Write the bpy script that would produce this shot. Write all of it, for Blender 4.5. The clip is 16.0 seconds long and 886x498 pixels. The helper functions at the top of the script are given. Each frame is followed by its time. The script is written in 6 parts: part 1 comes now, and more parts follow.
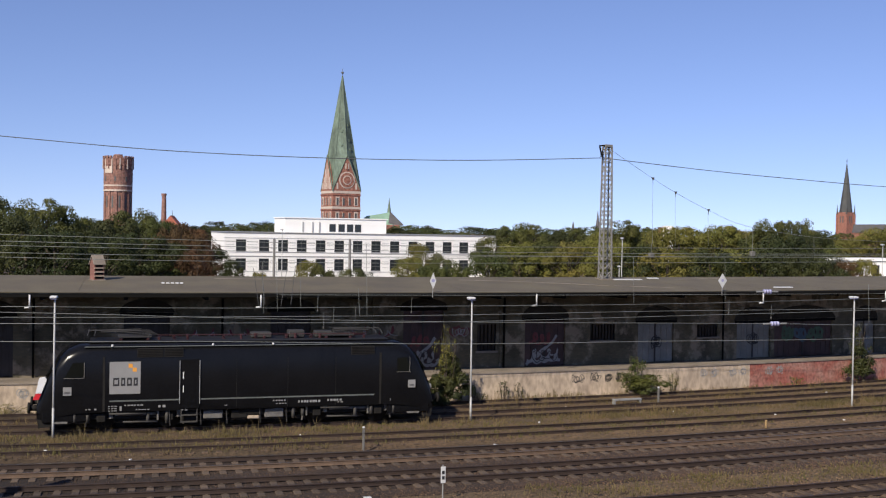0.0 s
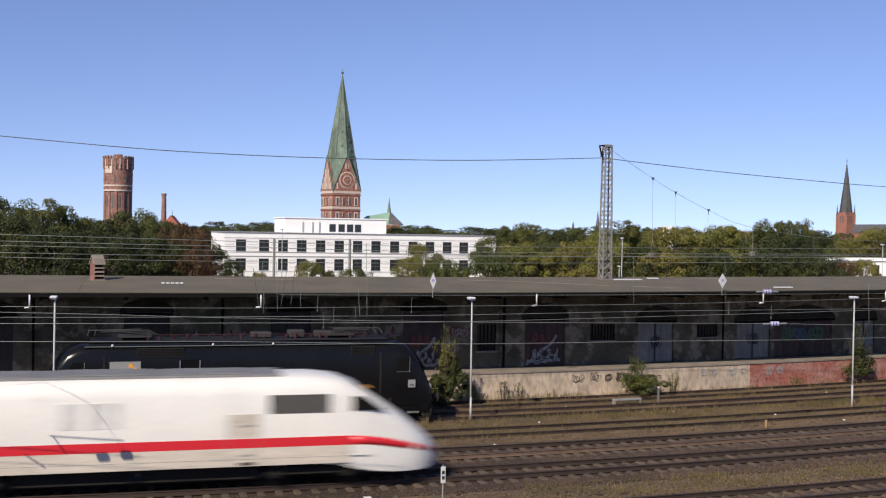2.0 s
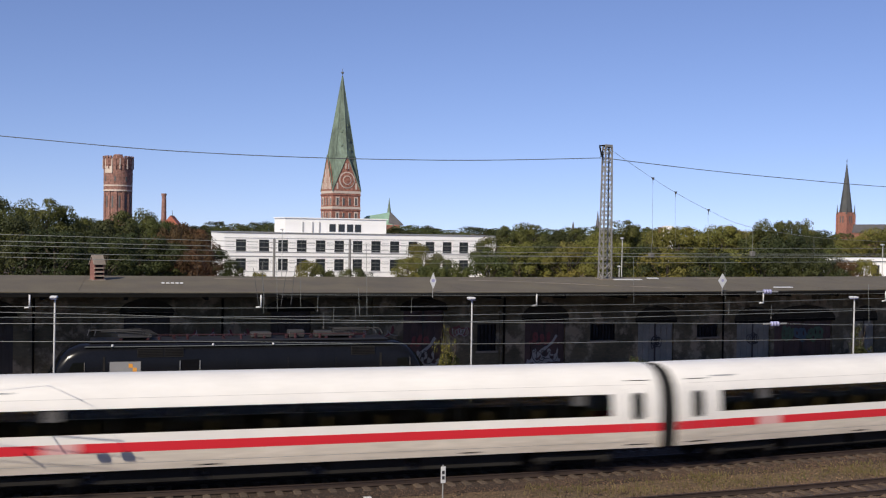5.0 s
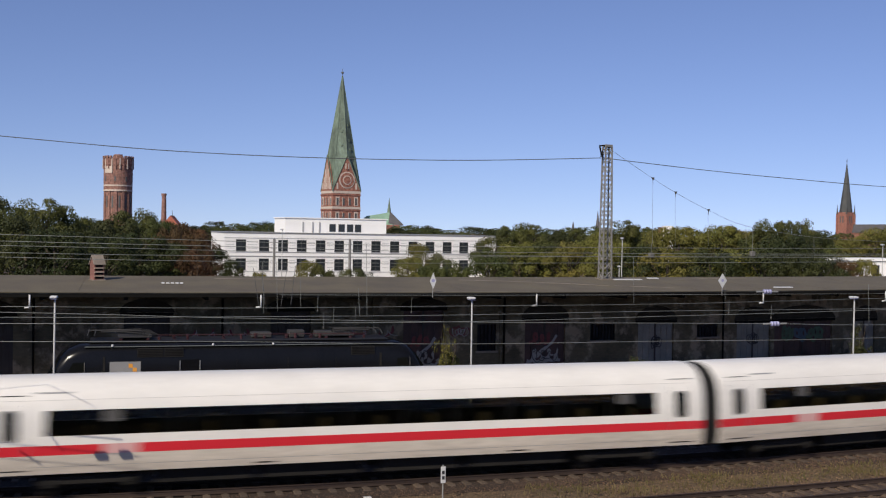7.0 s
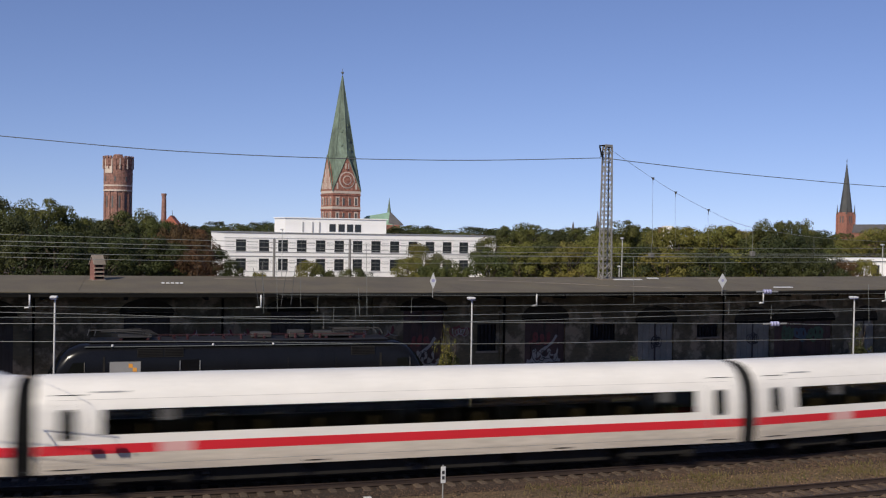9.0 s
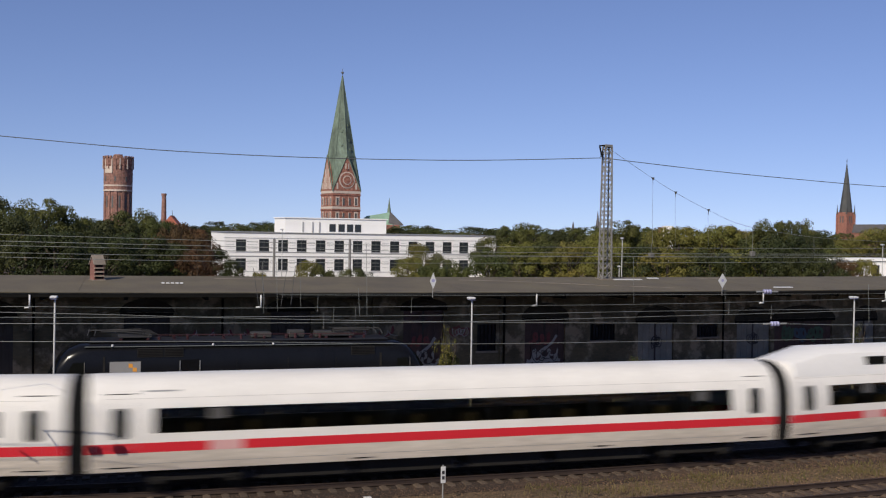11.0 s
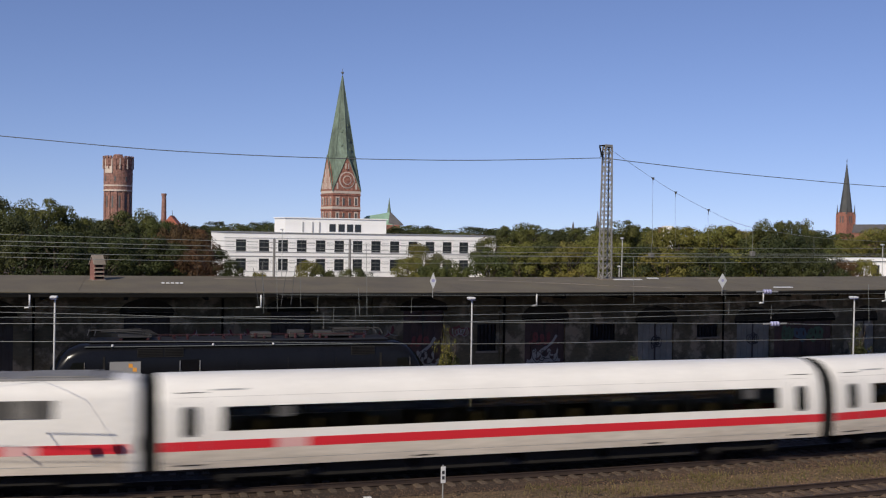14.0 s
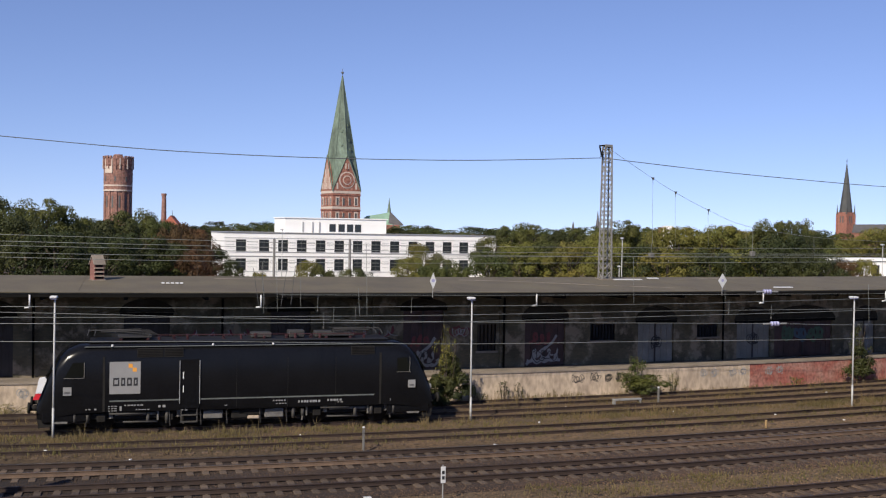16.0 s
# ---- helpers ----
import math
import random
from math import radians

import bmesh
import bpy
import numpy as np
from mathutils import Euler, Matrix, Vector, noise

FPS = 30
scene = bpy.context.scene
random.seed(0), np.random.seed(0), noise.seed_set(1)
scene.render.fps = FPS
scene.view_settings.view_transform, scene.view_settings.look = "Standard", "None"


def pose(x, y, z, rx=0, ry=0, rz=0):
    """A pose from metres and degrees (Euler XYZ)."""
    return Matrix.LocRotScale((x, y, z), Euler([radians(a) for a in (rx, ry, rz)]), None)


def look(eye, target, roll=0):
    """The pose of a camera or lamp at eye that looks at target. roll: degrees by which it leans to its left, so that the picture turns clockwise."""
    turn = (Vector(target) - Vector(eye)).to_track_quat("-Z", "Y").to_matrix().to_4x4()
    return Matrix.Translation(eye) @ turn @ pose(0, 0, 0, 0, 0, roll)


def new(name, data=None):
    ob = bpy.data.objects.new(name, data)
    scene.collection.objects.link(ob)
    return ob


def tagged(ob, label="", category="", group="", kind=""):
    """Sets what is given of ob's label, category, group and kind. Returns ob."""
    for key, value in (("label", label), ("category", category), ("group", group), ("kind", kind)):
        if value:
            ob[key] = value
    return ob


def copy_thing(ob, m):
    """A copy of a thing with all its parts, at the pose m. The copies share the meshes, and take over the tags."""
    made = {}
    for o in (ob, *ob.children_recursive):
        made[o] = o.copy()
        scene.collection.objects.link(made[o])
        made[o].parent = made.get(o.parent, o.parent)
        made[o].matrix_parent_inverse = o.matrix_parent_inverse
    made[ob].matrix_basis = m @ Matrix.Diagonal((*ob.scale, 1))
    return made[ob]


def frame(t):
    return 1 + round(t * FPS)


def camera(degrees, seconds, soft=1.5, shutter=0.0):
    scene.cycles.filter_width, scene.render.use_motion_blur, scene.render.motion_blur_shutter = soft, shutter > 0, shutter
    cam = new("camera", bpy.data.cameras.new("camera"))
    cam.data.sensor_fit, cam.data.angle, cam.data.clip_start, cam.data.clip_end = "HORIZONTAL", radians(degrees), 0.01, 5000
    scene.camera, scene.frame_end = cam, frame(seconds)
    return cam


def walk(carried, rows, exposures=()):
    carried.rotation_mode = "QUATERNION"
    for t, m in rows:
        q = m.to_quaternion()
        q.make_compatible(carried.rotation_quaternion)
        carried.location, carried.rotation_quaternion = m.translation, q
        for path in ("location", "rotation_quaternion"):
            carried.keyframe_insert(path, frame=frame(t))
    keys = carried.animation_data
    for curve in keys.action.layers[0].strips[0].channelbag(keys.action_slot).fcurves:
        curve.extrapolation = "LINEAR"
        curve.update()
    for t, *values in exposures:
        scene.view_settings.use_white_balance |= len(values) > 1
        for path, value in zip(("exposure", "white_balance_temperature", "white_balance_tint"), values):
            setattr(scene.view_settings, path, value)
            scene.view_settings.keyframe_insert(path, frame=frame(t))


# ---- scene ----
cam = camera(43.63, 16.0, soft=1.2, shutter=0.6)
EYE = (0.0, 0.0, 8.91)
STAND = look(EYE, (0.0, 100.0, 8.91 - 1.679), roll=0.99)
walk(cam, [(0.0, STAND), (16.0, STAND)],
     exposures=[(0.0, 0.08), (2.2, 0.1), (4.2, 0.03), (7.0, -0.24), (13.5, -0.28), (14.9, -0.26), (15.5, -0.03), (16.0, 0.07)])

# ---- world and sun ----
SUN_WAY = Vector((0.50, 0.866, -0.76)).normalized()
world = bpy.data.worlds.new("sky")
scene.world = world
world.use_nodes = True
wn = world.node_tree.nodes
sky = wn.new("ShaderNodeTexSky")
sky.sky_type, sky.sun_disc = "NISHITA", False
sky.sun_elevation = math.asin(-SUN_WAY.z)
sky.sun_rotation = math.atan2(-SUN_WAY.x, -SUN_WAY.y)
sky.air_density, sky.dust_density, sky.ozone_density = 1.0, 0.0, 4.0
sky.altitude = 1500
wtc, lift, unit = wn.new("ShaderNodeTexCoord"), wn.new("ShaderNodeVectorMath"), wn.new("ShaderNodeVectorMath")
lift.inputs[1].default_value = (0, 0, 0.060)
unit.operation = "NORMALIZE"
world.node_tree.links.new(wtc.outputs["Generated"], lift.inputs[0])
world.node_tree.links.new(lift.outputs[0], unit.inputs[0])
world.node_tree.links.new(unit.outputs[0], sky.inputs["Vector"])
tint = wn.new("ShaderNodeMix")
tint.data_type, tint.blend_type = "RGBA", "MULTIPLY"
tint.inputs[0].default_value = 1.0
tint.inputs[7].default_value = (1.13, 0.99, 1.14, 1)
world.node_tree.links.new(sky.outputs[0], tint.inputs[6])
world.node_tree.links.new(tint.outputs[2], wn["Background"].inputs[0])
wn["Background"].inputs[1].default_value = 0.109
sun = new("sun", bpy.data.lights.new("sun", "SUN"))
sun.data.energy, sun.data.angle, sun.data.color = 5.0, radians(0.53), (1.0, 0.90, 0.75)
sun.matrix_world = look((0, 0, 200), Vector((0, 0, 200)) + SUN_WAY * 50)


# ---- materials ----
def material(name, color, rough=0.7, metal=0.0, var=0.25, scale=3.0, fine=40.0, bump=0.2, color2=None, dist=0.02, object_random=0.0, spec=0.5, stretch=(1, 1, 1)):
    """Paint or stuff with stains at a large scale, grain at a small one, and relief."""
    m = bpy.data.materials.new(name)
    m.use_nodes = True
    n, l = m.node_tree.nodes, m.node_tree.links
    b = n["Principled BSDF"]
    b.inputs["Roughness"].default_value, b.inputs["Metallic"].default_value = rough, metal
    b.inputs["Specular IOR Level"].default_value = spec
    tc = n.new("ShaderNodeTexCoord")
    mp = n.new("ShaderNodeMapping")
    mp.inputs["Scale"].default_value = stretch
    l.new(tc.outputs["Object"], mp.inputs[0])
    big, small = n.new("ShaderNodeTexNoise"), n.new("ShaderNodeTexNoise")
    big.inputs["Scale"].default_value, big.inputs["Detail"].default_value = scale, 5
    small.inputs["Scale"].default_value, small.inputs["Detail"].default_value = fine, 3
    for t in (big, small):
        l.new(mp.outputs[0], t.inputs["Vector"])
    mix = n.new("ShaderNodeMix")
    mix.data_type = "RGBA"
    c = Vector(color)
    c2 = Vector(color2) if color2 else c * (1 - var)
    mix.inputs[6].default_value, mix.inputs[7].default_value = (*c, 1), (*c2, 1)
    ramp = n.new("ShaderNodeMapRange")
    ramp.inputs["From Min"].default_value, ramp.inputs["From Max"].default_value = 0.35, 0.65
    l.new(big.outputs[0], ramp.inputs[0])
    l.new(ramp.outputs[0], mix.inputs[0])
    hsv = n.new("ShaderNodeHueSaturation")
    l.new(mix.outputs[2], hsv.inputs["Color"])
    val = n.new("ShaderNodeMapRange")
    val.inputs["From Min"].default_value, val.inputs["From Max"].default_value = 0.3, 0.7
    val.inputs["To Min"].default_value, val.inputs["To Max"].default_value = 1 - var * 0.7, 1 + var * 0.5
    l.new(small.outputs[0], val.inputs[0])
    if object_random:
        inf = n.new("ShaderNodeObjectInfo")
        r = n.new("ShaderNodeMapRange")
        r.inputs["To Min"].default_value, r.inputs["To Max"].default_value = 1 - object_random, 1 + object_random
        l.new(inf.outputs["Random"], r.inputs[0])
        mu = n.new("ShaderNodeMath")
        mu.operation = "MULTIPLY"
        l.new(val.outputs[0], mu.inputs[0])
        l.new(r.outputs[0], mu.inputs[1])
        l.new(mu.outputs[0], hsv.inputs["Value"])
    else:
        l.new(val.outputs[0], hsv.inputs["Value"])
    l.new(hsv.outputs[0], b.inputs["Base Color"])
    if bump:
        bp = n.new("ShaderNodeBump")
        bp.inputs["Strength"].default_value, bp.inputs["Distance"].default_value = bump, dist
        l.new(small.outputs[0], bp.inputs["Height"])
        l.new(bp.outputs[0], b.inputs["Normal"])
    return m


def darker_left(m, x0=-16.0, x1=12.0, low=0.52):
    """Scales the colour along x with noise: darker at low x, lighter further on."""
    n, l = m.node_tree.nodes, m.node_tree.links
    b = n["Principled BSDF"]
    tc, sep, no, ad, r, mul = n.new("ShaderNodeTexCoord"), n.new("ShaderNodeSeparateXYZ"), n.new("ShaderNodeTexNoise"), n.new("ShaderNodeMath"), n.new("ShaderNodeMapRange"), n.new("ShaderNodeMix")
    no.inputs["Scale"].default_value = 0.25
    ad.operation = "MULTIPLY_ADD"
    ad.inputs[1].default_value = 16.0
    l.new(tc.outputs["Object"], sep.inputs[0])
    l.new(tc.outputs["Object"], no.inputs["Vector"])
    l.new(no.outputs[0], ad.inputs[0])
    l.new(sep.outputs[0], ad.inputs[2])
    r.inputs["From Min"].default_value, r.inputs["From Max"].default_value = x0 + 8, x1 + 8
    r.inputs["To Min"].default_value, r.inputs["To Max"].default_value = low, 1.2
    l.new(ad.outputs[0], r.inputs[0])
    mul.data_type, mul.blend_type = "RGBA", "MULTIPLY"
    mul.inputs[0].default_value = 1.0
    l.new(b.inputs["Base Color"].links[0].from_socket, mul.inputs[6])
    l.new(r.outputs[0], mul.inputs[7])
    l.new(mul.outputs[2], b.inputs["Base Color"])
    return m


def leaf_material(name, color, color2):
    """Leaves: two tones by clump, some light let through, tone by tree."""
    m = bpy.data.materials.new(name)
    m.use_nodes = True
    n, l = m.node_tree.nodes, m.node_tree.links
    b = n["Principled BSDF"]
    b.inputs["Roughness"].default_value = 0.6
    b.inputs["Specular IOR Level"].default_value = 0.25
    tc, big = n.new("ShaderNodeTexCoord"), n.new("ShaderNodeTexNoise")
    big.inputs["Scale"].default_value = 0.5
    l.new(tc.outputs["Object"], big.inputs["Vector"])
    mix = n.new("ShaderNodeMix")
    mix.data_type = "RGBA"
    mix.inputs[6].default_value, mix.inputs[7].default_value = (*color, 1), (*color2, 1)
    r = n.new("ShaderNodeMapRange")
    r.inputs["From Min"].default_value, r.inputs["From Max"].default_value = 0.38, 0.62
    l.new(big.outputs[0], r.inputs[0])
    l.new(r.outputs[0], mix.inputs[0])
    geo, hsv, inf = n.new("ShaderNodeNewGeometry"), n.new("ShaderNodeHueSaturation"), n.new("ShaderNodeObjectInfo")
    v = n.new("ShaderNodeMapRange")
    v.inputs["To Min"].default_value, v.inputs["To Max"].default_value = 0.82, 1.2
    l.new(geo.outputs["Random Per Island"], v.inputs[0])
    l.new(v.outputs[0], hsv.inputs["Value"])
    h = n.new("ShaderNodeMapRange")
    h.inputs["To Min"].default_value, h.inputs["To Max"].default_value = 0.488, 0.52
    l.new(inf.outputs["Random"], h.inputs[0])
    l.new(h.outputs[0], hsv.inputs["Hue"])
    l.new(mix.outputs[2], hsv.inputs["Color"])
    l.new(hsv.outputs[0], b.inputs["Base Color"])
    tr, add = n.new("ShaderNodeBsdfTranslucent"), n.new("ShaderNodeMixShader")
    l.new(hsv.outputs[0], tr.inputs[0])
    add.inputs[0].default_value = 0.14
    l.new(b.outputs[0], add.inputs[1])
    l.new(tr.outputs[0], add.inputs[2])
    l.new(add.outputs[0], n["Material Output"].inputs[0])
    return m


def brick_material(name, c1, c2, mortar, scale=1.0, bw=0.25, bh=0.083, flake=None):
    m = bpy.data.materials.new(name)
    m.use_nodes = True
    n, l = m.node_tree.nodes, m.node_tree.links
    b = n["Principled BSDF"]
    b.inputs["Roughness"].default_value = 0.85
    tc, sep, comb = n.new("ShaderNodeTexCoord"), n.new("ShaderNodeSeparateXYZ"), n.new("ShaderNodeCombineXYZ")
    l.new(tc.outputs["Object"], sep.inputs[0])
    add = n.new("ShaderNodeMath")
    l.new(sep.outputs[0], add.inputs[0])
    l.new(sep.outputs[1], add.inputs[1])
    l.new(add.outputs[0], comb.inputs[0])
    l.new(sep.outputs[2], comb.inputs[1])
    br = n.new("ShaderNodeTexBrick")
    br.inputs["Scale"].default_value = scale
    br.inputs["Brick Width"].default_value, br.inputs["Row Height"].default_value, br.inputs["Mortar Size"].default_value = bw, bh, 0.008
    br.inputs["Color1"].default_value, br.inputs["Color2"].default_value, br.inputs["Mortar"].default_value = (*c1, 1), (*c2, 1), (*mortar, 1)
    l.new(comb.outputs[0], br.inputs["Vector"])
    no, mix = n.new("ShaderNodeTexNoise"), n.new("ShaderNodeMix")
    no.inputs["Scale"].default_value, no.inputs["Detail"].default_value = 0.7, 6
    l.new(tc.outputs["Object"], no.inputs["Vector"])
    mix.data_type, mix.blend_type = "RGBA", "MULTIPLY"
    mix.inputs[0].default_value = 0.8
    r = n.new("ShaderNodeMapRange")
    r.inputs["From Min"].default_value, r.inputs["From Max"].default_value = 0.3, 0.7
    r.inputs["To Min"].default_value, r.inputs["To Max"].default_value = 0.40, 1.35
    l.new(no.outputs[0], r.inputs[0])
    l.new(br.outputs[0], mix.inputs[6])
    l.new(r.outputs[0], mix.inputs[7])
    tone = mix.outputs[2]
    if flake:
        # remains of old plaster in ragged patches
        pn, pr, pm = n.new("ShaderNodeTexNoise"), n.new("ShaderNodeMapRange"), n.new("ShaderNodeMix")
        pn.inputs["Scale"].default_value, pn.inputs["Detail"].default_value, pn.inputs["Roughness"].default_value = 0.9, 9, 0.65
        l.new(tc.outputs["Object"], pn.inputs["Vector"])
        pr.inputs["From Min"].default_value, pr.inputs["From Max"].default_value = 0.50, 0.60
        pr.inputs["To Max"].default_value = 0.8
        l.new(pn.outputs[0], pr.inputs[0])
        pm.data_type = "RGBA"
        pm.inputs[7].default_value = (*flake, 1)
        l.new(pr.outputs[0], pm.inputs[0])
        l.new(tone, pm.inputs[6])
        tone = pm.outputs[2]
    l.new(tone, b.inputs["Base Color"])
    bp = n.new("ShaderNodeBump")
    bp.inputs["Strength"].default_value, bp.inputs["Distance"].default_value = 0.4, 0.01
    l.new(br.outputs["Fac"], bp.inputs["Height"])
    bp.invert = True
    l.new(bp.outputs[0], b.inputs["Normal"])
    return m


M_GROUND = darker_left(material("dry_earth", (0.132, 0.084, 0.044), 0.95, var=0.6, scale=0.5, fine=7, bump=0.8, dist=0.06, color2=(0.088, 0.060, 0.031)), low=0.62)
M_BALLAST = darker_left(material("rusty_ballast", (0.080, 0.048, 0.029), 0.95, var=0.95, scale=0.35, fine=11, bump=1.0, dist=0.08, color2=(0.044, 0.027, 0.018)), low=0.42)
M_RAIL = material("rusty_rail", (0.042, 0.025, 0.018), 0.8, 0.0, var=0.3, scale=2, fine=50)
# tan for one near rail: its sunlit web is put into the colour
M_RAILTAN = material("sunlit_tan_rail", (0.150, 0.098, 0.066), 0.8, 0.0, var=0.3, scale=2, fine=50)
M_RAILHEAD = material("worn_rail_head", (0.42, 0.40, 0.38), 0.32, 0.9, var=0.1, scale=1, fine=30, bump=0.02)
M_RUSTHEAD = material("dull_rail_head", (0.075, 0.050, 0.040), 0.5, 0.3, var=0.2, scale=1, fine=30, bump=0.02)
M_SLEEPER = material("weathered_concrete_sleeper", (0.102, 0.073, 0.052), 0.9, var=0.45, scale=1.5, fine=30, object_random=0.25)
M_WOODSLEEPER = material("old_timber_sleeper", (0.110, 0.074, 0.048), 0.9, var=0.4, scale=2, fine=25, object_random=0.25)
M_CONCRETE = material("old_render", (0.52, 0.415, 0.31), 0.9, var=0.4, scale=0.9, fine=5, bump=0.3, color2=(0.38, 0.30, 0.225), stretch=(1, 1, 0.45))
M_COPING = material("concrete_coping", (0.27, 0.225, 0.18), 0.85, var=0.3, scale=1, fine=20)
M_REDBRICK = brick_material("painted_red_brick", (0.27, 0.105, 0.08), (0.20, 0.075, 0.06), (0.30, 0.20, 0.16))
M_REDPAINT = material("flaking_red_wall_paint", (0.28, 0.082, 0.062), 0.9, var=0.55, scale=1.1, fine=6, bump=0.4, color2=(0.36, 0.19, 0.15))
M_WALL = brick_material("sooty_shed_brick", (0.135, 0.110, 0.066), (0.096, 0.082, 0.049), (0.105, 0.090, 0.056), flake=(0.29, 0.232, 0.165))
M_ROOFFELT = material("roofing_felt", (0.130, 0.110, 0.072), 0.9, var=0.22, scale=0.5, fine=14, bump=0.25, color2=(0.100, 0.084, 0.060))
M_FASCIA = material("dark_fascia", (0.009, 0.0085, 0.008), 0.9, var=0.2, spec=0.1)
M_TRANSOM = material("dark_transom_boards", (0.050, 0.043, 0.032), 0.9, var=0.4, scale=1.5, spec=0.2)
M_DARKWOOD = material("dark_timber_door", (0.055, 0.045, 0.04), 0.8, var=0.3, scale=2, fine=25, stretch=(4, 4, 0.5))
M_BLUEDOOR = material("grey_blue_door_paint", (0.235, 0.225, 0.200), 0.6, var=0.25, scale=1.2, fine=20)
M_MAROON = material("maroon_door_paint", (0.080, 0.040, 0.034), 0.6, var=0.4, scale=1.2, fine=20)
M_GLASSDARK = material("grimy_glass", (0.02, 0.022, 0.025), 0.15, var=0.2, bump=0.0)
M_SPRAYBLACK = material("black_spray_paint", (0.02, 0.02, 0.022), 0.6, var=0.1)
M_SPRAYWHITE = material("pale_spray_paint", (0.31, 0.30, 0.29), 0.6, var=0.15)
M_SPRAYRED = material("red_spray_paint", (0.18, 0.04, 0.04), 0.6, var=0.2)
M_SPRAYGREEN = material("green_spray_paint", (0.07, 0.12, 0.07), 0.6, var=0.25)
M_SPRAYBLUE = material("blue_spray_paint", (0.07, 0.11, 0.15), 0.6, var=0.25)
M_LOCO = material("black_gloss_paint", (0.008, 0.008, 0.009), 0.22, spec=0.2, var=0.2, scale=0.8, fine=8, bump=0.02)
M_LOCOROOF = material("dusty_black_roof", (0.018, 0.018, 0.021), 0.45, var=0.25, scale=1, fine=15, bump=0.05)
M_LOCOGEAR = material("dusty_roof_gear", (0.036, 0.034, 0.033), 0.7, var=0.3, scale=2, fine=15)
M_UNDER = material("underframe_grime", (0.018, 0.016, 0.014), 0.85, spec=0.3, var=0.4, scale=3, fine=25)
M_GREYBOX = material("grey_equipment_box", (0.175, 0.165, 0.15), 0.7, var=0.3, scale=3, fine=20)
M_UNDERGREY = material("dusty_running_gear", (0.065, 0.060, 0.054), 0.8, var=0.35, scale=3, fine=20)
M_LOGOGREY = material("pale_grey_panel", (0.27, 0.265, 0.26), 0.5, var=0.08, bump=0)
M_ORANGE = material("orange_film", (0.75, 0.33, 0.05), 0.5, var=0.05, bump=0)
M_WHITEMARK = material("white_lettering", (0.75, 0.75, 0.75), 0.5, var=0.05, bump=0)
M_GREYMARK = material("grey_lettering", (0.30, 0.30, 0.30), 0.5, var=0.05, bump=0)
M_DIMGREY = material("dim_grey_line", (0.13, 0.14, 0.13), 0.5, var=0.15, bump=0)
M_STEELBAR = material("bright_handrail", (0.55, 0.55, 0.53), 0.4, 0.5, var=0.1, bump=0)
M_INSULATOR = material("red_brown_insulator", (0.075, 0.028, 0.029), 0.35, var=0.15, bump=0)
M_TRAINWHITE = material("white_train_paint", (0.80, 0.77, 0.715), 0.32, var=0.08, scale=0.6, fine=6, bump=0.0)
M_TRAINLOW = material("grimy_white_skirt_paint", (0.62, 0.55, 0.465), 0.4, var=0.18, scale=0.5, fine=5, bump=0.0, stretch=(0.4, 1, 2))
M_TRAINROOF = material("white_train_roof", (0.80, 0.785, 0.75), 0.4, var=0.05, scale=0.5, fine=5, bump=0.0)
M_RED = material("red_stripe", (0.62, 0.024, 0.036), 0.35, var=0.06, scale=0.6, fine=6, bump=0.0)
M_PINK = material("faded_stripe_lettering", (0.66, 0.38, 0.36), 0.4, var=0.06, bump=0.0)
M_WINDOW = material("train_window_glass", (0.008, 0.009, 0.008), 0.06, spec=0.13, var=0.1, bump=0.0)
M_SEAM = material("pale_grey_seam", (0.50, 0.48, 0.45), 0.5, var=0.1, bump=0.0)
M_FADED = material("faded_grey_mark", (0.66, 0.645, 0.61), 0.4, var=0.15, bump=0.0)
M_SEAT = material("grey_brown_seat_cloth", (0.085, 0.078, 0.062), 0.9, var=0.2, bump=0.0)


def tinted_glass(name, tint, gloss):
    """Thin tinted glazing: light passes straight through, and a little is mirrored."""
    m = bpy.data.materials.new(name)
    m.use_nodes = True
    n, l = m.node_tree.nodes, m.node_tree.links
    tr, gl, mix = n.new("ShaderNodeBsdfTransparent"), n.new("ShaderNodeBsdfGlossy"), n.new("ShaderNodeMixShader")
    tr.inputs[0].default_value = (*tint, 1)
    gl.inputs["Roughness"].default_value = 0.04
    mix.inputs[0].default_value = gloss
    l.new(tr.outputs[0], mix.inputs[1])
    l.new(gl.outputs[0], mix.inputs[2])
    l.new(mix.outputs[0], n["Material Output"].inputs[0])
    return m


M_GLASS = tinted_glass("tinted_coach_glass", (0.61, 0.59, 0.51), 0.010)
M_WINDOWGREY = material("grey_louvre", (0.085, 0.08, 0.073), 0.5, var=0.15, bump=0.0)
M_GANGWAY = material("black_rubber_bellows", (0.012, 0.012, 0.012), 0.9, spec=0.2, var=0.2)
M_GREYROOF = material("grey_roof_equipment", (0.20, 0.195, 0.19), 0.6, var=0.25, scale=2, fine=15)
M_LIGHTGREY = material("light_grey_enamel", (0.62, 0.62, 0.61), 0.5, var=0.08)
M_POLE = material("grey_painted_pole", (0.46, 0.46, 0.45), 0.5, var=0.15, scale=2, fine=25)
M_GALV = material("galvanised_steel", (0.36, 0.36, 0.345), 0.5, 0.3, var=0.2, scale=4, fine=30)
M_MAST = material("grey_mast_paint", (0.26, 0.25, 0.235), 0.65, 0.1, var=0.25, scale=2, fine=20)
M_WIRE = material("copper_wire", (0.25, 0.26, 0.235), 0.5, 0.4, var=0.1, bump=0)
M_WIREDARK = material("dark_cable", (0.09, 0.09, 0.09), 0.6, var=0.1, bump=0)
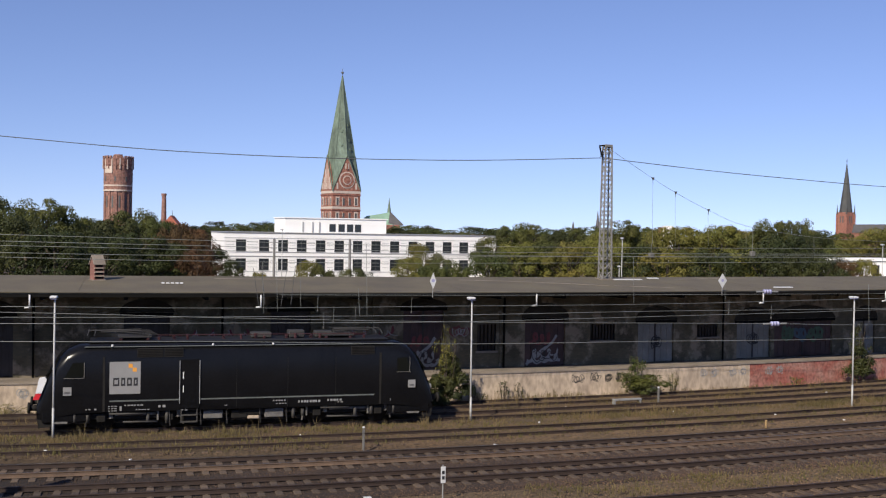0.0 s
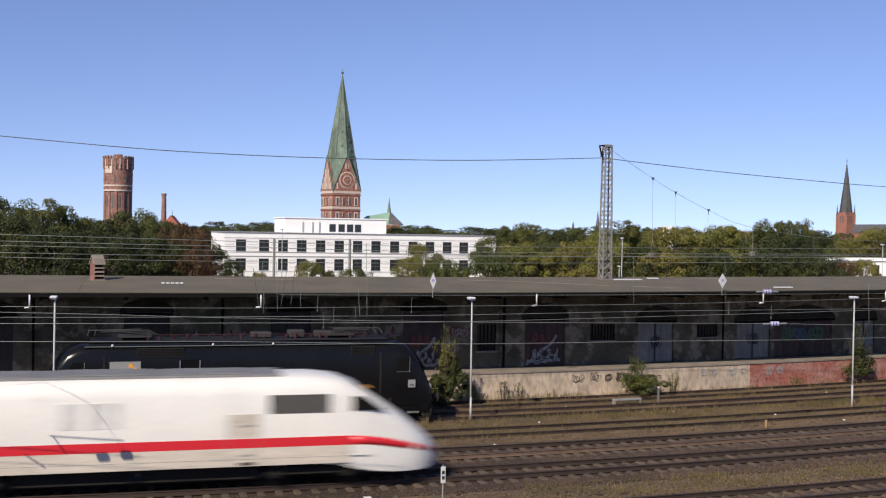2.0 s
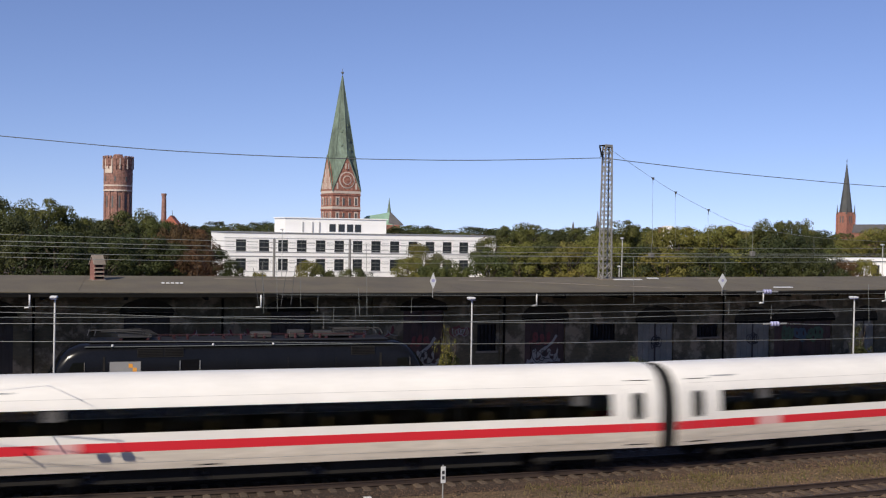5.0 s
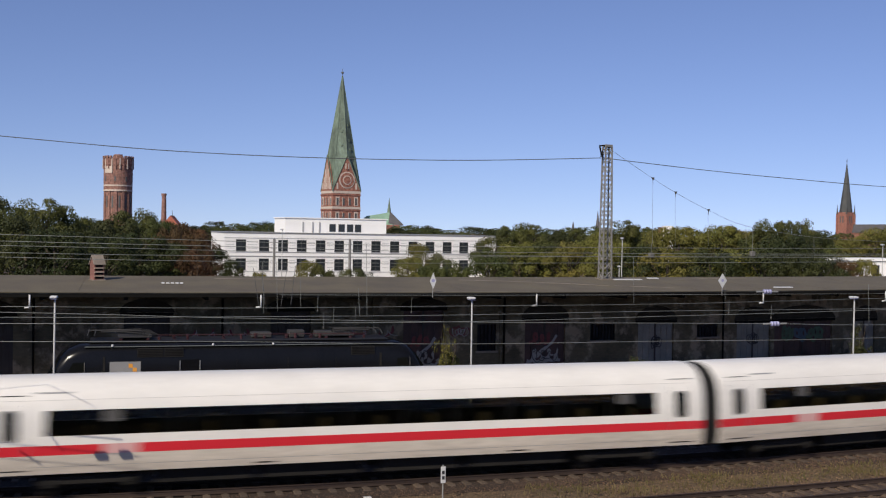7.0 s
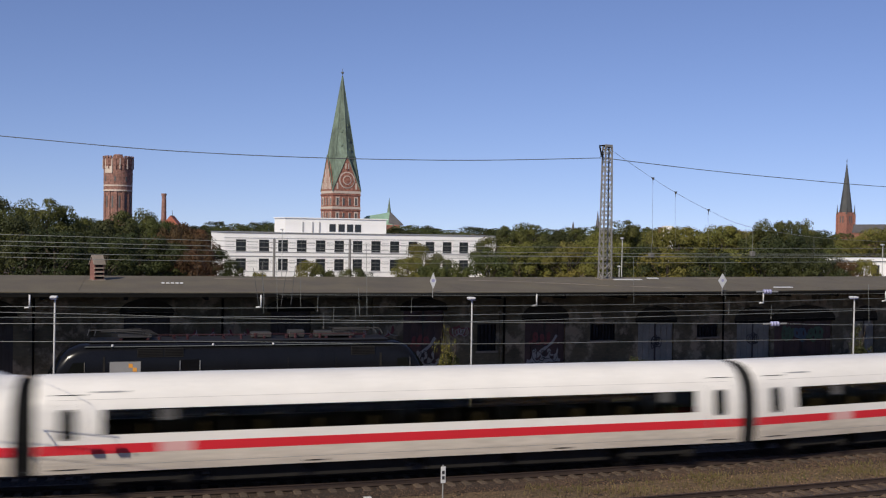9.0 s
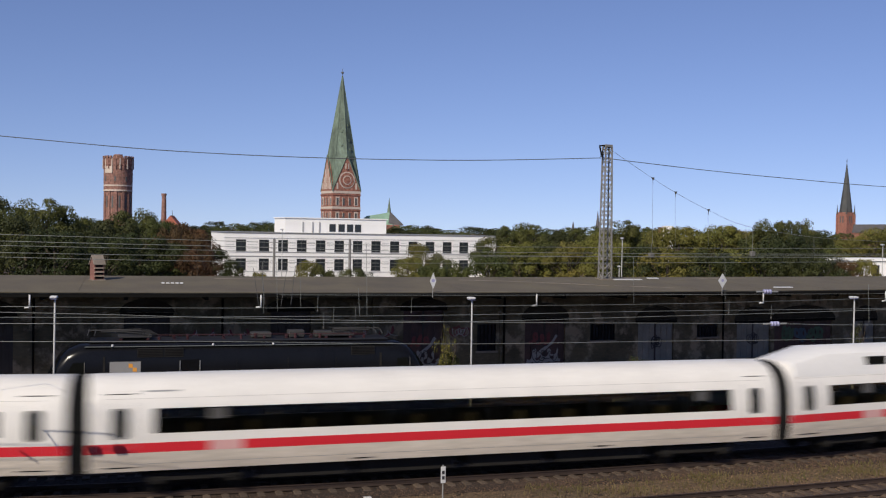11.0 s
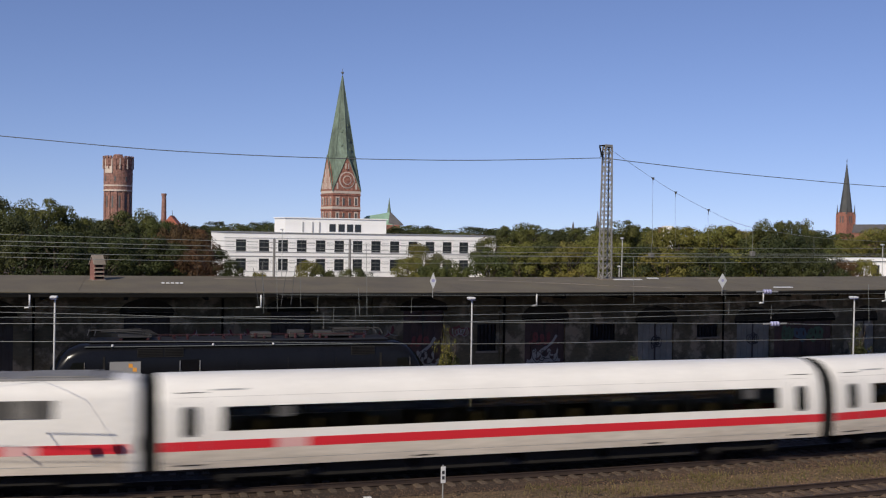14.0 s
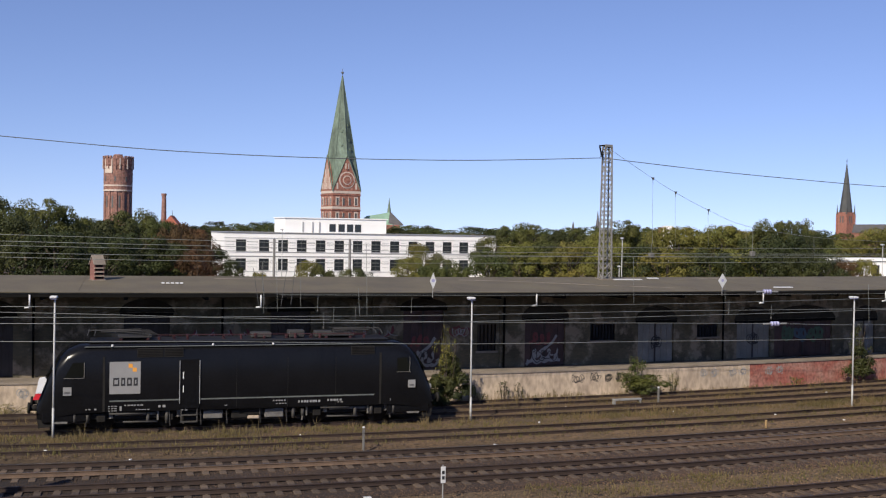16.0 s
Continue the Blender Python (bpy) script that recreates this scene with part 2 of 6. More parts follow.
M_CERAMIC = material("blue_grey_ceramic", (0.33, 0.33, 0.52), 0.3, var=0.05, bump=0)
M_YELLOWMARK = material("yellow_marker_paint", (0.42, 0.28, 0.13), 0.6, var=0.15)
M_WHITE = material("white_house_render", (0.90, 0.89, 0.87), 0.85, var=0.04, scale=0.3, fine=10, bump=0.05)
M_WHITEBAND = material("grey_groove", (0.38, 0.38, 0.39), 0.85, var=0.05, bump=0.0)
M_PANE = material("house_window_glass", (0.03, 0.035, 0.04), 0.08, var=0.1, bump=0.0)
M_FRAME = material("grey_window_frame", (0.10, 0.10, 0.10), 0.6, var=0.1, bump=0.0)
M_CHURCHBRICK = brick_material("church_brick", (0.36, 0.155, 0.11), (0.29, 0.12, 0.085), (0.34, 0.22, 0.17), bw=0.6, bh=0.25)
M_CHURCHPALE = material("pale_plaster_niche", (0.62, 0.52, 0.44), 0.9, var=0.15, scale=0.5, fine=4, bump=0)
M_COPPER = material("verdigris_copper", (0.185, 0.250, 0.190), 0.7, var=0.35, scale=0.16, fine=1.2, bump=0.1, color2=(0.080, 0.105, 0.078), stretch=(1, 1, 0.3))
M_COPPERBRIGHT = material("bright_verdigris_roof", (0.30, 0.48, 0.36), 0.7, var=0.2, scale=0.2, fine=2, bump=0)
M_DULLCOPPER = material("dull_dark_slate_spire", (0.072, 0.075, 0.074), 0.7, var=0.2, scale=0.15, fine=2, bump=0)
M_SLATE = material("grey_slate", (0.13, 0.125, 0.13), 0.8, var=0.2, scale=0.3, fine=3)
M_TOWERBRICK = brick_material("tower_brick", (0.30, 0.155, 0.12), (0.24, 0.12, 0.095), (0.28, 0.19, 0.15), bw=0.6, bh=0.25)
M_REDTILE = material("red_roof_tile", (0.42, 0.13, 0.08), 0.8, var=0.2)
M_BARK = material("bark", (0.09, 0.07, 0.05), 0.95, var=0.3, scale=3, fine=15)
M_LEAF = leaf_material("green_leaves", (0.094, 0.098, 0.024), (0.046, 0.056, 0.016))
M_LEAFDARK = leaf_material("dark_green_leaves", (0.052, 0.057, 0.015), (0.026, 0.034, 0.011))
M_LEAFYELLOW = leaf_material("yellowing_leaves", (0.185, 0.158, 0.034), (0.105, 0.108, 0.026))
M_LEAFRUST = leaf_material("rust_brown_leaves", (0.110, 0.054, 0.023), (0.055, 0.036, 0.016))
M_GRASS = leaf_material("dry_grass", (0.215, 0.158, 0.078), (0.125, 0.100, 0.044))
M_GRASSGREEN = leaf_material("green_weeds", (0.120, 0.112, 0.036), (0.16, 0.125, 0.055))


# ---- plan: places by length along the line and distance across it ----
TRACK_Y, TRACK_A, TRACK_B = 40.59, 0.3259, 0.00266
_x = np.linspace(-700, 700, 14001)
_xc = np.clip(_x, -40, 60)
_y = TRACK_Y + TRACK_A * _xc + TRACK_B * _xc ** 2 + (_x - _xc) * (TRACK_A + 2 * TRACK_B * _xc)
_slope = TRACK_A + 2 * TRACK_B * _xc
_s = np.concatenate([[0], np.cumsum(np.hypot(np.diff(_x), np.diff(_y)))])
_s -= np.interp(0, _x, _s)


def along(s, off=0.0, z=0.0):
    """The point s metres along the main line and off metres beyond it."""
    x, y, k = np.interp(s, _s, _x), np.interp(s, _s, _y), np.interp(s, _s, _slope)
    n = math.hypot(1, k)
    return Vector((x - k / n * off, y + off / n, z))


def heading(s):
    return math.degrees(math.atan(np.interp(s, _s, _slope)))


def on_line(s, off=0.0, z=0.0, turn=0.0):
    p = along(s, off, z)
    return pose(p.x, p.y, p.z, 0, 0, heading(s) + turn)


# ---- mesh helpers ----
def mesh_object(name, bm, mat, smooth=False):
    me = bpy.data.meshes.new(name)
    bm.normal_update()
    bm.to_mesh(me)
    bm.free()
    for m in (mat if isinstance(mat, (list, tuple)) else [mat]):
        me.materials.append(m)
    if smooth:
        me.polygons.foreach_set("use_smooth", [True] * len(me.polygons))
    return new(name, me)


def part(name, bm, mat, parent, label="", smooth=False):
    ob = mesh_object(name, bm, mat, smooth)
    ob.parent = parent
    if label:
        tagged(ob, label)
    return ob


def thing(name, m, label, category, group="", kind=""):
    ob = new(name)
    ob.empty_display_size = 0.2
    ob.matrix_world = m
    return tagged(ob, label, category, group, kind)


def box(bm, x0, x1, y0, y1, z0, z1, bevel=0.0, mat=0):
    r = bmesh.ops.create_cube(bm, size=1, matrix=Matrix.LocRotScale(((x0 + x1) / 2, (y0 + y1) / 2, (z0 + z1) / 2), None, (x1 - x0, y1 - y0, z1 - z0)))
    vs = r["verts"]
    if bevel:
        es = list({e for v in vs for e in v.link_edges})
        r = bmesh.ops.bevel(bm, geom=es, offset=bevel, segments=1, affect="EDGES")
        fs = r["faces"]
    if mat:
        for f in {f for v in vs if v.is_valid for f in v.link_faces}:
            f.material_index = mat
    return bm


def B(*a, **k):
    return box(bmesh.new(), *a, **k)


def rod(bm, p, q, r, r2=None, n=8):
    p, q = Vector(p), Vector(q)
    d = q - p
    m = Matrix.Translation((p + q) / 2) @ d.to_track_quat("Z", "Y").to_matrix().to_4x4()
    bmesh.ops.create_cone(bm, cap_ends=True, segments=n, radius1=r, radius2=r if r2 is None else r2, depth=d.length, matrix=m)
    return bm


def ribbed(p, n, pitch, big, small, k=10):
    """An upright insulator, its discs and neck one turned body."""
    rings = []
    for i in range(n):
        for dz, r in ((0, small), (0.12, big), (0.55, big), (0.7, small)):
            z = p[2] + (i + dz) * pitch
            rings.append([(p[0] + r * math.cos(2 * math.pi * j / k), p[1] + r * math.sin(2 * math.pi * j / k), z) for j in range(k)])
    return loft(bmesh.new(), rings)


def prism(bm, pts, y0, y1, axis="y"):
    """A closed outline of (a, b) pairs pushed from y0 to y1."""
    def at(a, b, c):
        return {"y": (a, c, b), "x": (c, a, b), "z": (a, b, c)}[axis]
    v0 = [bm.verts.new(at(a, b, y0)) for a, b in pts]
    v1 = [bm.verts.new(at(a, b, y1)) for a, b in pts]
    n = len(pts)
    bm.faces.new(v0)
    bm.faces.new(v1[::-1])
    for i in range(n):
        bm.faces.new((v0[i], v1[i], v1[(i + 1) % n], v0[(i + 1) % n]))
    bmesh.ops.recalc_face_normals(bm, faces=bm.faces)
    return bm


def sweep(bm, profile, s0, s1, step=1.0, closed=True, mat=0):
    """A profile of (off, z) pairs drawn along the line."""
    n = max(2, int(math.ceil((s1 - s0) / step)) + 1)
    rings = [[bm.verts.new(along(s, o, z)) for o, z in profile] for s in np.linspace(s0, s1, n)]
    k = len(profile)
    fs = []
    for a, b in zip(rings, rings[1:]):
        for i in range(k if closed else k - 1):
            fs.append(bm.faces.new((a[i], a[(i + 1) % k], b[(i + 1) % k], b[i])))
    if closed:
        fs += [bm.faces.new(rings[0]), bm.faces.new(rings[-1][::-1])]
        bmesh.ops.recalc_face_normals(bm, faces=fs)
    for f in fs:
        f.material_index = mat
    return bm


def loft(bm, rings, caps=True, mat=0):
    vs = [[bm.verts.new(p) for p in r] for r in rings]
    k = len(rings[0])
    fs = [bm.faces.new((a[i], a[(i + 1) % k], b[(i + 1) % k], b[i])) for a, b in zip(vs, vs[1:]) for i in range(k)]
    if caps:
        fs += [bm.faces.new(vs[0]), bm.faces.new(vs[-1][::-1])]
    bmesh.ops.recalc_face_normals(bm, faces=fs)
    for f in fs:
        f.material_index = mat
    return bm


def from_arrays(name, verts, faces, mat):
    me = bpy.data.meshes.new(name)
    me.from_pydata([tuple(v) for v in verts], [], [tuple(f) for f in faces])
    me.materials.append(mat)
    return me


# ---- ground, ballast and lines ----
bm = bmesh.new()
xs = [-4500, -1500, -400, -120, -60, -30, 0, 30, 60, 120, 400, 1500, 4500]
ys = [-4500, -1500, -300, -60, 0, 20, 30, 50, 70, 90, 140, 300, 1500, 4500]
grid = [[bm.verts.new((x, y, -0.28)) for x in xs] for y in ys]
for i in range(len(ys) - 1):
    for j in range(len(xs) - 1):
        bm.faces.new((grid[i][j], grid[i][j + 1], grid[i + 1][j + 1], grid[i + 1][j]))
tagged(mesh_object("ground", bm, M_GROUND), "brown dry earth and gravel ground of a rail yard", "ground", kind="structure")


def ballast(s0, s1, o0, o1, z, name, mat, label):
    """A bed whose top is uneven by a few centimetres."""
    bm = bmesh.new()
    ss, oo = np.arange(s0, s1 + 0.1, 0.5), np.arange(o0, o1 + 0.01, 0.4)
    rows = []
    for s in ss:
        row = []
        for i, o in enumerate(oo):
            edge = min(o - oo[0], oo[-1] - o)
            zz = -0.32 + (z + 0.32) * min(1, edge / 0.9) + 0.035 * noise.noise((s * 0.9, o * 1.3, z))
            row.append(bm.verts.new(along(s, o, zz)))
        rows.append(row)
    for a, b in zip(rows, rows[1:]):
        for i in range(len(oo) - 1):
            bm.faces.new((a[i], b[i], b[i + 1], a[i + 1]))
    bmesh.ops.recalc_face_normals(bm, faces=bm.faces)
    if bm.faces[0].normal.z < 0:
        bmesh.ops.reverse_faces(bm, faces=bm.faces)
    return tagged(mesh_object(name, bm, mat, True), label, "ballast", kind="structure")


ballast(-70, 95, -2.5, 5.9, -0.215, "ballast", M_BALLAST, "rust-brown crushed stone ballast under the two main tracks")
ballast(-70, 95, 5.9, 17.5, -0.16, "ballast_siding", M_GROUND, "weedy brown gravel between overgrown sidings")
ballast(-70, 95, -8.2, -4.0, -0.20, "ballast_near", M_BALLAST, "rust-brown stone ballast under the near track")

RAIL = [(-0.075, -0.172), (0.075, -0.172), (0.075, -0.155), (0.012, -0.135), (0.012, -0.045), (0.036, -0.03), (0.036, 0.0), (-0.036, 0.0), (-0.036, -0.03), (-0.012, -0.045), (-0.012, -0.135), (-0.075, -0.155)]


def sleeper_mesh(name, mat):
    bm = bmesh.new()
    for y0, y1, h in ((-1.3, -0.45, 0.0), (-0.45, 0.45, -0.008), (0.45, 1.3, 0.0)):
        box(bm, -0.13, 0.13, y0, y1, -0.36, -0.172 + h, 0.02)
    for y in (-0.86, -0.64, 0.64, 0.86):
        box(bm, -0.05, 0.05, y - 0.035, y + 0.035, -0.176, -0.145)
    me = bpy.data.meshes.new(name)
    bm.to_mesh(me)
    bm.free()
    me.materials.append(mat)
    return me


SLEEPER = sleeper_mesh("sleeper", M_SLEEPER)
OLD_SLEEPER = sleeper_mesh("old_sleeper", M_WOODSLEEPER)


def railway(off, s0, s1, head, sleeper, label, drop=0.0, visible=(-24, 44), web=None):
    root = thing("railway_track", Matrix.Identity(4), label, "track", "parallel railway tracks", "structure")
    for side in (-0.7525, 0.7525):
        bm = bmesh.new()
        sweep(bm, [(off + side + a, b - drop) for a, b in RAIL], s0, s1, 1.5)
        rail = part("rail", bm, web if web and side < 0 else M_RAIL, root)
        bm = bmesh.new()
        sweep(bm, [(off + side + a, b - drop) for a, b in ((-0.03, 0.0005), (0.03, 0.0005), (0.03, 0.004), (-0.03, 0.004))], s0, s1, 1.5)
        part("rail_head", bm, head, rail, "worn running surface")
    s = visible[0]
    while s < visible[1]:
        ob = new("sleeper", sleeper)
        ob.parent = root
        ob.matrix_world = on_line(s + random.uniform(-0.015, 0.015), off, -drop + random.uniform(-0.012, 0.004), random.uniform(-0.8, 0.8))
        s += 0.61
    return root


railway(0.0, -75, 100, M_RUSTHEAD, SLEEPER, "rusty main line track with concrete sleepers on brown ballast", visible=(-17, 25))
railway(3.68, -75, 100, M_RAILHEAD, SLEEPER, "main line track with shiny rail heads and concrete sleepers", visible=(-18, 29), web=M_RAILTAN)
railway(7.7, -75, 100, M_RUSTHEAD, OLD_SLEEPER, "rusty disused siding track overgrown with dry grass", 0.02, visible=(-19, 33))
railway(12.05, -75, 100, M_RUSTHEAD, OLD_SLEEPER, "rusty siding track that carries the black locomotive", 0.0, visible=(-20, 38))
railway(15.3, -75, 100, M_RUSTHEAD, OLD_SLEEPER, "rusty loading track beside the freight platform", 0.02, visible=(-20, 41))
railway(-6.0, -75, 100, M_RUSTHEAD, OLD_SLEEPER, "rusty near track with dark timber sleepers", 0.0, visible=(-3, 25))

# ---- freight shed and platform ----
bm = bmesh.new()
sweep(bm, [(17.6, -0.3), (17.6, 1.14), (19.2, 1.14), (19.2, -0.3)], -45, 28.1, 1.5)
tagged(mesh_object("platform", bm, M_CONCRETE), "pale stained rendered loading platform front", "platform", kind="structure")
bm = bmesh.new()
sweep(bm, [(17.6, -0.3), (17.6, 1.14), (19.2, 1.14), (19.2, -0.3)], 28.1, 70, 1.5)
tagged(mesh_object("platform_brick", bm, M_REDPAINT), "weathered red brick loading platform front", "platform", kind="structure")
bm = bmesh.new()
sweep(bm, [(17.55, 1.143), (17.55, 1.24), (19.25, 1.26), (19.25, 1.143)], -45, 70, 1.5)
tagged(mesh_object("platform_edge", bm, M_COPING), "worn grey concrete platform edge and floor", "platform", kind="structure")

WALL = 19.3
shed = thing("freight_shed", Matrix.Identity(4), "long dark brick freight shed with a flat felt roof", "shed")
# openings: start, end, bottom, top, kind
OPENINGS = [(-20.5, -17.4, 1.26, 4.3, "dark"), (-11.6, -9.1, 1.26, 4.3, "dark"), (-3.45, -1.1, 1.26, 4.5, "dark"), (4.5, 7.05, 1.26, 4.5, "mural"),
            (9.25, 10.5, 2.2, 3.7, "window"), (12.45, 15.25, 1.26, 3.85, "mural"), (17.05, 18.86, 2.65, 3.6, "window"), (20.6, 23.35, 1.26, 3.6, "blue"),
            (25.2, 26.9, 2.68, 3.45, "window"), (28.5, 31.4, 1.26, 3.45, "blue"), (31.75, 37.1, 1.26, 3.5, "maroon"), (39.3, 41.3, 1.26, 3.4, "blue"),
            (43, 46, 1.26, 3.5, "maroon"), (-26, -23.5, 1.26, 4.3, "dark")]
OPENINGS.sort()
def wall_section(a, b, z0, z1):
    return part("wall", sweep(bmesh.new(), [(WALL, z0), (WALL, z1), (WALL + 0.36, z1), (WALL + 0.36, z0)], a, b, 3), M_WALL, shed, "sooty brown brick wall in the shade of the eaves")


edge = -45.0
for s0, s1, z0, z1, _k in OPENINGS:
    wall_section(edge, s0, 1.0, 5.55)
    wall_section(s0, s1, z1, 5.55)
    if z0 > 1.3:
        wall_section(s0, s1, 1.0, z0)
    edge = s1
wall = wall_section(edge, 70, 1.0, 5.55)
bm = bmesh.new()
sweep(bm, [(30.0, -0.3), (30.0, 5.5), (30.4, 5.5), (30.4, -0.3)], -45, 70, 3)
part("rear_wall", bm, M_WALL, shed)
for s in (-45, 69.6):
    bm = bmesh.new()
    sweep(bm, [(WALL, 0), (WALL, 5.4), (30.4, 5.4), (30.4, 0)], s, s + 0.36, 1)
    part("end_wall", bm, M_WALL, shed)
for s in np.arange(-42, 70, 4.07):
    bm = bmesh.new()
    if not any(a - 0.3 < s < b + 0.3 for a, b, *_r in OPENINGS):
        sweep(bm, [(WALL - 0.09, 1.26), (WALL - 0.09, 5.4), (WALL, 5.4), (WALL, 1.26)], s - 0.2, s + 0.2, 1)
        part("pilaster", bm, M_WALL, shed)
    else:
        bm.free()


def leaf_door(s0, s1, z0, z1, mat, label):
    root = part("door", sweep(bmesh.new(), [(WALL + 0.16, z0), (WALL + 0.16, z1), (WALL + 0.22, z1), (WALL + 0.22, z0)], s0, s1, 2), mat, shed, label)
    n = max(4, int((s1 - s0) / 0.45))
    w = (s1 - s0) / n
    for i in range(n):
        a = s0 + i * w
        part("board", sweep(bmesh.new(), [(WALL + 0.13, z0 + 0.04), (WALL + 0.13, z1 - 0.03), (WALL + 0.16, z1 - 0.03), (WALL + 0.16, z0 + 0.04)], a + 0.012, a + w - 0.012, 2), mat, root)
    m = (s0 + s1) / 2
    part("meeting_post", sweep(bmesh.new(), [(WALL + 0.09, z0 + 0.03), (WALL + 0.09, z1), (WALL + 0.13, z1), (WALL + 0.13, z0 + 0.03)], m - 0.05, m + 0.05, 2), M_DARKWOOD, root)
    part("lintel", sweep(bmesh.new(), [(WALL - 0.05, z1), (WALL - 0.05, z1 + 0.16), (WALL, z1 + 0.16), (WALL, z1)], s0 - 0.2, s1 + 0.2, 2), M_FASCIA, root)


def shed_window(s0, s1, z0, z1):
    root = part("window", sweep(bmesh.new(), [(WALL + 0.14, z0), (WALL + 0.14, z1), (WALL + 0.18, z1), (WALL + 0.18, z0)], s0, s1, 2), M_GLASSDARK, shed, "grimy dark barred window")
    n = int((s1 - s0) / 0.22)
    for i in range(n + 1):
        a = s0 + (s1 - s0) * i / n
        part("bar", sweep(bmesh.new(), [(WALL + 0.08, z0), (WALL + 0.08, z1), (WALL + 0.11, z1), (WALL + 0.11, z0)], a - 0.02, a + 0.02, 2), M_FASCIA, root)
    part("sill", sweep(bmesh.new(), [(WALL - 0.08, z0 - 0.1), (WALL - 0.08, z0), (WALL, z0), (WALL, z0 - 0.1)], s0 - 0.1, s1 + 0.1, 2), M_COPING, root)


def ribbon(name, pts, width, mat, off, parent):
    """A stroke of paint, 4 mm thick, through (s, z) points on an upright plane."""
    path = []
    for i in range(len(pts) - 1):
        p0, p1, p2, p3 = (Vector(pts[max(0, min(len(pts) - 1, j))]) for j in (i - 1, i, i + 1, i + 2))
        for k in range(6):
            t = k / 6
            path.append(0.5 * (2 * p1 + (p2 - p0) * t + (2 * p0 - 5 * p1 + 4 * p2 - p3) * t * t + (3 * p1 - p0 - 3 * p2 + p3) * t ** 3))
    path.append(Vector(pts[-1]))
    bm = bmesh.new()
    rows = []
    for i, p in enumerate(path):
        d = (path[min(i + 1, len(path) - 1)] - path[max(i - 1, 0)])
        nrm = Vector((-d.y, d.x)).normalized() * width / 2 * (0.7 + 0.4 * noise.noise((p.x * 3, p.y * 3, 0)))
        rows.append([bm.verts.new(along(q.x, off, q.y)) for q in (p - nrm, p + nrm)])
    for a, b in zip(rows, rows[1:]):
        bm.faces.new((a[0], b[0], b[1], a[1]))
    r = bmesh.ops.extrude_face_region(bm, geom=bm.faces[:])
    n = along(0, off + 0.004) - along(0, off)
    bmesh.ops.translate(bm, verts=[v for v in r["geom"] if isinstance(v, bmesh.types.BMVert)], vec=n)
    bmesh.ops.recalc_face_normals(bm, faces=bm.faces)
    return part(name, bm, mat, parent)


def scribble(s0, s1, z0, z1, n, width, mat, off, parent, seed):
    rng = random.Random(seed)
    pts, a, m = [], rng.uniform(0, 6), n * 2
    zc, rz, rx = (z0 + z1) / 2, (z1 - z0) / 2, min((s1 - s0) / 3, (z1 - z0) * 0.42)
    for i in range(m):
        a += rng.uniform(0.9, 2.1)
        x = s0 + rx + (s1 - s0 - 2 * rx) * i / (m - 1) + rx * math.cos(a) * rng.uniform(0.4, 1)
        pts.append((x, zc + rz * math.sin(a) * rng.uniform(0.35, 1)))
    return ribbon("graffiti", pts, width, mat, off, parent)


for s0, s1, z0, z1, kind in OPENINGS:
    if kind != "window":
        # dark arched panel stands for the opening's recess, its shade put into the colour
        arch = [(s0 - 0.25, z1 + 0.18), (s1 + 0.25, z1 + 0.18)] + [((s0 + s1) / 2 + math.cos(a) * (s1 - s0 + 0.5) / 2, z1 + 0.18 + math.sin(a) * min(0.85, 5.25 - z1 - 0.25)) for a in np.linspace(0.1, math.pi - 0.1, 9)]
        bm = bmesh.new()
        front = [bm.verts.new(along(a, WALL - 0.02, z)) for a, z in arch]
        back = [bm.verts.new(along(a, WALL + 0.01, z)) for a, z in arch]
        bm.faces.new(front)
        for q in range(len(arch)):
            k = (q + 1) % len(arch)
            bm.faces.new((front[q], back[q], back[k], front[k]))
        bmesh.ops.recalc_face_normals(bm, faces=bm.faces)
        part("transom", bm, M_TRANSOM, shed, "dark arched panel above a door, recess shade in its colour")

doors = {"dark": (M_DARKWOOD, "dark timber double door"), "blue": (M_BLUEDOOR, "grey-blue painted double door with graffiti"), "maroon": (M_MAROON, "maroon painted sliding door with faded mural"), "mural": (M_MAROON, "double door covered with red and white graffiti")}
for i, (s0, s1, z0, z1, kind) in enumerate(OPENINGS):
    if kind == "window":
        shed_window(s0, s1, z0, z1)
        continue
    mat, label = doors[kind]
    leaf_door(s0, s1, z0, z1, mat, label)
    o = WALL + 0.084
    if kind == "blue":
        scribble(s0 + 0.85, s1 - 0.75, 2.05, 2.9, 15, 0.06, M_SPRAYBLACK, o, wall, i)
    if kind == "mural":
        w = s1 - s0
        scribble(s0 + 0.1, s1 - 0.1, 1.4, 1.9, 9, 0.26, M_SPRAYWHITE, o, wall, 10 + i)
        scribble(s0 + 0.2, s1 - 0.2, 1.7, 2.3, 8, 0.14, M_SPRAYWHITE, o - 0.006, wall, 20 + i)
        ribbon("graffiti", [(s0 + 0.15, 1.35), (s0 + w * 0.35, 2.0), (s0 + w * 0.65, 2.5), (s0 + w * 0.8, 3.0)], 0.22, M_SPRAYWHITE, o - 0.012, wall)
        scribble(s0 + 0.2, s1 - 0.5, 2.5, 3.2, 7, 0.2, M_SPRAYRED, o - 0.006, wall, 30 + i)
        scribble(s0 + 0.1, s1 - 0.2, 1.4, 2.4, 9, 0.05, M_SPRAYBLACK, o - 0.018, wall, 40 + i)
    if kind == "maroon":
        for j, m in enumerate((M_SPRAYGREEN, M_SPRAYBLUE, M_SPRAYGREEN)):
            scribble(s0 + 0.4 + j * 1.2, s0 + 2.2 + j * 1.3, 2.2, 3.2, 7, 0.3, m, o - 0.006 * j, wall, 50 + i + j)
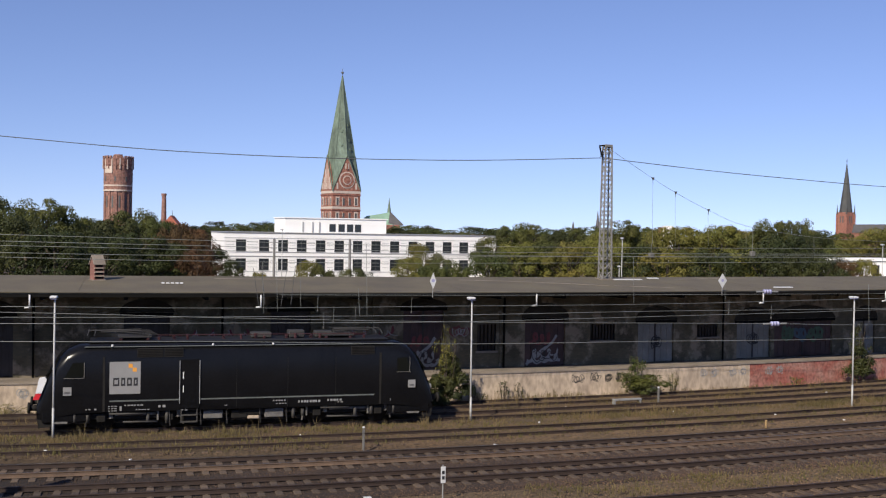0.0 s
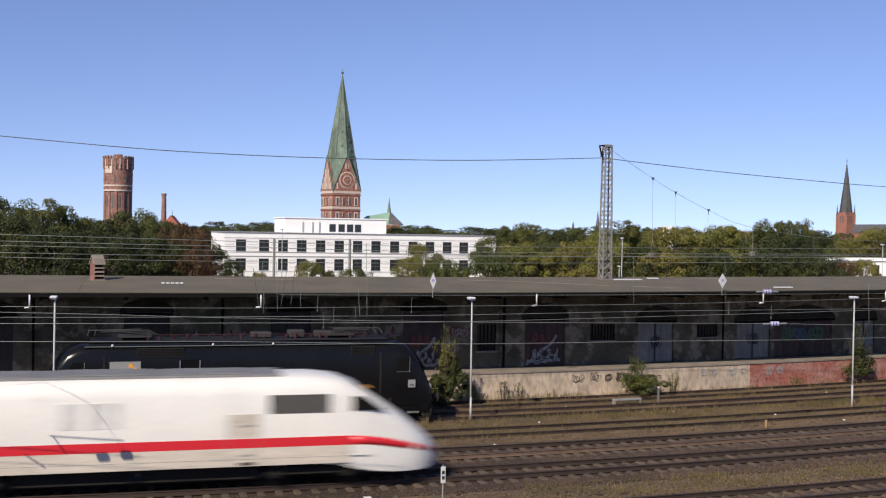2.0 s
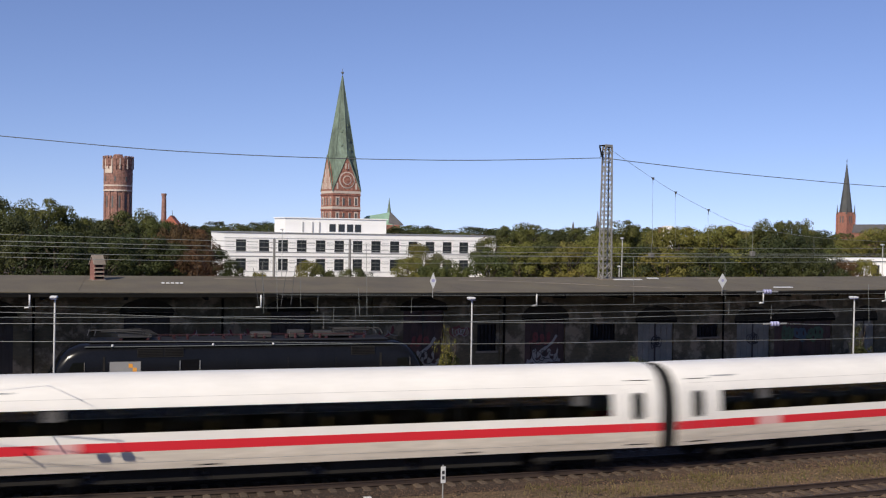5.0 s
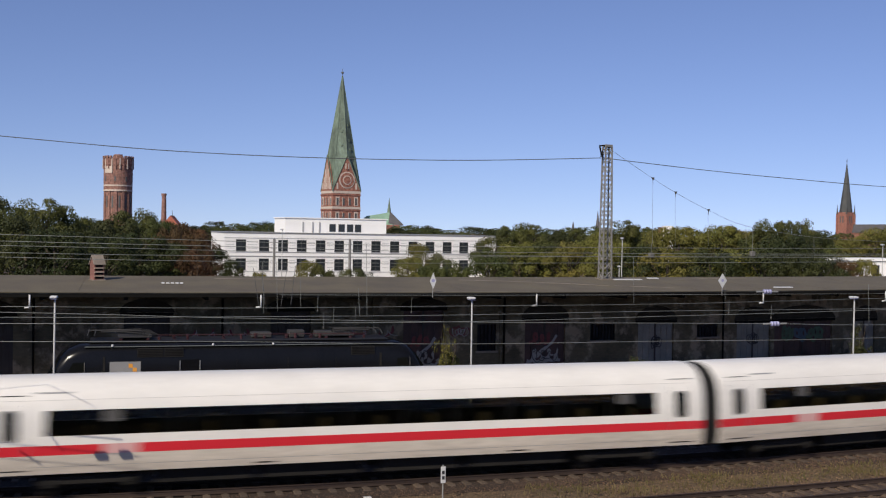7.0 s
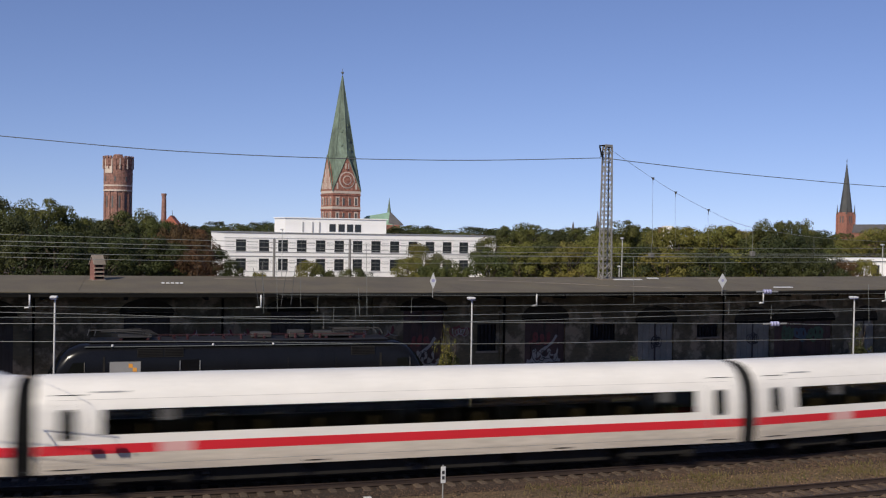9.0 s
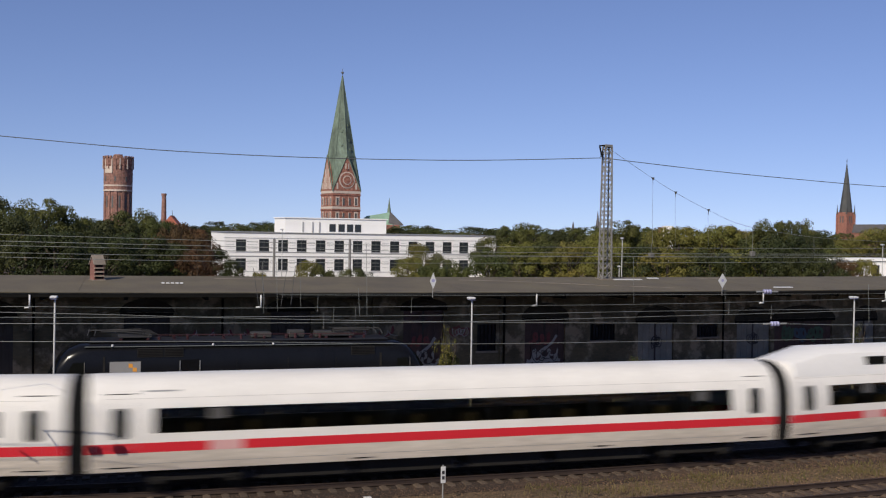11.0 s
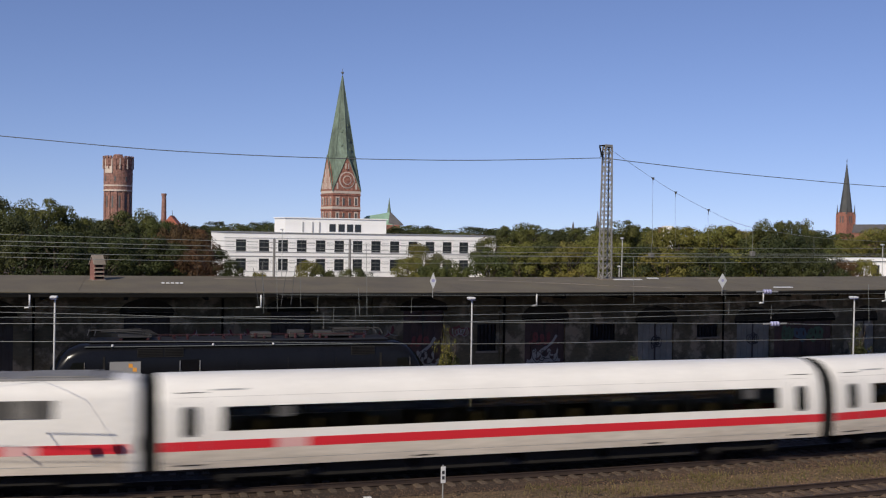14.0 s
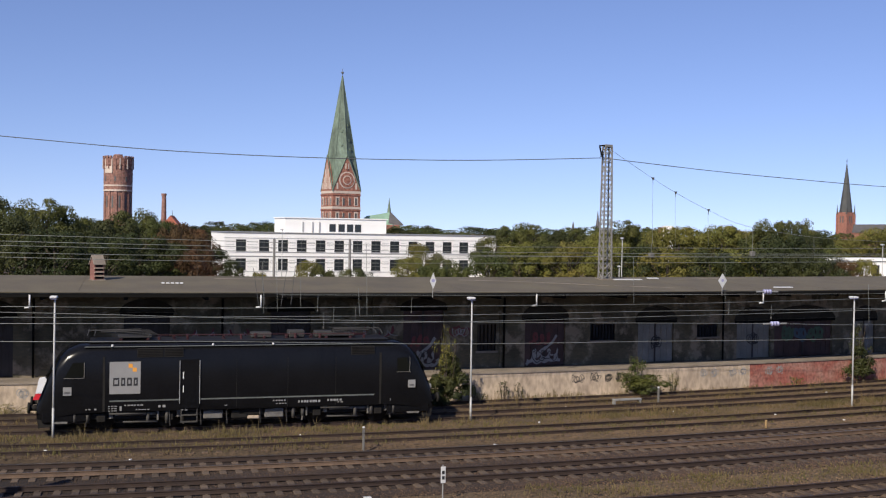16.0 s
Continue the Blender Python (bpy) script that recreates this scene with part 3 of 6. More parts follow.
for a, b, c in ((0.6, 4.3, 71), (7.3, 8.8, 72), (-8.7, -4.2, 73)):
    scribble(a, b, 3.0, 3.7, 9, 0.14, M_SPRAYRED, WALL - 0.004, wall, c)
    scribble(a + 0.2, b, 3.0, 3.6, 9, 0.07, M_SPRAYWHITE, WALL - 0.010, wall, c + 10)
for a, b, c, m in ((14.6, 16.9, 81, M_SPRAYBLACK), (17.0, 18.3, 82, M_SPRAYBLACK), (24.0, 25.6, 83, M_SPRAYWHITE), (26.3, 27.9, 84, M_SPRAYWHITE), (29.3, 31.0, 85, M_SPRAYWHITE), (-17.0, -15.4, 86, M_SPRAYWHITE)):
    scribble(a, (a + b) / 2, 0.40, 0.98, 13, 0.045, m, 17.596, wall, c)
    scribble((a + b) / 2 + 0.1, b, 0.45, 1.02, 11, 0.045, m, 17.596, wall, c + 100)

# roof: felt sheets on a low pitch, dark soffit and fascia
ROOF = [(15.4, 5.70), (22.0, 6.22), (30.8, 5.75), (30.8, 5.60), (22.0, 6.02), (15.4, 5.52)]
bm = bmesh.new()
sweep(bm, ROOF, -46, 71, 1.5)
roof = part("roof", bm, M_ROOFFELT, shed, "low grey-brown felt roof with seams")
for i, s in enumerate(np.arange(-45, 70, 5.2)):
    bm = bmesh.new()
    sweep(bm, [(15.42, 5.702), (15.42, 5.710), (21.98, 6.229), (21.98, 6.222)], s - 0.03, s + 0.03, 1)
    part("felt_seam", bm, M_ROOFFELT, roof)
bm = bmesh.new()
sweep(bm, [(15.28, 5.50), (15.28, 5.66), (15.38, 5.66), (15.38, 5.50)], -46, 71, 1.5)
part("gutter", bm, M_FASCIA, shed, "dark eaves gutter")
bm = bmesh.new()
sweep(bm, [(15.36, 5.70), (15.36, 5.735), (15.75, 5.765), (15.75, 5.73)], -46, 71, 1.5)
part("eaves_flashing", bm, M_ROOFFELT, roof)
# soffit and rafters are near-black: the shade below the eaves is in their colour
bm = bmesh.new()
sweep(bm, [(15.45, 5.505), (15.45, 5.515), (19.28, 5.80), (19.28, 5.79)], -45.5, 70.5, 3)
part("soffit", bm, M_FASCIA, shed, "near-black board soffit, eave shade in its colour")
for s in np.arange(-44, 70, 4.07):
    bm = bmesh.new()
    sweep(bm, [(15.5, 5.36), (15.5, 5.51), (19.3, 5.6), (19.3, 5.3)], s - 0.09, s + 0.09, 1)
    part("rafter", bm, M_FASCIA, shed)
for s in (-16.03, -4.61, 11.06, 26.87, 37.28):
    bm = bmesh.new()
    rod(bm, along(s, 15.22, 5.62), along(s, 15.22, 5.02), 0.042)
    rod(bm, along(s + 0.035, 15.22, 5.03), along(s - 0.25, 15.3, 5.01), 0.042)
    part("drain_elbow", bm, M_LIGHTGREY, shed, "white drain pipe elbow", True)
for s in (-16.33, 10.95, 27.2, -6.2):
    bm = bmesh.new()
    rod(bm, along(s, 19.13, 1.26), along(s, 19.13, 5.2), 0.06)
    part("downpipe", bm, M_FASCIA, shed, "", True)
for s0, s1, o, z in tuple((-9.6 + 0.25 * i, -9.43 + 0.25 * i, 18.6, 6.0) for i in range(5)) + ((19.5, 21.6, 20.4, 6.13), (22.6, 23.4, 21.0, 6.17), (29.0, 30.4, 16.4, 5.83)):
    bm = bmesh.new()
    w = 0.12 if s0 < 0 else 0.25
    sweep(bm, [(o, z - 0.02), (o, z + 0.03), (o + w, z + 0.05), (o + w, z)], s0, s1, 0.5)
    part("repair_patch", bm, M_LIGHTGREY, roof, "pale bitumen repair patch")

for s0, o0, s1, o1 in ((8.5, 20.6, 13.0, 19.6), (13.2, 19.5, 17.5, 18.0), (17.8, 17.9, 21.5, 16.9), (24.5, 20.8, 31.0, 21.2), (-6.5, 20.9, -2.0, 20.6)):
    def roof_z(o):
        return 5.70 + (o - 15.4) / 6.6 * 0.52
    bm = bmesh.new()
    loft(bm, [[along(s, o - 0.06, roof_z(o - 0.06) + 0.006), along(s, o + 0.06, roof_z(o + 0.06) + 0.006), along(s, o + 0.06, roof_z(o + 0.06) + 0.018), along(s, o - 0.06, roof_z(o - 0.06) + 0.018)] for s, o in ((s0, o0), ((s0 + s1) / 2, (o0 + o1) / 2 + 0.1), (s1, o1))])
    part("bitumen_joint", bm, M_COPING, roof, "pale weathered joint in the felt")

# roof chimney
chim = thing("roof_chimney", on_line(-13.1, 20.2, 6.0, -64) @ Matrix.Diagonal((0.86, 0.86, 0.92, 1)), "red brick roof vent with a gabled grey cap", "chimney")
part("shaft", B(-0.30, 0.30, -0.31, 0.31, -0.15, 0.98), M_REDBRICK, chim)
for z in (0.18, 0.40, 0.62, 0.84):
    part("vent_slot", B(0.296, 0.312, -0.24, 0.24, z - 0.02, z + 0.10), M_FASCIA, chim, "black slot between pale slabs")
    part("slab", B(0.29, 0.35, -0.31, 0.31, z + 0.10, z + 0.16, 0.01), M_CONCRETE, chim)
part("gable", prism(bmesh.new(), [(-0.30, 0.98), (0.30, 0.98), (0, 1.36)], -0.31, 0.31), M_REDBRICK, chim)
for g in (-1, 1):
    bm = prism(bmesh.new(), [(g * 0.38, 0.92), (0, 1.40), (0, 1.47), (g * 0.42, 0.95)], -0.36, 0.36)
    part("cap_slab", bm, M_COPING, chim, "grey sloping cap slab")
part("flashing", prism(bmesh.new(), [(-0.45, -0.12), (0.45, -0.12), (0.33, 0.12), (-0.33, 0.12)], -0.40, 0.40), M_COPING, chim)

# diamond plates at the eaves
for s in (4.8, 23.7):
    d = thing("diamond_sign", on_line(s, 15.2, 6.32), "pale blue-white diamond plate on a thin post", "sign", "diamond plates")
    w = 0.30 if s > 10 else 0.17
    part("plate", prism(bmesh.new(), [(0, 0.42), (w, 0), (0, -0.42), (-w, 0)], -0.012, 0.012), M_LIGHTGREY, d)
    bm = bmesh.new()
    bmesh.ops.create_circle(bm, segments=16, radius=0.09, cap_ends=True, matrix=pose(0, -0.016, 0.02, 90))
    part("ring", bm, M_CERAMIC, d)
    part("post", rod(bmesh.new(), (0, 0.03, -0.85), (0, 0.03, 0.2), 0.02), M_GALV, d)


# ---- lattice mast on the shed ----
def lattice_mast(m, height, half0, half1):
    root = thing("lattice_mast", m, "grey steel lattice catenary mast", "mast")
    def corner(i, z):
        h = half0 + (half1 - half0) * z / height
        return Vector((h * (1, 1, -1, -1)[i], h * (1, -1, -1, 1)[i] * 0.8, z))
    for i in range(4):
        part("leg", rod(bmesh.new(), corner(i, 0), corner(i, height), 0.05, n=4), M_MAST, root)
    steps = 15
    for k in range(steps):
        for i in range(4):
            bm = bmesh.new()
            z0, z1 = height * k / steps, height * (k + 1) / steps
            rod(bm, corner(i, z0), corner((i + 1) % 4, z1), 0.022, n=4)
            rod(bm, corner((i + 1) % 4, z0), corner(i, z1), 0.022, n=4)
            part("brace", bm, M_MAST, root)
    part("head_plate", B(-half1 - 0.03, half1 + 0.03, -0.22, 0.22, height - 0.02, height + 0.14, 0.02), M_MAST, root)
    bm = bmesh.new()
    rod(bm, (0, -0.1, height + 0.1), (-0.62, -0.1, height + 0.05), 0.04)
    rod(bm, (-0.6, -0.1, height + 0.05), (-0.45, -0.1, height - 0.55), 0.05)
    part("bracket", bm, M_FASCIA, root)
    bm = bmesh.new()
    for z in (0.1, 0.22, 0.34):
        rod(bm, (-0.42, -0.1, height - z - 0.2), (-0.42, -0.1, height - z - 0.26), 0.1)
    part("insulator", bm, M_FASCIA, root)
    part("foot", B(-half0 - 0.15, half0 + 0.15, -half0 - 0.1, half0 + 0.1, -0.3, 0.04), M_COPING, root)
    return root


lattice_mast(on_line(19.15, 21.0, 6.14), 7.95, 0.31, 0.22)


# ---- overhead wires ----
def wire(points, r, mat, label, name="overhead_wire", sag=8):
    bm = bmesh.new()
    path = [Vector(p) for p in points]
    out = []
    for i in range(len(path) - 1):
        p0, p1, p2, p3 = (path[max(0, min(len(path) - 1, j))] for j in (i - 1, i, i + 1, i + 2))
        for k in range(sag):
            t = k / sag
            out.append(0.5 * (2 * p1 + (p2 - p0) * t + (2 * p0 - 5 * p1 + 4 * p2 - p3) * t * t + (3 * p1 - p0 - 3 * p2 + p3) * t ** 3))
    out.append(path[-1])
    rings = []
    for i, q in enumerate(out):
        d = (out[min(i + 1, len(out) - 1)] - out[max(i - 1, 0)]).normalized()
        u = d.cross(Vector((0.1, 0, 1)) if abs(d.z) < 0.9 else Vector((1, 0, 0))).normalized()
        v = d.cross(u)
        rings.append([q + (u * math.cos(a) + v * math.sin(a)) * r for a in (0.3, 1.35, 2.4, 3.44, 4.5, 5.54)])
    loft(bm, rings, caps=False)
    return tagged(mesh_object(name, bm, mat, True), label, "wire", "overhead wires")


def lw(off, sz, r, mat, label):
    pts = [along(s, off, z) for s, z in sz]
    return wire(pts, r, mat, label)


CONTACT = "thin grey-green copper contact wire above a track"
MESSENGER = "thin grey-green catenary wire above a track"
lw(12, [(-40, 5.3), (-16.9, 5.30), (-6.73, 5.22), (4.69, 5.26), (17.38, 5.28), (33.5, 5.43), (60, 5.5)], 0.0109, M_WIRE, CONTACT)
lw(1.0, [(-40, 6.3), (-15.28, 5.89), (-7.73, 5.67), (0.74, 5.46), (9.73, 5.31), (15.37, 5.21), (21.56, 5.06), (40, 4.9)], 0.0101, M_WIRE, CONTACT)
lw(3.7, [(-40, 5.5), (-15.66, 5.5), (-7.5, 5.49), (1.67, 5.5), (11.42, 5.58), (24.33, 5.56), (50, 5.5)], 0.0101, M_WIRE, CONTACT)
lw(0, [(-40, 5.6), (-15.14, 5.59), (-7.82, 5.57), (0.4, 5.55), (9.11, 5.67), (20.53, 5.82), (45, 6.1)], 0.0101, M_WIRE, CONTACT)
lw(-5.8, [(-40, 5.7), (-14.36, 5.58), (-8.29, 5.52), (-1.5, 5.36), (5.92, 5.33), (14.96, 5.28), (40, 5.3)], 0.0094, M_WIRE, CONTACT)
lw(3.7, [(-40, 8.8), (-15.69, 8.49), (-9.65, 8.4), (1.62, 8.28), (24.23, 8.42), (50, 8.8)], 0.0101, M_WIRE, MESSENGER)
lw(0, [(-40, 8.6), (-15.17, 8.31), (-7.85, 8.23), (0.35, 8.13), (20.46, 8.22), (45, 8.6)], 0.0101, M_WIRE, MESSENGER)
lw(0.6, [(-40, 8.3), (-15.2, 8.15), (-7.85, 8.07), (0.35, 7.99), (20.46, 8.06), (45, 8.4)], 0.0086, M_WIRE, MESSENGER)
lw(12, [(-40, 7.9), (-16.93, 7.63), (-6.76, 7.59), (4.64, 7.64), (33.4, 7.92), (60, 8.3)], 0.0117, M_WIRE, MESSENGER)
lw(7.7, [(-40, 7.9), (-16.27, 7.56), (-7.16, 7.47), (3.05, 7.47), (28.55, 7.68), (55, 8.0)], 0.0109, M_WIRE, MESSENGER)
lw(20.9, [(-50, 15.5), (-18.47, 13.3), (-5.95, 12.77), (7.5, 12.88), (18.75, 13.42)], 0.022, M_WIREDARK, "dark sagging supply cable from the lattice mast")
lw(20.9, [(18.75, 13.42), (27.13, 12.96), (34.71, 12.68), (44.32, 12.45), (60, 12.4)], 0.022, M_WIREDARK, "dark sagging supply cable from the lattice mast")
lw(21, [(19.3, 14.0), (22.73, 12.32), (24.58, 11.51), (27.34, 10.48), (30.66, 9.54), (37.0, 8.89), (44.46, 8.66)], 0.012, M_WIRE, "thin sagging cross-span wire with droppers")
lw(15.1, [(-40, 5.66), (0, 5.62), (20, 5.56), (45, 5.42)], 0.012, M_WIRE, "thin wire strung just in front of the eaves")
for s, o, za, zb in ((22.73, 21, 12.32, 8.3), (24.58, 21, 11.51, 8.2), (27.34, 21, 10.48, 8.2), (30.66, 21, 9.54, 8.0), (37.0, 21, 8.89, 7.6), (-2.0, 3.7, 8.33, 5.5), (-3.2, 12, 7.6, 5.25), (-2.3, 3.7, 6.6, 5.5), (15.2, 12, 7.72, 5.27), (21.2, 12, 7.78, 5.33), (20.0, 0.5, 6.9, 5.2), (-5.6, 7.7, 7.47, 5.3), (-5.0, 7.7, 7.47, 5.4)):
    wire([along(s, o, za), along(s + 0.08, o, zb)], 0.008, M_WIRE, "thin vertical dropper wire", "dropper", 2)
for s, o, z in ((15.4, 1.0, 5.205), (16.9, 3.4, 6.42)):
    ins = thing("wire_insulator", on_line(s, o, z), "blue-grey ribbed ceramic insulator on a wire", "insulator", "wire insulators")
    part("core", rod(bmesh.new(), (-0.55, 0, 0), (0.55, 0, 0), 0.03), M_GALV, ins)
    for x in (-0.15, 0.0, 0.15):
        part("shed_disc", rod(bmesh.new(), (x - 0.035, 0, 0), (x + 0.035, 0, 0), 0.10, n=14), M_CERAMIC, ins, "", True)
    for x in (-0.48, 0.48):
        part("clamp", B(x - 0.12, x + 0.12, -0.03, 0.03, -0.035, 0.035, 0.012), M_GALV, ins)


for s, z in ((22.73, 12.32), (24.58, 11.51), (27.34, 10.48)):
    bd = thing("span_fitting", on_line(s, 20.96, z), "small dark wedge fitting on a cross-span wire", "fitting", "cross-span fittings")
    part("wedge", prism(bmesh.new(), [(-0.09, 0.06), (0.09, 0.06), (0, -0.12)], -0.04, 0.04), M_WIREDARK, bd)
    part("hook", rod(bmesh.new(), (0, 0, -0.1), (0, 0, -0.3), 0.012), M_WIREDARK, bd)
for s, z, h in ((31.3, 7.75, 0.32), (22.73, 7.6, 0.3)):
    wt = thing("span_weight", on_line(s, 21.0, z), "pale grey hanging tension weight before the trees", "weight", "hanging weights")
    part("body", B(-0.16, 0.16, -0.12, 0.12, -h / 2, h / 2, 0.03), M_GREYBOX, wt)
    part("hanger", rod(bmesh.new(), (0, 0, h / 2), (0, 0, (9.45 if s > 30 else 8.35) - z), 0.012), M_WIRE, wt)
for s0, z0, s1, z1 in ((-5.3, 7.0, -5.0, 5.2), (-4.9, 7.1, -4.7, 5.3), (-3.6, 7.1, -3.9, 5.2), (-3.2, 7.1, -3.4, 5.3)):
    wire([along(s0, 13.2, z0), along(s1, 13.2, z1)], 0.012, M_WIREDARK, "thin dark hanging cable before the shed roof", "hanging_cable", 2)
for s, z in ((-2.3, 5.1), (-1.5, 4.55), (-0.4, 4.6), (-2.0, 4.3), (2.5, 5.0), (21.5, 4.75), (24.5, 4.45)):
    fx = thing("wire_clamp", on_line(s, 11.95, z), "small pale clamp at the end of a dropper", "clamp", "dropper clamps")
    part("jaw", B(-0.022, 0.022, -0.022, 0.022, -0.045, 0.045), M_GREYBOX, fx)
    part("rod", rod(bmesh.new(), (0, 0, 0.05), (0.02, 0, 0.72), 0.008), M_WIRE, fx)


# ---- lamps and small posts in the yard ----
def yard_lamp(m, height, lean):
    root = thing("yard_lamp", m, "slim grey yard lamp post with a white box head", "street lamp", "yard lamps")
    part("pole", rod(bmesh.new(), (0, 0, -0.3), (lean, 0, height), 0.047, 0.036, 10), M_POLE, root, "", True)
    part("foot_section", rod(bmesh.new(), (0, 0, -0.3), (0, 0, 1.1), 0.054, 0.050, 10), M_POLE, root, "", True)
    part("head", B(-0.19 + lean, 0.11 + lean, -0.22, 0.22, height, height + 0.11, 0.03), M_LIGHTGREY, root, "white lamp box")
    part("lens", B(-0.16 + lean, 0.08 + lean, -0.18, 0.18, height - 0.025, height - 0.002), M_CERAMIC, root)
    return root


yard_lamp(on_line(-14.4, 10.5, 0.0), 5.75, 0.02)
yard_lamp(on_line(5.4, 11.0, -0.1), 5.75, -0.03)
yard_lamp(on_line(28.0, 9.3, -0.1), 5.75, 0.0)
for x, y, h in ((17.8, 110, 8.4), (17.55, 110, 5.6), (-16.0, 110, 8.7), (43.7, 110, 8.2)):
    yard_lamp(pose(x, y, 0), h, 0.0)
for x, y, h in ((-18.3, 120, 7.6), (-10.1, 120, 7.7)):
    p = thing("wooden_pole", pose(x, y, -0.3), "plain dark grey pole behind the shed roof", "pole", "poles behind the shed")
    part("shaft", rod(bmesh.new(), (0, 0, 0), (0, 0, h + 0.3), 0.16, 0.13), M_MAST, p)
    part("top_cap", rod(bmesh.new(), (0, 0, h + 0.3), (0, 0, h + 0.42), 0.15, 0.05), M_MAST, p)
for s, o, h, mat, label in ((-1.5, 5.65, 0.85, M_GREYBOX, "short grey concrete marker post in dry grass"), (19.1, 5.95, 0.2, M_YELLOWMARK, "short yellow marker stub in the grass"), (17.6, 12.9, 0.9, M_GREYBOX, "short grey marker post among weeds")):
    p = thing("marker_post", on_line(s, o, -0.25), label, "post", "track markers")
    part("shaft", B(-0.045, 0.045, -0.045, 0.045, 0, h + 0.1, 0.012), mat, p)
    part("top", B(-0.05, 0.05, -0.05, 0.05, h + 0.1, h + 0.17, 0.02), M_LIGHTGREY if mat is M_GREYBOX else mat, p)
p = thing("track_sign", on_line(-0.85, -3.1, -0.15), "white upright number board on a short post", "sign")
part("post", rod(bmesh.new(), (0, 0.03, -0.1), (0, 0.03, 1.1), 0.025), M_GALV, p)
part("board", B(-0.085, 0.085, -0.012, 0.012, 0.5, 1.06, 0.008), M_LIGHTGREY, p, "white number board")
for z0, z1 in ((0.62, 0.74), (0.8, 0.92)):
    part("mark", B(-0.045, 0.045, -0.018, -0.013, z0, z1), M_SPRAYBLACK, p)
p = thing("cable_box", on_line(-3.4, -2.95, -0.2), "small pale orange cable box on the ballast", "box")
part("body", B(-0.12, 0.12, -0.09, 0.09, 0.0, 0.15, 0.02), M_YELLOWMARK, p)
part("lid", B(-0.13, 0.13, -0.1, 0.1, 0.15, 0.18, 0.01), M_LIGHTGREY, p)
p = thing("buffer_bench", on_line(16.0, 13.6, -0.15), "low grey steel trestle between the sidings", "trestle")
part("beam", B(-0.85, 0.85, -0.12, 0.12, 0.2, 0.3, 0.02), M_GALV, p)
for x in (-0.78, 0.78):
    part("leg", B(x - 0.05, x + 0.05, -0.1, 0.1, 0, 0.2), M_GALV, p)
for i, (s, o) in enumerate(((-14.4, 7.5), (8.5, 9.6), (13.5, 12.9), (17, 10.6), (18.4, 8.5), (21.7, 8.3), (12.0, 13.4), (-3.6, 9.0), (4.2, 5.0), (24.0, 5.9), (30.5, 13.6), (-11.0, 5.2))):
    bm = bmesh.new()
    box(bm, -0.06, 0.06, -0.04, 0.04, 0, 0.05, 0.015)
    ob = tagged(mesh_object("litter", bm, M_WHITEMARK), "scrap of pale litter on the weedy ground", "litter", "litter scraps")
    ob.matrix_world = on_line(s, o, -0.14, i * 37)

# ---- black locomotive ----
def cross(w, top, bottom, r=0.55, side=None):
    """Half-round roofed cross-section, (y, z) pairs, from the near foot over the roof to the far foot."""
    shoulder = max(bottom + 0.2, top - r)
    near = [(-w * 0.97, bottom), (-w, bottom + 0.25), (-w, (bottom + shoulder) / 2), (-w * 0.985, shoulder)]
    arc = [(-w * (0.985 - 0.40 * (1 - math.cos(a))) , shoulder + (top - shoulder) * math.sin(a) * 0.93) for a in (0.45, 0.9, 1.35)]
    near += arc
    near.append((-w * 0.3, top - 0.012))
    return near + [(-y, z) for y, z in near[::-1]]


def hull(stations):
    """Stations of (x, half width, top, bottom, shoulder radius) joined into one shell."""
    return loft(bmesh.new(), [[(x, y, z) for y, z in cross(w, t, b, r)] for x, w, t, b, r in stations])


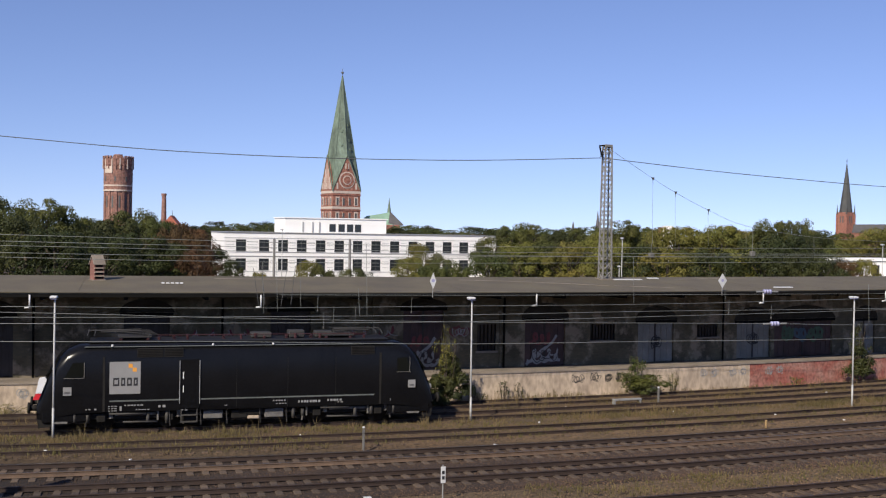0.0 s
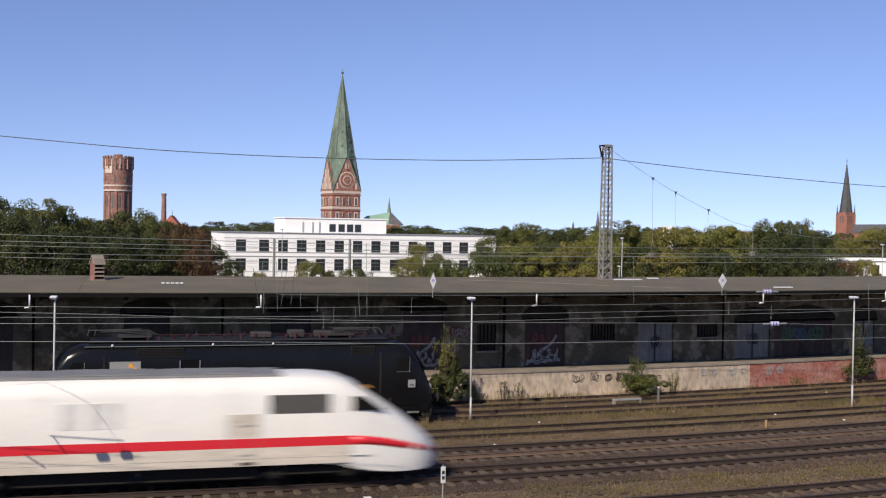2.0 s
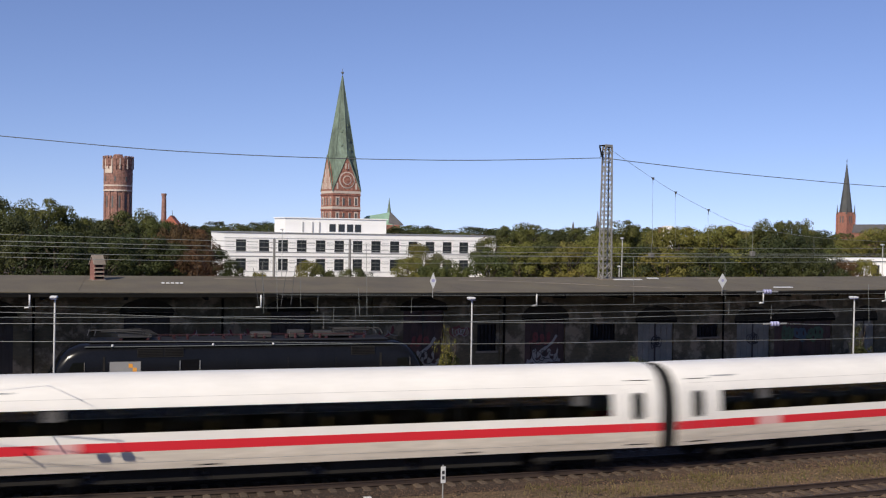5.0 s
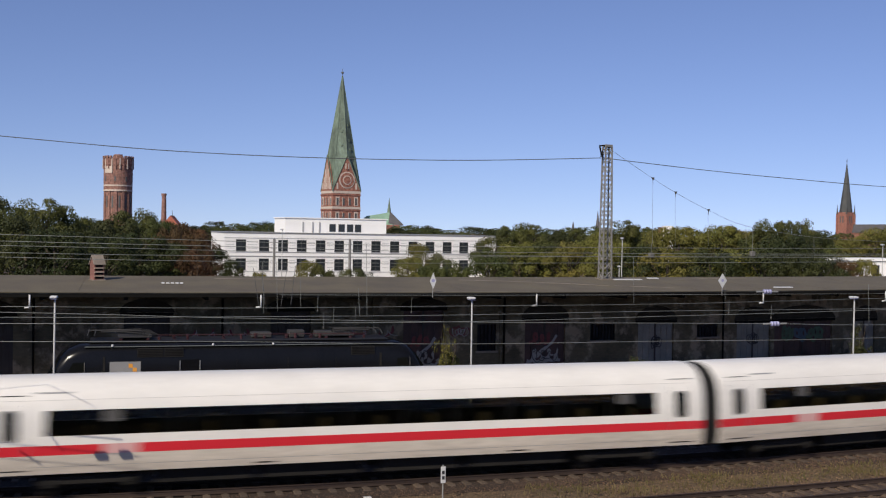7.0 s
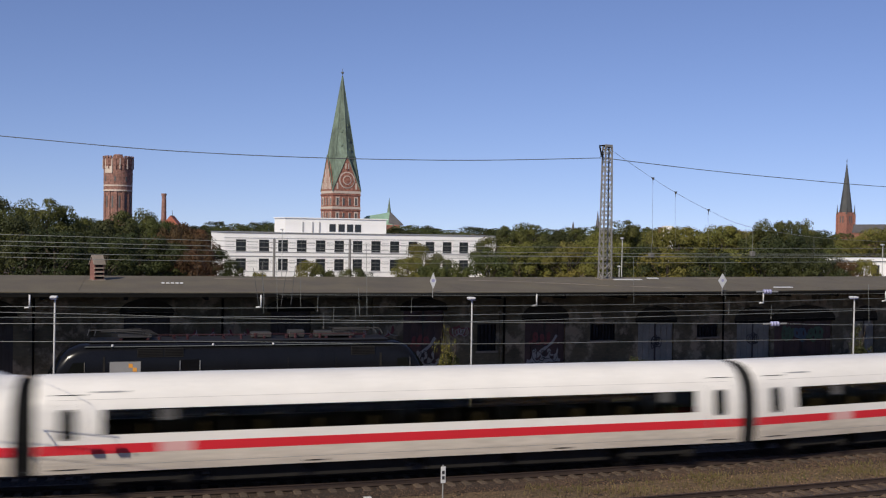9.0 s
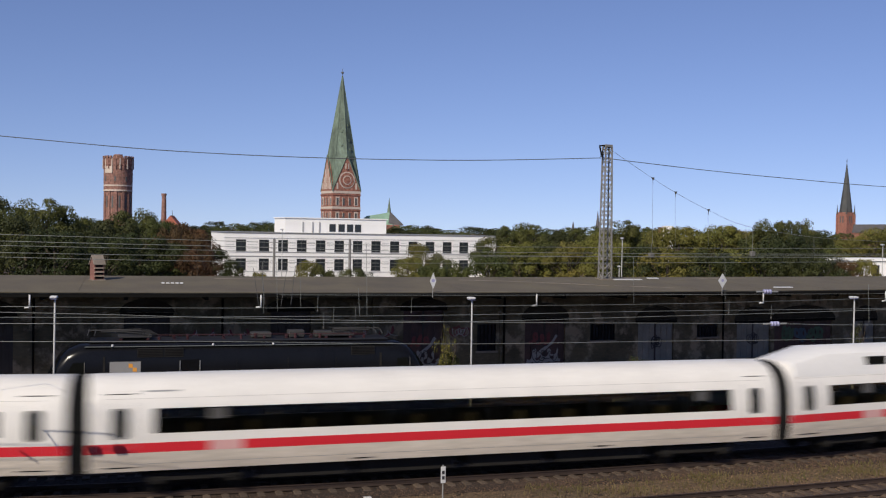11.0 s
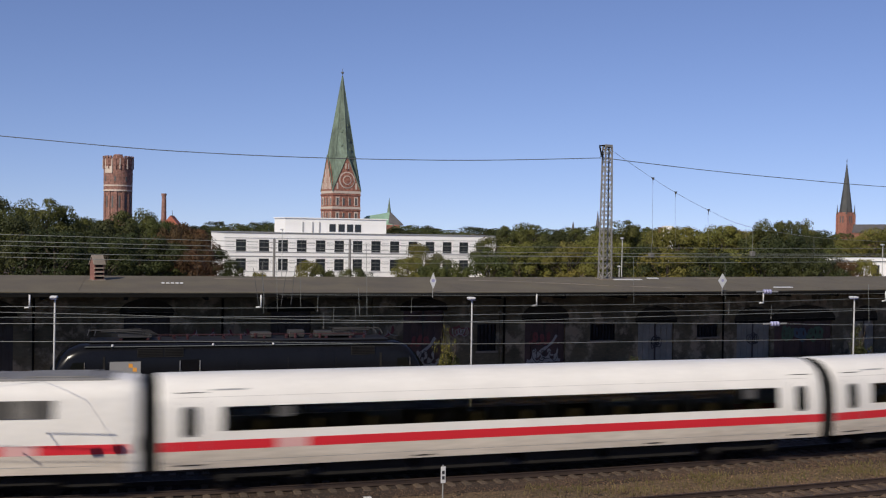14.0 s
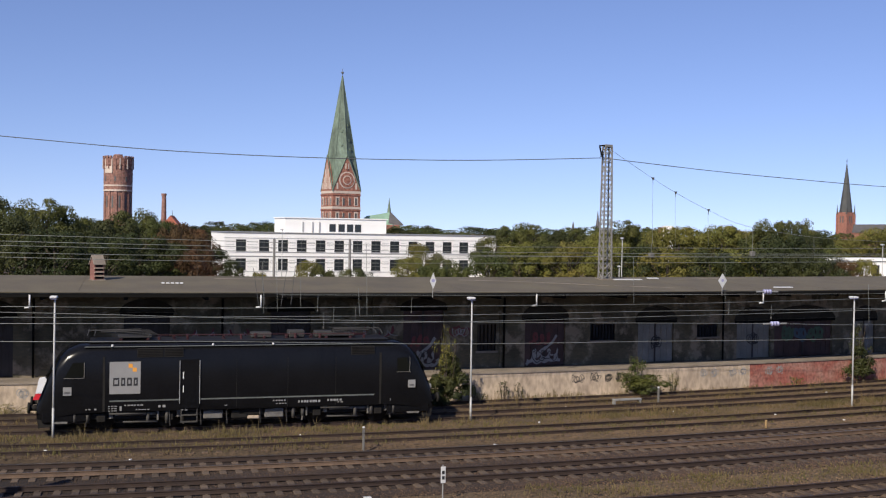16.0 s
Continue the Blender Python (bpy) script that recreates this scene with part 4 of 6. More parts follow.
def locomotive(m):
    root = thing("electric_locomotive", m, "parked black electric locomotive with a grey logo panel", "locomotive")
    half = [(6.7, 1.48, 3.80, 0.86, 0.5), (7.4, 1.47, 3.78, 0.84, 0.52), (7.9, 1.45, 3.62, 0.78, 0.6), (8.3, 1.42, 3.3, 0.70, 0.7), (8.7, 1.38, 2.72, 0.62, 0.7), (9.05, 1.33, 1.95, 0.60, 0.6), (9.22, 1.28, 1.45, 0.62, 0.5)]
    st = [(-x, w, t, b, r) for x, w, t, b, r in half[::-1]] + [(-6.2, 1.49, 3.80, 0.86, 0.5), (0, 1.49, 3.80, 0.86, 0.5), (6.2, 1.49, 3.80, 0.86, 0.5)] + half
    body = part("body", hull(st), M_LOCO, root, "glossy black body", True)
    mod = body.modifiers.new("edge", "EDGE_SPLIT")
    mod.split_angle = radians(28)
    f = -1.492
    part("cant_rail", B(-7.2, 7.2, -1.37, 1.37, 3.64, 3.67, 0.01), M_DIMGREY, body, "pale roof edge strip")
    part("roof_deck", B(-7.0, 7.0, -0.9, 0.9, 3.79, 3.86, 0.02), M_LOCOROOF, body)
    # logo panel with plain shapes
    p = part("logo_panel", B(-6.11, -4.75, f - 0.008, f - 0.002, 1.64, 3.03), M_LOGOGREY, body, "pale grey logo panel")
    for a, z in ((-5.28, 2.77), (-5.10, 2.60)):
        part("square", B(a, a + 0.18, f - 0.014, f - 0.009, z, z + 0.17), M_ORANGE, p, "orange square")
    x = -5.95
    for w in (0.33, 0.24, 0.27, 0.24):
        part("dark_bar", B(x, x + w - 0.06, f - 0.014, f - 0.009, 1.99, 2.34), M_SPRAYBLACK, p)
        part("pale_gap", B(x + 0.06, x + w - 0.12, f - 0.018, f - 0.015, 2.07, 2.25), M_LOGOGREY, p)
        x += w + 0.02
    for a in (-8.1, 7.9):
        q = part("small_logo", B(a, a + 0.36, f - 0.004, f + 0.16, 1.62, 1.97), M_LOGOGREY, body)
        part("dark_bar", B(a + 0.06, a + 0.3, f - 0.008, f - 0.005, 1.7, 1.78), M_FRAME, q)
    part("stripe", B(-6.1, 6.2, f - 0.008, f - 0.001, 1.31, 1.37), M_DIMGREY, body, "grey line along the side")
    d = part("door", B(-2.97, -2.11, f - 0.012, f - 0.002, 0.95, 3.08), M_LOCO, body, "black side door between bright handrails")
    for a in (-3.0, -2.1):
        part("handrail", rod(bmesh.new(), (a, f - 0.06, 1.15), (a, f - 0.06, 3.05), 0.015), M_STEELBAR, d)
    for z in (1.65, 2.25):
        part("door_handle", B(-2.86, -2.82, f - 0.04, f - 0.014, z, z + 0.3), M_WHITEMARK, d)
    for a, b, z0, z1 in ((-4.9, -3.75, 3.2, 3.58), (-3.7, -2.85, 3.2, 3.58), (5.05, 6.2, 3.18, 3.55)):
        g = part("grille", B(a, b, f - 0.004, f + 0.18, z0, z1), M_UNDER, body, "dark side grille")
        for i in range(5):
            z = z0 + 0.05 + i * 0.07
            part("slat", B(a + 0.03, b - 0.03, f - 0.016, f - 0.005, z, z + 0.03), M_LOCO, g)
    # cab side windows
    for a, b, sgn in ((-8.05, -7.2, -1), (7.35, 8.02, 1)):
        w = part("cab_window", prism(bmesh.new(), [(a if sgn > 0 else a + 0.35, 3.0), (b - (0.2 if sgn > 0 else 0), 3.02), (b, 2.42), (a, 2.36)], f - 0.006, f + 0.1), M_WINDOW, body, "cab side window")
        part("frame", B(min(a, b) - 0.02, max(a, b), f - 0.012, f - 0.007, 2.345, 2.365), M_GREYBOX, w)
        e = b if sgn < 0 else b - 0.06
        part("frame", B(e - 0.012, e + 0.012, f - 0.012, f - 0.007, 2.38, 3.02), M_GREYBOX, w)
    # small markings along the sole bar
    for a, w, z, h in ((-6.15, 0.4, 1.10, 0.05), (-6.15, 0.4, 1.0, 0.05), (-6.15, 0.4, 0.9, 0.05), (-5.65, 0.16, 0.92, 0.26), (-5.45, 0.85, 1.12, 0.07), (-4.95, 0.65, 0.93, 0.05), (-3.95, 0.38, 1.02, 0.14), (-2.75, 0.35, 1.05, 0.05), (-2.9, 0.3, 0.86, 0.05), (-0.95, 0.22, 1.02, 0.04),
                       (1.3, 0.65, 1.16, 0.07), (1.45, 0.55, 1.03, 0.05), (2.5, 1.1, 1.06, 0.14), (3.9, 0.75, 1.1, 0.12), (4.4, 0.3, 1.02, 0.06), (-7.15, 0.28, 0.98, 0.06), (-6.75, 0.16, 0.97, 0.09), (7.0, 0.05, 1.05, 0.1)):
        n = max(1, int(w / 0.13))
        for k in range(n):
            x = a + w * k / n
            part("marking", B(x, x + w / n * (0.55 + 0.3 * ((k * 7) % 3) / 2), f - 0.005, f - 0.001, z, z + h * 0.75), M_GREYMARK if k % 4 == 3 else M_LOGOGREY, body)
    # front ends: windscreen, buffers, plough
    for sgn in (-1, 1):
        bm = bmesh.new()
        loft(bm, [[(sgn * x, y, z) for x, y, z in r] for r in ([(8.30, -1.15, 3.22), (8.30, 1.15, 3.22), (8.28, 1.15, 3.18), (8.28, -1.15, 3.18)], [(8.86, -1.2, 2.45), (8.86, 1.2, 2.45), (8.8, 1.2, 2.42), (8.8, -1.2, 2.42)])])
        part("windscreen", bm, M_WINDOW, root, "dark raked windscreen")
        for y in (-0.88, 0.88):
            bm = bmesh.new()
            rod(bm, (sgn * 9.1, y, 1.05), (sgn * 9.52, y, 1.05), 0.13, n=12)
            rod(bm, (sgn * 9.52, y, 1.05), (sgn * 9.62, y, 1.05), 0.24, n=16)
            part("buffer", bm, M_UNDER, root, "black buffer", True)
        part("cab_skirt", B(min(sgn * 6.9, sgn * 9.0), max(sgn * 6.9, sgn * 9.0), -1.36, 1.36, 0.45, 0.92, 0.04), M_LOCO, root)
        part("plough", prism(bmesh.new(), [(sgn * 8.6, 0.28), (sgn * 9.15, 0.22), (sgn * 9.2, 0.62), (sgn * 8.6, 0.7)], -1.25, 1.25), M_UNDER, root)
        part("coupling", rod(bmesh.new(), (sgn * 9.15, 0, 1.0), (sgn * 9.5, 0, 0.95), 0.07), M_UNDER, root)
        part("headlamp", B(sgn * 9.12 - 0.08, sgn * 9.12 + 0.08, -1.12, -0.82, 1.5, 1.72, 0.03), M_GALV, root)
        part("cab_step", B(sgn * 8.2 - 0.3, sgn * 8.2 + 0.3, -1.42, -1.2, 0.42, 0.5), M_GREYBOX, root)
    for x in (-6.35, 6.5):
        part("body_seam", B(x - 0.05, x + 0.05, f - 0.003, f + 0.1, 0.9, 3.25), M_UNDER, body)
    for x in (-0.4, 2.0, 4.3):
        part("panel_joint", B(x - 0.008, x + 0.008, f - 0.003, f + 0.05, 0.9, 3.1), M_UNDER, body)
    part("tail_board", prism(bmesh.new(), [(-9.27, 1.72), (-9.02, 1.72), (-8.80, 2.30), (-8.88, 2.42), (-9.10, 2.40), (-9.14, 2.28)], -1.36, -1.30), M_WHITEMARK, root, "white tail signal board leaning on the cab front")
    part("tail_board_red", prism(bmesh.new(), [(-9.38, 1.46), (-9.14, 1.46), (-9.02, 1.715), (-9.27, 1.715)], -1.36, -1.30), M_RED, root, "red lower half of the tail signal board")
    # bogies
    for c in (-4.95, 4.95):
        bogie = part("bogie_frame", B(c - 2.3, c + 2.3, -1.18, -0.98, 0.5, 0.82, 0.04), M_UNDER, root, "grimy bogie frame")
        part("bogie_beam", B(c - 2.2, c + 2.2, -0.6, 0.6, 0.4, 0.8), M_UNDER, bogie)
        part("side_rod", B(c - 0.9, c + 0.9, -1.24, -1.19, 0.66, 0.76, 0.02), M_GREYBOX, bogie)
        for a in (-1.5, 1.5):
            bm = bmesh.new()
            for y in (-0.8, 0.68):
                rod(bm, (c + a, y, 0.575), (c + a, y + 0.13, 0.575), 0.575, n=24)
            rod(bm, (c + a, -0.7, 0.575), (c + a, 0.7, 0.575), 0.09)
            wh = part("wheelset", bm, M_UNDER, bogie, "", True)
            part("axle_box", B(c + a - 0.2, c + a + 0.2, -1.3, -1.18, 0.4, 0.72, 0.04), M_UNDER, bogie)
            part("spring", rod(bmesh.new(), (c + a + 0.42, -1.12, 0.55), (c + a + 0.42, -1.12, 0.86), 0.11), M_GREYBOX, bogie)
            part("damper", rod(bmesh.new(), (c + a - 0.5, -1.25, 0.45), (c + a - 0.5, -1.25, 0.85), 0.05), M_GREYBOX, bogie)
            part("sand_pipe", rod(bmesh.new(), (c + a * 1.45, -1.0, 0.2), (c + a * 1.4, -1.1, 0.8), 0.04), M_GREYBOX, bogie)
    for a, b, z0, z1, mat in ((-2.9, -2.15, 0.3, 0.8, M_UNDER), (-1.9, -1.0, 0.42, 0.78, M_GREYBOX), (-0.6, 0.15, 0.4, 0.75, M_UNDER), (0.15, 0.7, 0.35, 0.5, M_CONCRETE), (0.95, 1.85, 0.4, 0.8, M_GREYBOX), (-0.3, 0.9, 0.55, 0.85, M_UNDER)):
        part("underfloor_box", B(a, b, -1.25, 1.2, z0, z1, 0.03), mat, root)
    lad = part("side_ladder", B(-2.94, -2.90, -1.46, -1.38, 0.30, 0.92), M_UNDERGREY, root, "grey steel step ladder below the side door")
    part("stile", B(-2.22, -2.18, -1.46, -1.38, 0.30, 0.92), M_UNDERGREY, lad)
    for z in (0.32, 0.62):
        part("rung", B(-2.90, -2.22, -1.48, -1.34, z, z + 0.045), M_UNDERGREY, lad)
    for x, z0, z1 in ((-7.6, 0.45, 0.82), (-7.05, 0.42, 0.75), (-4.4, 0.35, 0.72), (-3.55, 0.30, 0.80), (2.3, 0.38, 0.80), (2.75, 0.45, 0.75), (5.3, 0.35, 0.72), (6.1, 0.42, 0.8), (7.2, 0.45, 0.8)):
        part("brake_cylinder", rod(bmesh.new(), (x, -1.30, z0), (x, -1.30, z1), 0.08, 0.08, 10), M_UNDERGREY, root, "", True)
    for x0, x1, z in ((-6.1, -4.5, 0.78), (-5.5, -4.0, 0.42), (3.6, 5.0, 0.80), (3.9, 5.4, 0.40)):
        part("yaw_damper", rod(bmesh.new(), (x0, -1.40, z), (x1, -1.40, z - 0.03), 0.04, n=8), M_UNDERGREY, root, "dusty grey horizontal damper", True)
    for x in (-3.4, -2.0, -0.8, 0.75, 2.0):
        part("air_pipe", rod(bmesh.new(), (x, -1.30, 0.18), (x - 0.05, -1.34, 0.86), 0.022, n=6), M_UNDERGREY, root)
    # roof equipment
    for c, sgn in ((-5.0, -1), (4.6, 1)):
        pan = part("pantograph", B(c - 0.75, c + 0.75, -0.6, 0.6, 3.98, 4.03), M_LOCOGEAR, root, "folded grey pantograph")
        for y in (-0.45, 0.45):
            part("arm", rod(bmesh.new(), (c + sgn * -0.6, y * 0.6, 4.05), (c + sgn * 1.5, y, 4.22), 0.025), M_LOCOGEAR, pan)
            part("arm", rod(bmesh.new(), (c + sgn * 1.5, y, 4.22), (c + sgn * -0.3, y, 4.26), 0.02), M_LOCOGEAR, pan)
        bm = bmesh.new()
        for dx in (-0.15, 0.15):
            rod(bm, (c + sgn * 1.9 + dx, -0.75, 4.24), (c + sgn * 1.9 + dx, 0.75, 4.24), 0.025)
            rod(bm, (c + sgn * 1.9 + dx, -0.75, 4.24), (c + sgn * 1.95 + dx, -0.95, 4.08), 0.022)
        rod(bm, (c + sgn * -0.2, -0.3, 4.27), (c + sgn * 2.1, -0.3, 4.28), 0.03)
        part("collector_head", bm, M_LOCOGEAR, pan)
        bm = bmesh.new()
        for i in range(6):
            rod(bm, (c - sgn * 0.4 + i * 0.13, -0.3, 4.05), (c - sgn * 0.1 + i * 0.1, -0.3, 4.3), 0.022)
        part("linkage", bm, M_LOCOGEAR, pan)
        for dx in (-0.6, 0.6):
            part("insulator", ribbed((c + dx, -0.5, 3.86), 3, 0.045, 0.09, 0.05), M_INSULATOR, pan)
    for i, a in enumerate((-3.9, -3.2, -2.6, -0.9, -0.1, 0.6, 1.0, 2.1, 2.5, 3.3, 3.7, 5.4, 5.9)):
        part("insulator", ribbed((a, -0.45 + 0.2 * (i % 2), 3.86), 3 + i % 3, 0.05, 0.075 + 0.02 * (i % 2), 0.045), M_INSULATOR, root)
    part("roof_conductor", rod(bmesh.new(), (-4.0, -0.45, 4.06), (6.0, -0.45, 4.06), 0.014), M_INSULATOR, root)
    for a, b, z in ((0.4, 1.4, 4.12), (2.2, 3.0, 4.2), (3.5, 4.4, 4.15)):
        part("roof_box", B(a, b, -0.3, 0.4, 3.86, z, 0.05), M_LOCOGEAR, root)
    for a in (-6.0, -1.5, 1.3):
        part("lifting_eye", rod(bmesh.new(), (a, -1.36, 3.68), (a, -1.36, 3.76), 0.05), M_WHITEMARK, root)
    return root


locomotive(on_line(-5.93, 12.05, 0.0) @ Matrix.Diagonal((0.945, 1, 1, 1)))

# ---- high-speed train ----
SIDE = [(1.44, 0.86), (1.485, 1.15), (1.505, 1.48), (1.51, 1.80), (1.505, 2.10), (1.475, 2.50), (1.417, 2.90), (1.32, 3.22), (1.14, 3.50), (0.86, 3.72), (0.48, 3.86), (0.0, 3.90)]
SIDE_Z, SIDE_W = [z for w, z in SIDE], [w for w, z in SIDE]


def side_w(z):
    return float(np.interp(z, SIDE_Z, SIDE_W))


def skin(x0, x1, z0, z1, proud, thick=0.02, sgn=-1, nz=5, dz0=0.0, dz1=0.0):
    """A panel that follows the curve of the train's side; dz0, dz1 shift its ends in height."""
    bm = bmesh.new()
    rings = []
    for x, d in ((x0, dz0), (x1, dz1)):
        zs = np.linspace(z0 + d, z1 + d, nz)
        out = [(x, sgn * (side_w(z) + proud), z) for z in zs]
        inn = [(x, sgn * (side_w(z) + proud - thick), z) for z in zs[::-1]]
        rings.append(out + inn)
    return loft(bm, rings)


def outline(k=1.0):
    return [(-w * k, 0.86 + (z - 0.86) * k) for w, z in SIDE] + [(w * k, 0.86 + (z - 0.86) * k) for w, z in SIDE[-2::-1]]


def shell(x0, x1, cut):
    """The car's tube, open along the window bands, its end walls black."""
    bm = bmesh.new()
    xs = ((x0, 0.985), (x0 + 0.06, 0.996), (x0 + 0.2, 1), (-cut, 1), (cut, 1), (x1 - 0.2, 1), (x1 - 0.06, 0.996), (x1, 0.985))
    loft(bm, [[(x, y, z) for y, z in outline(k)] for x, k in xs])
    bm.normal_update()
    holes = []
    for f in bm.faces:
        c = f.calc_center_median()
        if abs(c.x) < cut - 0.1 and abs(c.y) > 1.3 and 2.1 < c.z < 2.9:
            holes.append(f)
        elif abs(f.normal.x) > 0.9:
            f.material_index = 1
    bmesh.ops.delete(bm, geom=holes, context="FACES")
    return bm


def bellows(x0, x1, k=0.965):
    """Folded rubber that follows the car's outline."""
    rings = []
    n = 5
    for i in range(n):
        x = x0 + (x1 - x0) * i / (n - 1)
        q = k if i % 2 == 0 else k - 0.025
        rings.append([(x, y, z) for y, z in outline(q)])
    return loft(bmesh.new(), rings)


def seat_mesh():
    bm = bmesh.new()
    box(bm, -0.25, 0.22, -0.5, 0.5, 0.32, 0.46, 0.04)
    box(bm, 0.18, 0.32, -0.5, -0.02, 0.40, 1.16, 0.04)
    box(bm, 0.18, 0.32, 0.02, 0.5, 0.40, 1.16, 0.04)
    box(bm, -0.15, 0.15, -0.08, 0.08, 0.0, 0.34)
    me = bpy.data.meshes.new("seat")
    bm.to_mesh(me)
    bm.free()
    me.materials.append(M_SEAT)
    return me


SEAT = seat_mesh()


def split_smooth(ob, angle=35):
    ob.modifiers.new("edge", "EDGE_SPLIT").split_angle = radians(angle)
    return ob


def bogie(root, c, gauge=1.0):
    b = part("bogie_frame", B(c - 1.55, c + 1.55, -1.2, 1.2, 0.42, 0.72, 0.05), M_UNDER, root, "black bogie frame")
    for a in (-1.25, 1.25):
        bm = bmesh.new()
        for y in (-0.82, 0.69):
            rod(bm, (c + a, y, 0.46), (c + a, y + 0.13, 0.46), 0.46, n=20)
        rod(bm, (c + a, -0.75, 0.46), (c + a, 0.75, 0.46), 0.08)
        part("wheelset", bm, M_UNDER, b, "", True)
        part("axle_box", B(c + a - 0.16, c + a + 0.16, -1.28, -1.16, 0.34, 0.62, 0.04), M_UNDER, b)


def skirt_and_stripe(root, body, x0, x1, gap=None, both=True):
    for sgn in (-1, 1):
        part("skirt_panel", skin(x0, x1, 0.865, 1.478, 0.003, sgn=sgn), M_TRAINLOW, body, "grimy off-white lower panel")
        cuts = [(x0, gap[0]), (gap[1], x1)] if gap and sgn < 0 else [(x0, x1)]
        for a, b in cuts:
            part("stripe", skin(a, b, 1.482, 1.795, 0.005, sgn=sgn, nz=3), M_RED, body, "red stripe")
        if gap and sgn < 0:
            part("stripe_lettering", skin(gap[0], gap[1], 1.482, 1.795, 0.005, sgn=sgn, nz=3), M_PINK, body, "pale letters on the stripe")
    part("skirt_seam", skin(x0 + 1.5, x1 - 1.5, 1.10, 1.112, 0.006, nz=2), M_GREYMARK, body)


def door(body, c, sgn=-1):
    d = part("door", skin(c - 0.48, c + 0.48, 1.815, 3.1, 0.006, sgn=sgn, nz=9), M_TRAINWHITE, body, "white plug door")
    part("door_foot", skin(c - 0.48, c + 0.48, 1.0, 1.465, 0.008, sgn=sgn, nz=4), M_TRAINLOW, d)
    w = part("door_window", skin(c - 0.25, c + 0.25, 2.02, 2.86, 0.016, sgn=sgn, nz=8), M_WINDOW, d, "narrow rounded door window")
    for z0, z1 in ((1.95, 2.02), (2.86, 2.93)):
        part("window_end", skin(c - 0.18, c + 0.18, z0, z1, 0.016, sgn=sgn, nz=3), M_WINDOW, w)
    for x in (c - 0.49, c + 0.48):
        part("door_joint", skin(x, x + 0.015, 1.0, 3.1, 0.009, sgn=sgn, nz=9), M_GREYMARK, d)
    part("step", skin(c - 0.5, c + 0.5, 0.985, 1.02, 0.014, sgn=sgn, nz=2), M_UNDER, d)


def coach(restaurant=False, plain=False):
    root = thing("train_coach", Matrix.Identity(4), "white high-speed train coach with a dark window band and red stripe", "train coach", "coaches of the passing train")
    body = split_smooth(part("body", shell(-12.95, 12.95, 10.9), [M_TRAINWHITE, M_GANGWAY], root, "white rounded coach body", True))
    skirt_and_stripe(root, body, -12.93, 12.93, (-9.1, -8.0))
    ends = (-11.97, 11.97) if not restaurant else (-11.97,)
    for sgn in (-1, 1):
        for c in ends:
            door(body, c, sgn)
        x0, x1 = -10.9, 10.9
        band = part("window_band", skin(x0, x1, 2.10, 2.90, 0.006, sgn=sgn, nz=6), M_GLASS, body, "continuous tinted glass window band")
        part("side_lining", skin(x0, x1, 1.2, 2.09, -0.04, sgn=sgn, nz=3), M_SEAT, body, "dark inner wall lining")
        if sgn < 0:
            n = 11
            for i in range(1, n):
                x = x0 + (x1 - x0) * i / n
                part("pane_joint", skin(x - 0.02, x + 0.02, 2.11, 2.89, 0.009, sgn=sgn, nz=4), M_GANGWAY, band)
            for a in (x0 + 1.8, x1 - 1.6):
                part("display", skin(a, a + 0.55, 2.52, 2.86, 0.009, sgn=sgn, nz=3), M_WINDOWGREY, band, "grey destination display")
            for a in (-12.4, 11.55):
                part("roof_vent", skin(a, a + 0.95, 3.36, 3.385, 0.012, sgn=sgn, nz=2), M_UNDER, body)
            part("roof_panel", skin(-11.2, -10.1, 3.42, 3.47, 0.008, sgn=sgn, nz=2), M_GREYMARK, body)
            for a in (-4.2, 5.0):
                part("vent_grille", skin(a, a + 0.7, 0.93, 0.98, 0.008, sgn=sgn, nz=2), M_UNDER, body)
        part("roof_seam", skin(-12.4, 12.4, 3.22, 3.23, 0.004, sgn=sgn, nz=2), M_SEAM, body)
    if restaurant:
        bm = bmesh.new()
        def rr(x, k):
            return [(x, y, 3.3 + (z - 3.3) * k) for y, z in ((-1.30, 3.25), (-1.22, 3.75), (-1.08, 4.12), (-0.75, 4.30), (0, 4.36), (0.75, 4.30), (1.08, 4.12), (1.22, 3.75), (1.30, 3.25))]
        loft(bm, [rr(-12.6, 0.55), rr(-10.8, 1.0), rr(10.6, 1.0), rr(11.4, 0.85), rr(12.5, 0.5)])
        up = split_smooth(part("raised_roof", bm, M_TRAINROOF, body, "raised white restaurant roof", True))
        for i in range(11):
            a = 9.88 - i * 1.86
            part("roof_window", B(a, a + 1.18, -1.27, -1.0, 3.62, 3.98, 0.04), M_WINDOW, up, "small dark clerestory window")
    part("floor", B(-12.8, 12.8, -1.38, 1.38, 1.12, 1.18), M_UNDER, root, "dark coach floor")
    for i in range(11):
        for y in (-0.88, 0.88):
            seat = new("seat", SEAT)
            seat.parent = root
            seat.location = (-9.8 + i * 1.96, y, 1.18)
    for sgn in (-1, 1):
        part("gangway", bellows(sgn * 12.94, sgn * 13.21), M_GANGWAY, root, "black rubber gangway bellows")
    bogie(root, -9.5)
    bogie(root, 9.5)
    for a, b in ((-7.4, -4.2), (-3.9, -0.4), (0.2, 3.2), (3.6, 7.4)):
        part("underfloor_box", B(a, b, -1.1, 1.1, 0.32, 0.90, 0.04), M_UNDER, root, "dark underfloor equipment box")
    return root


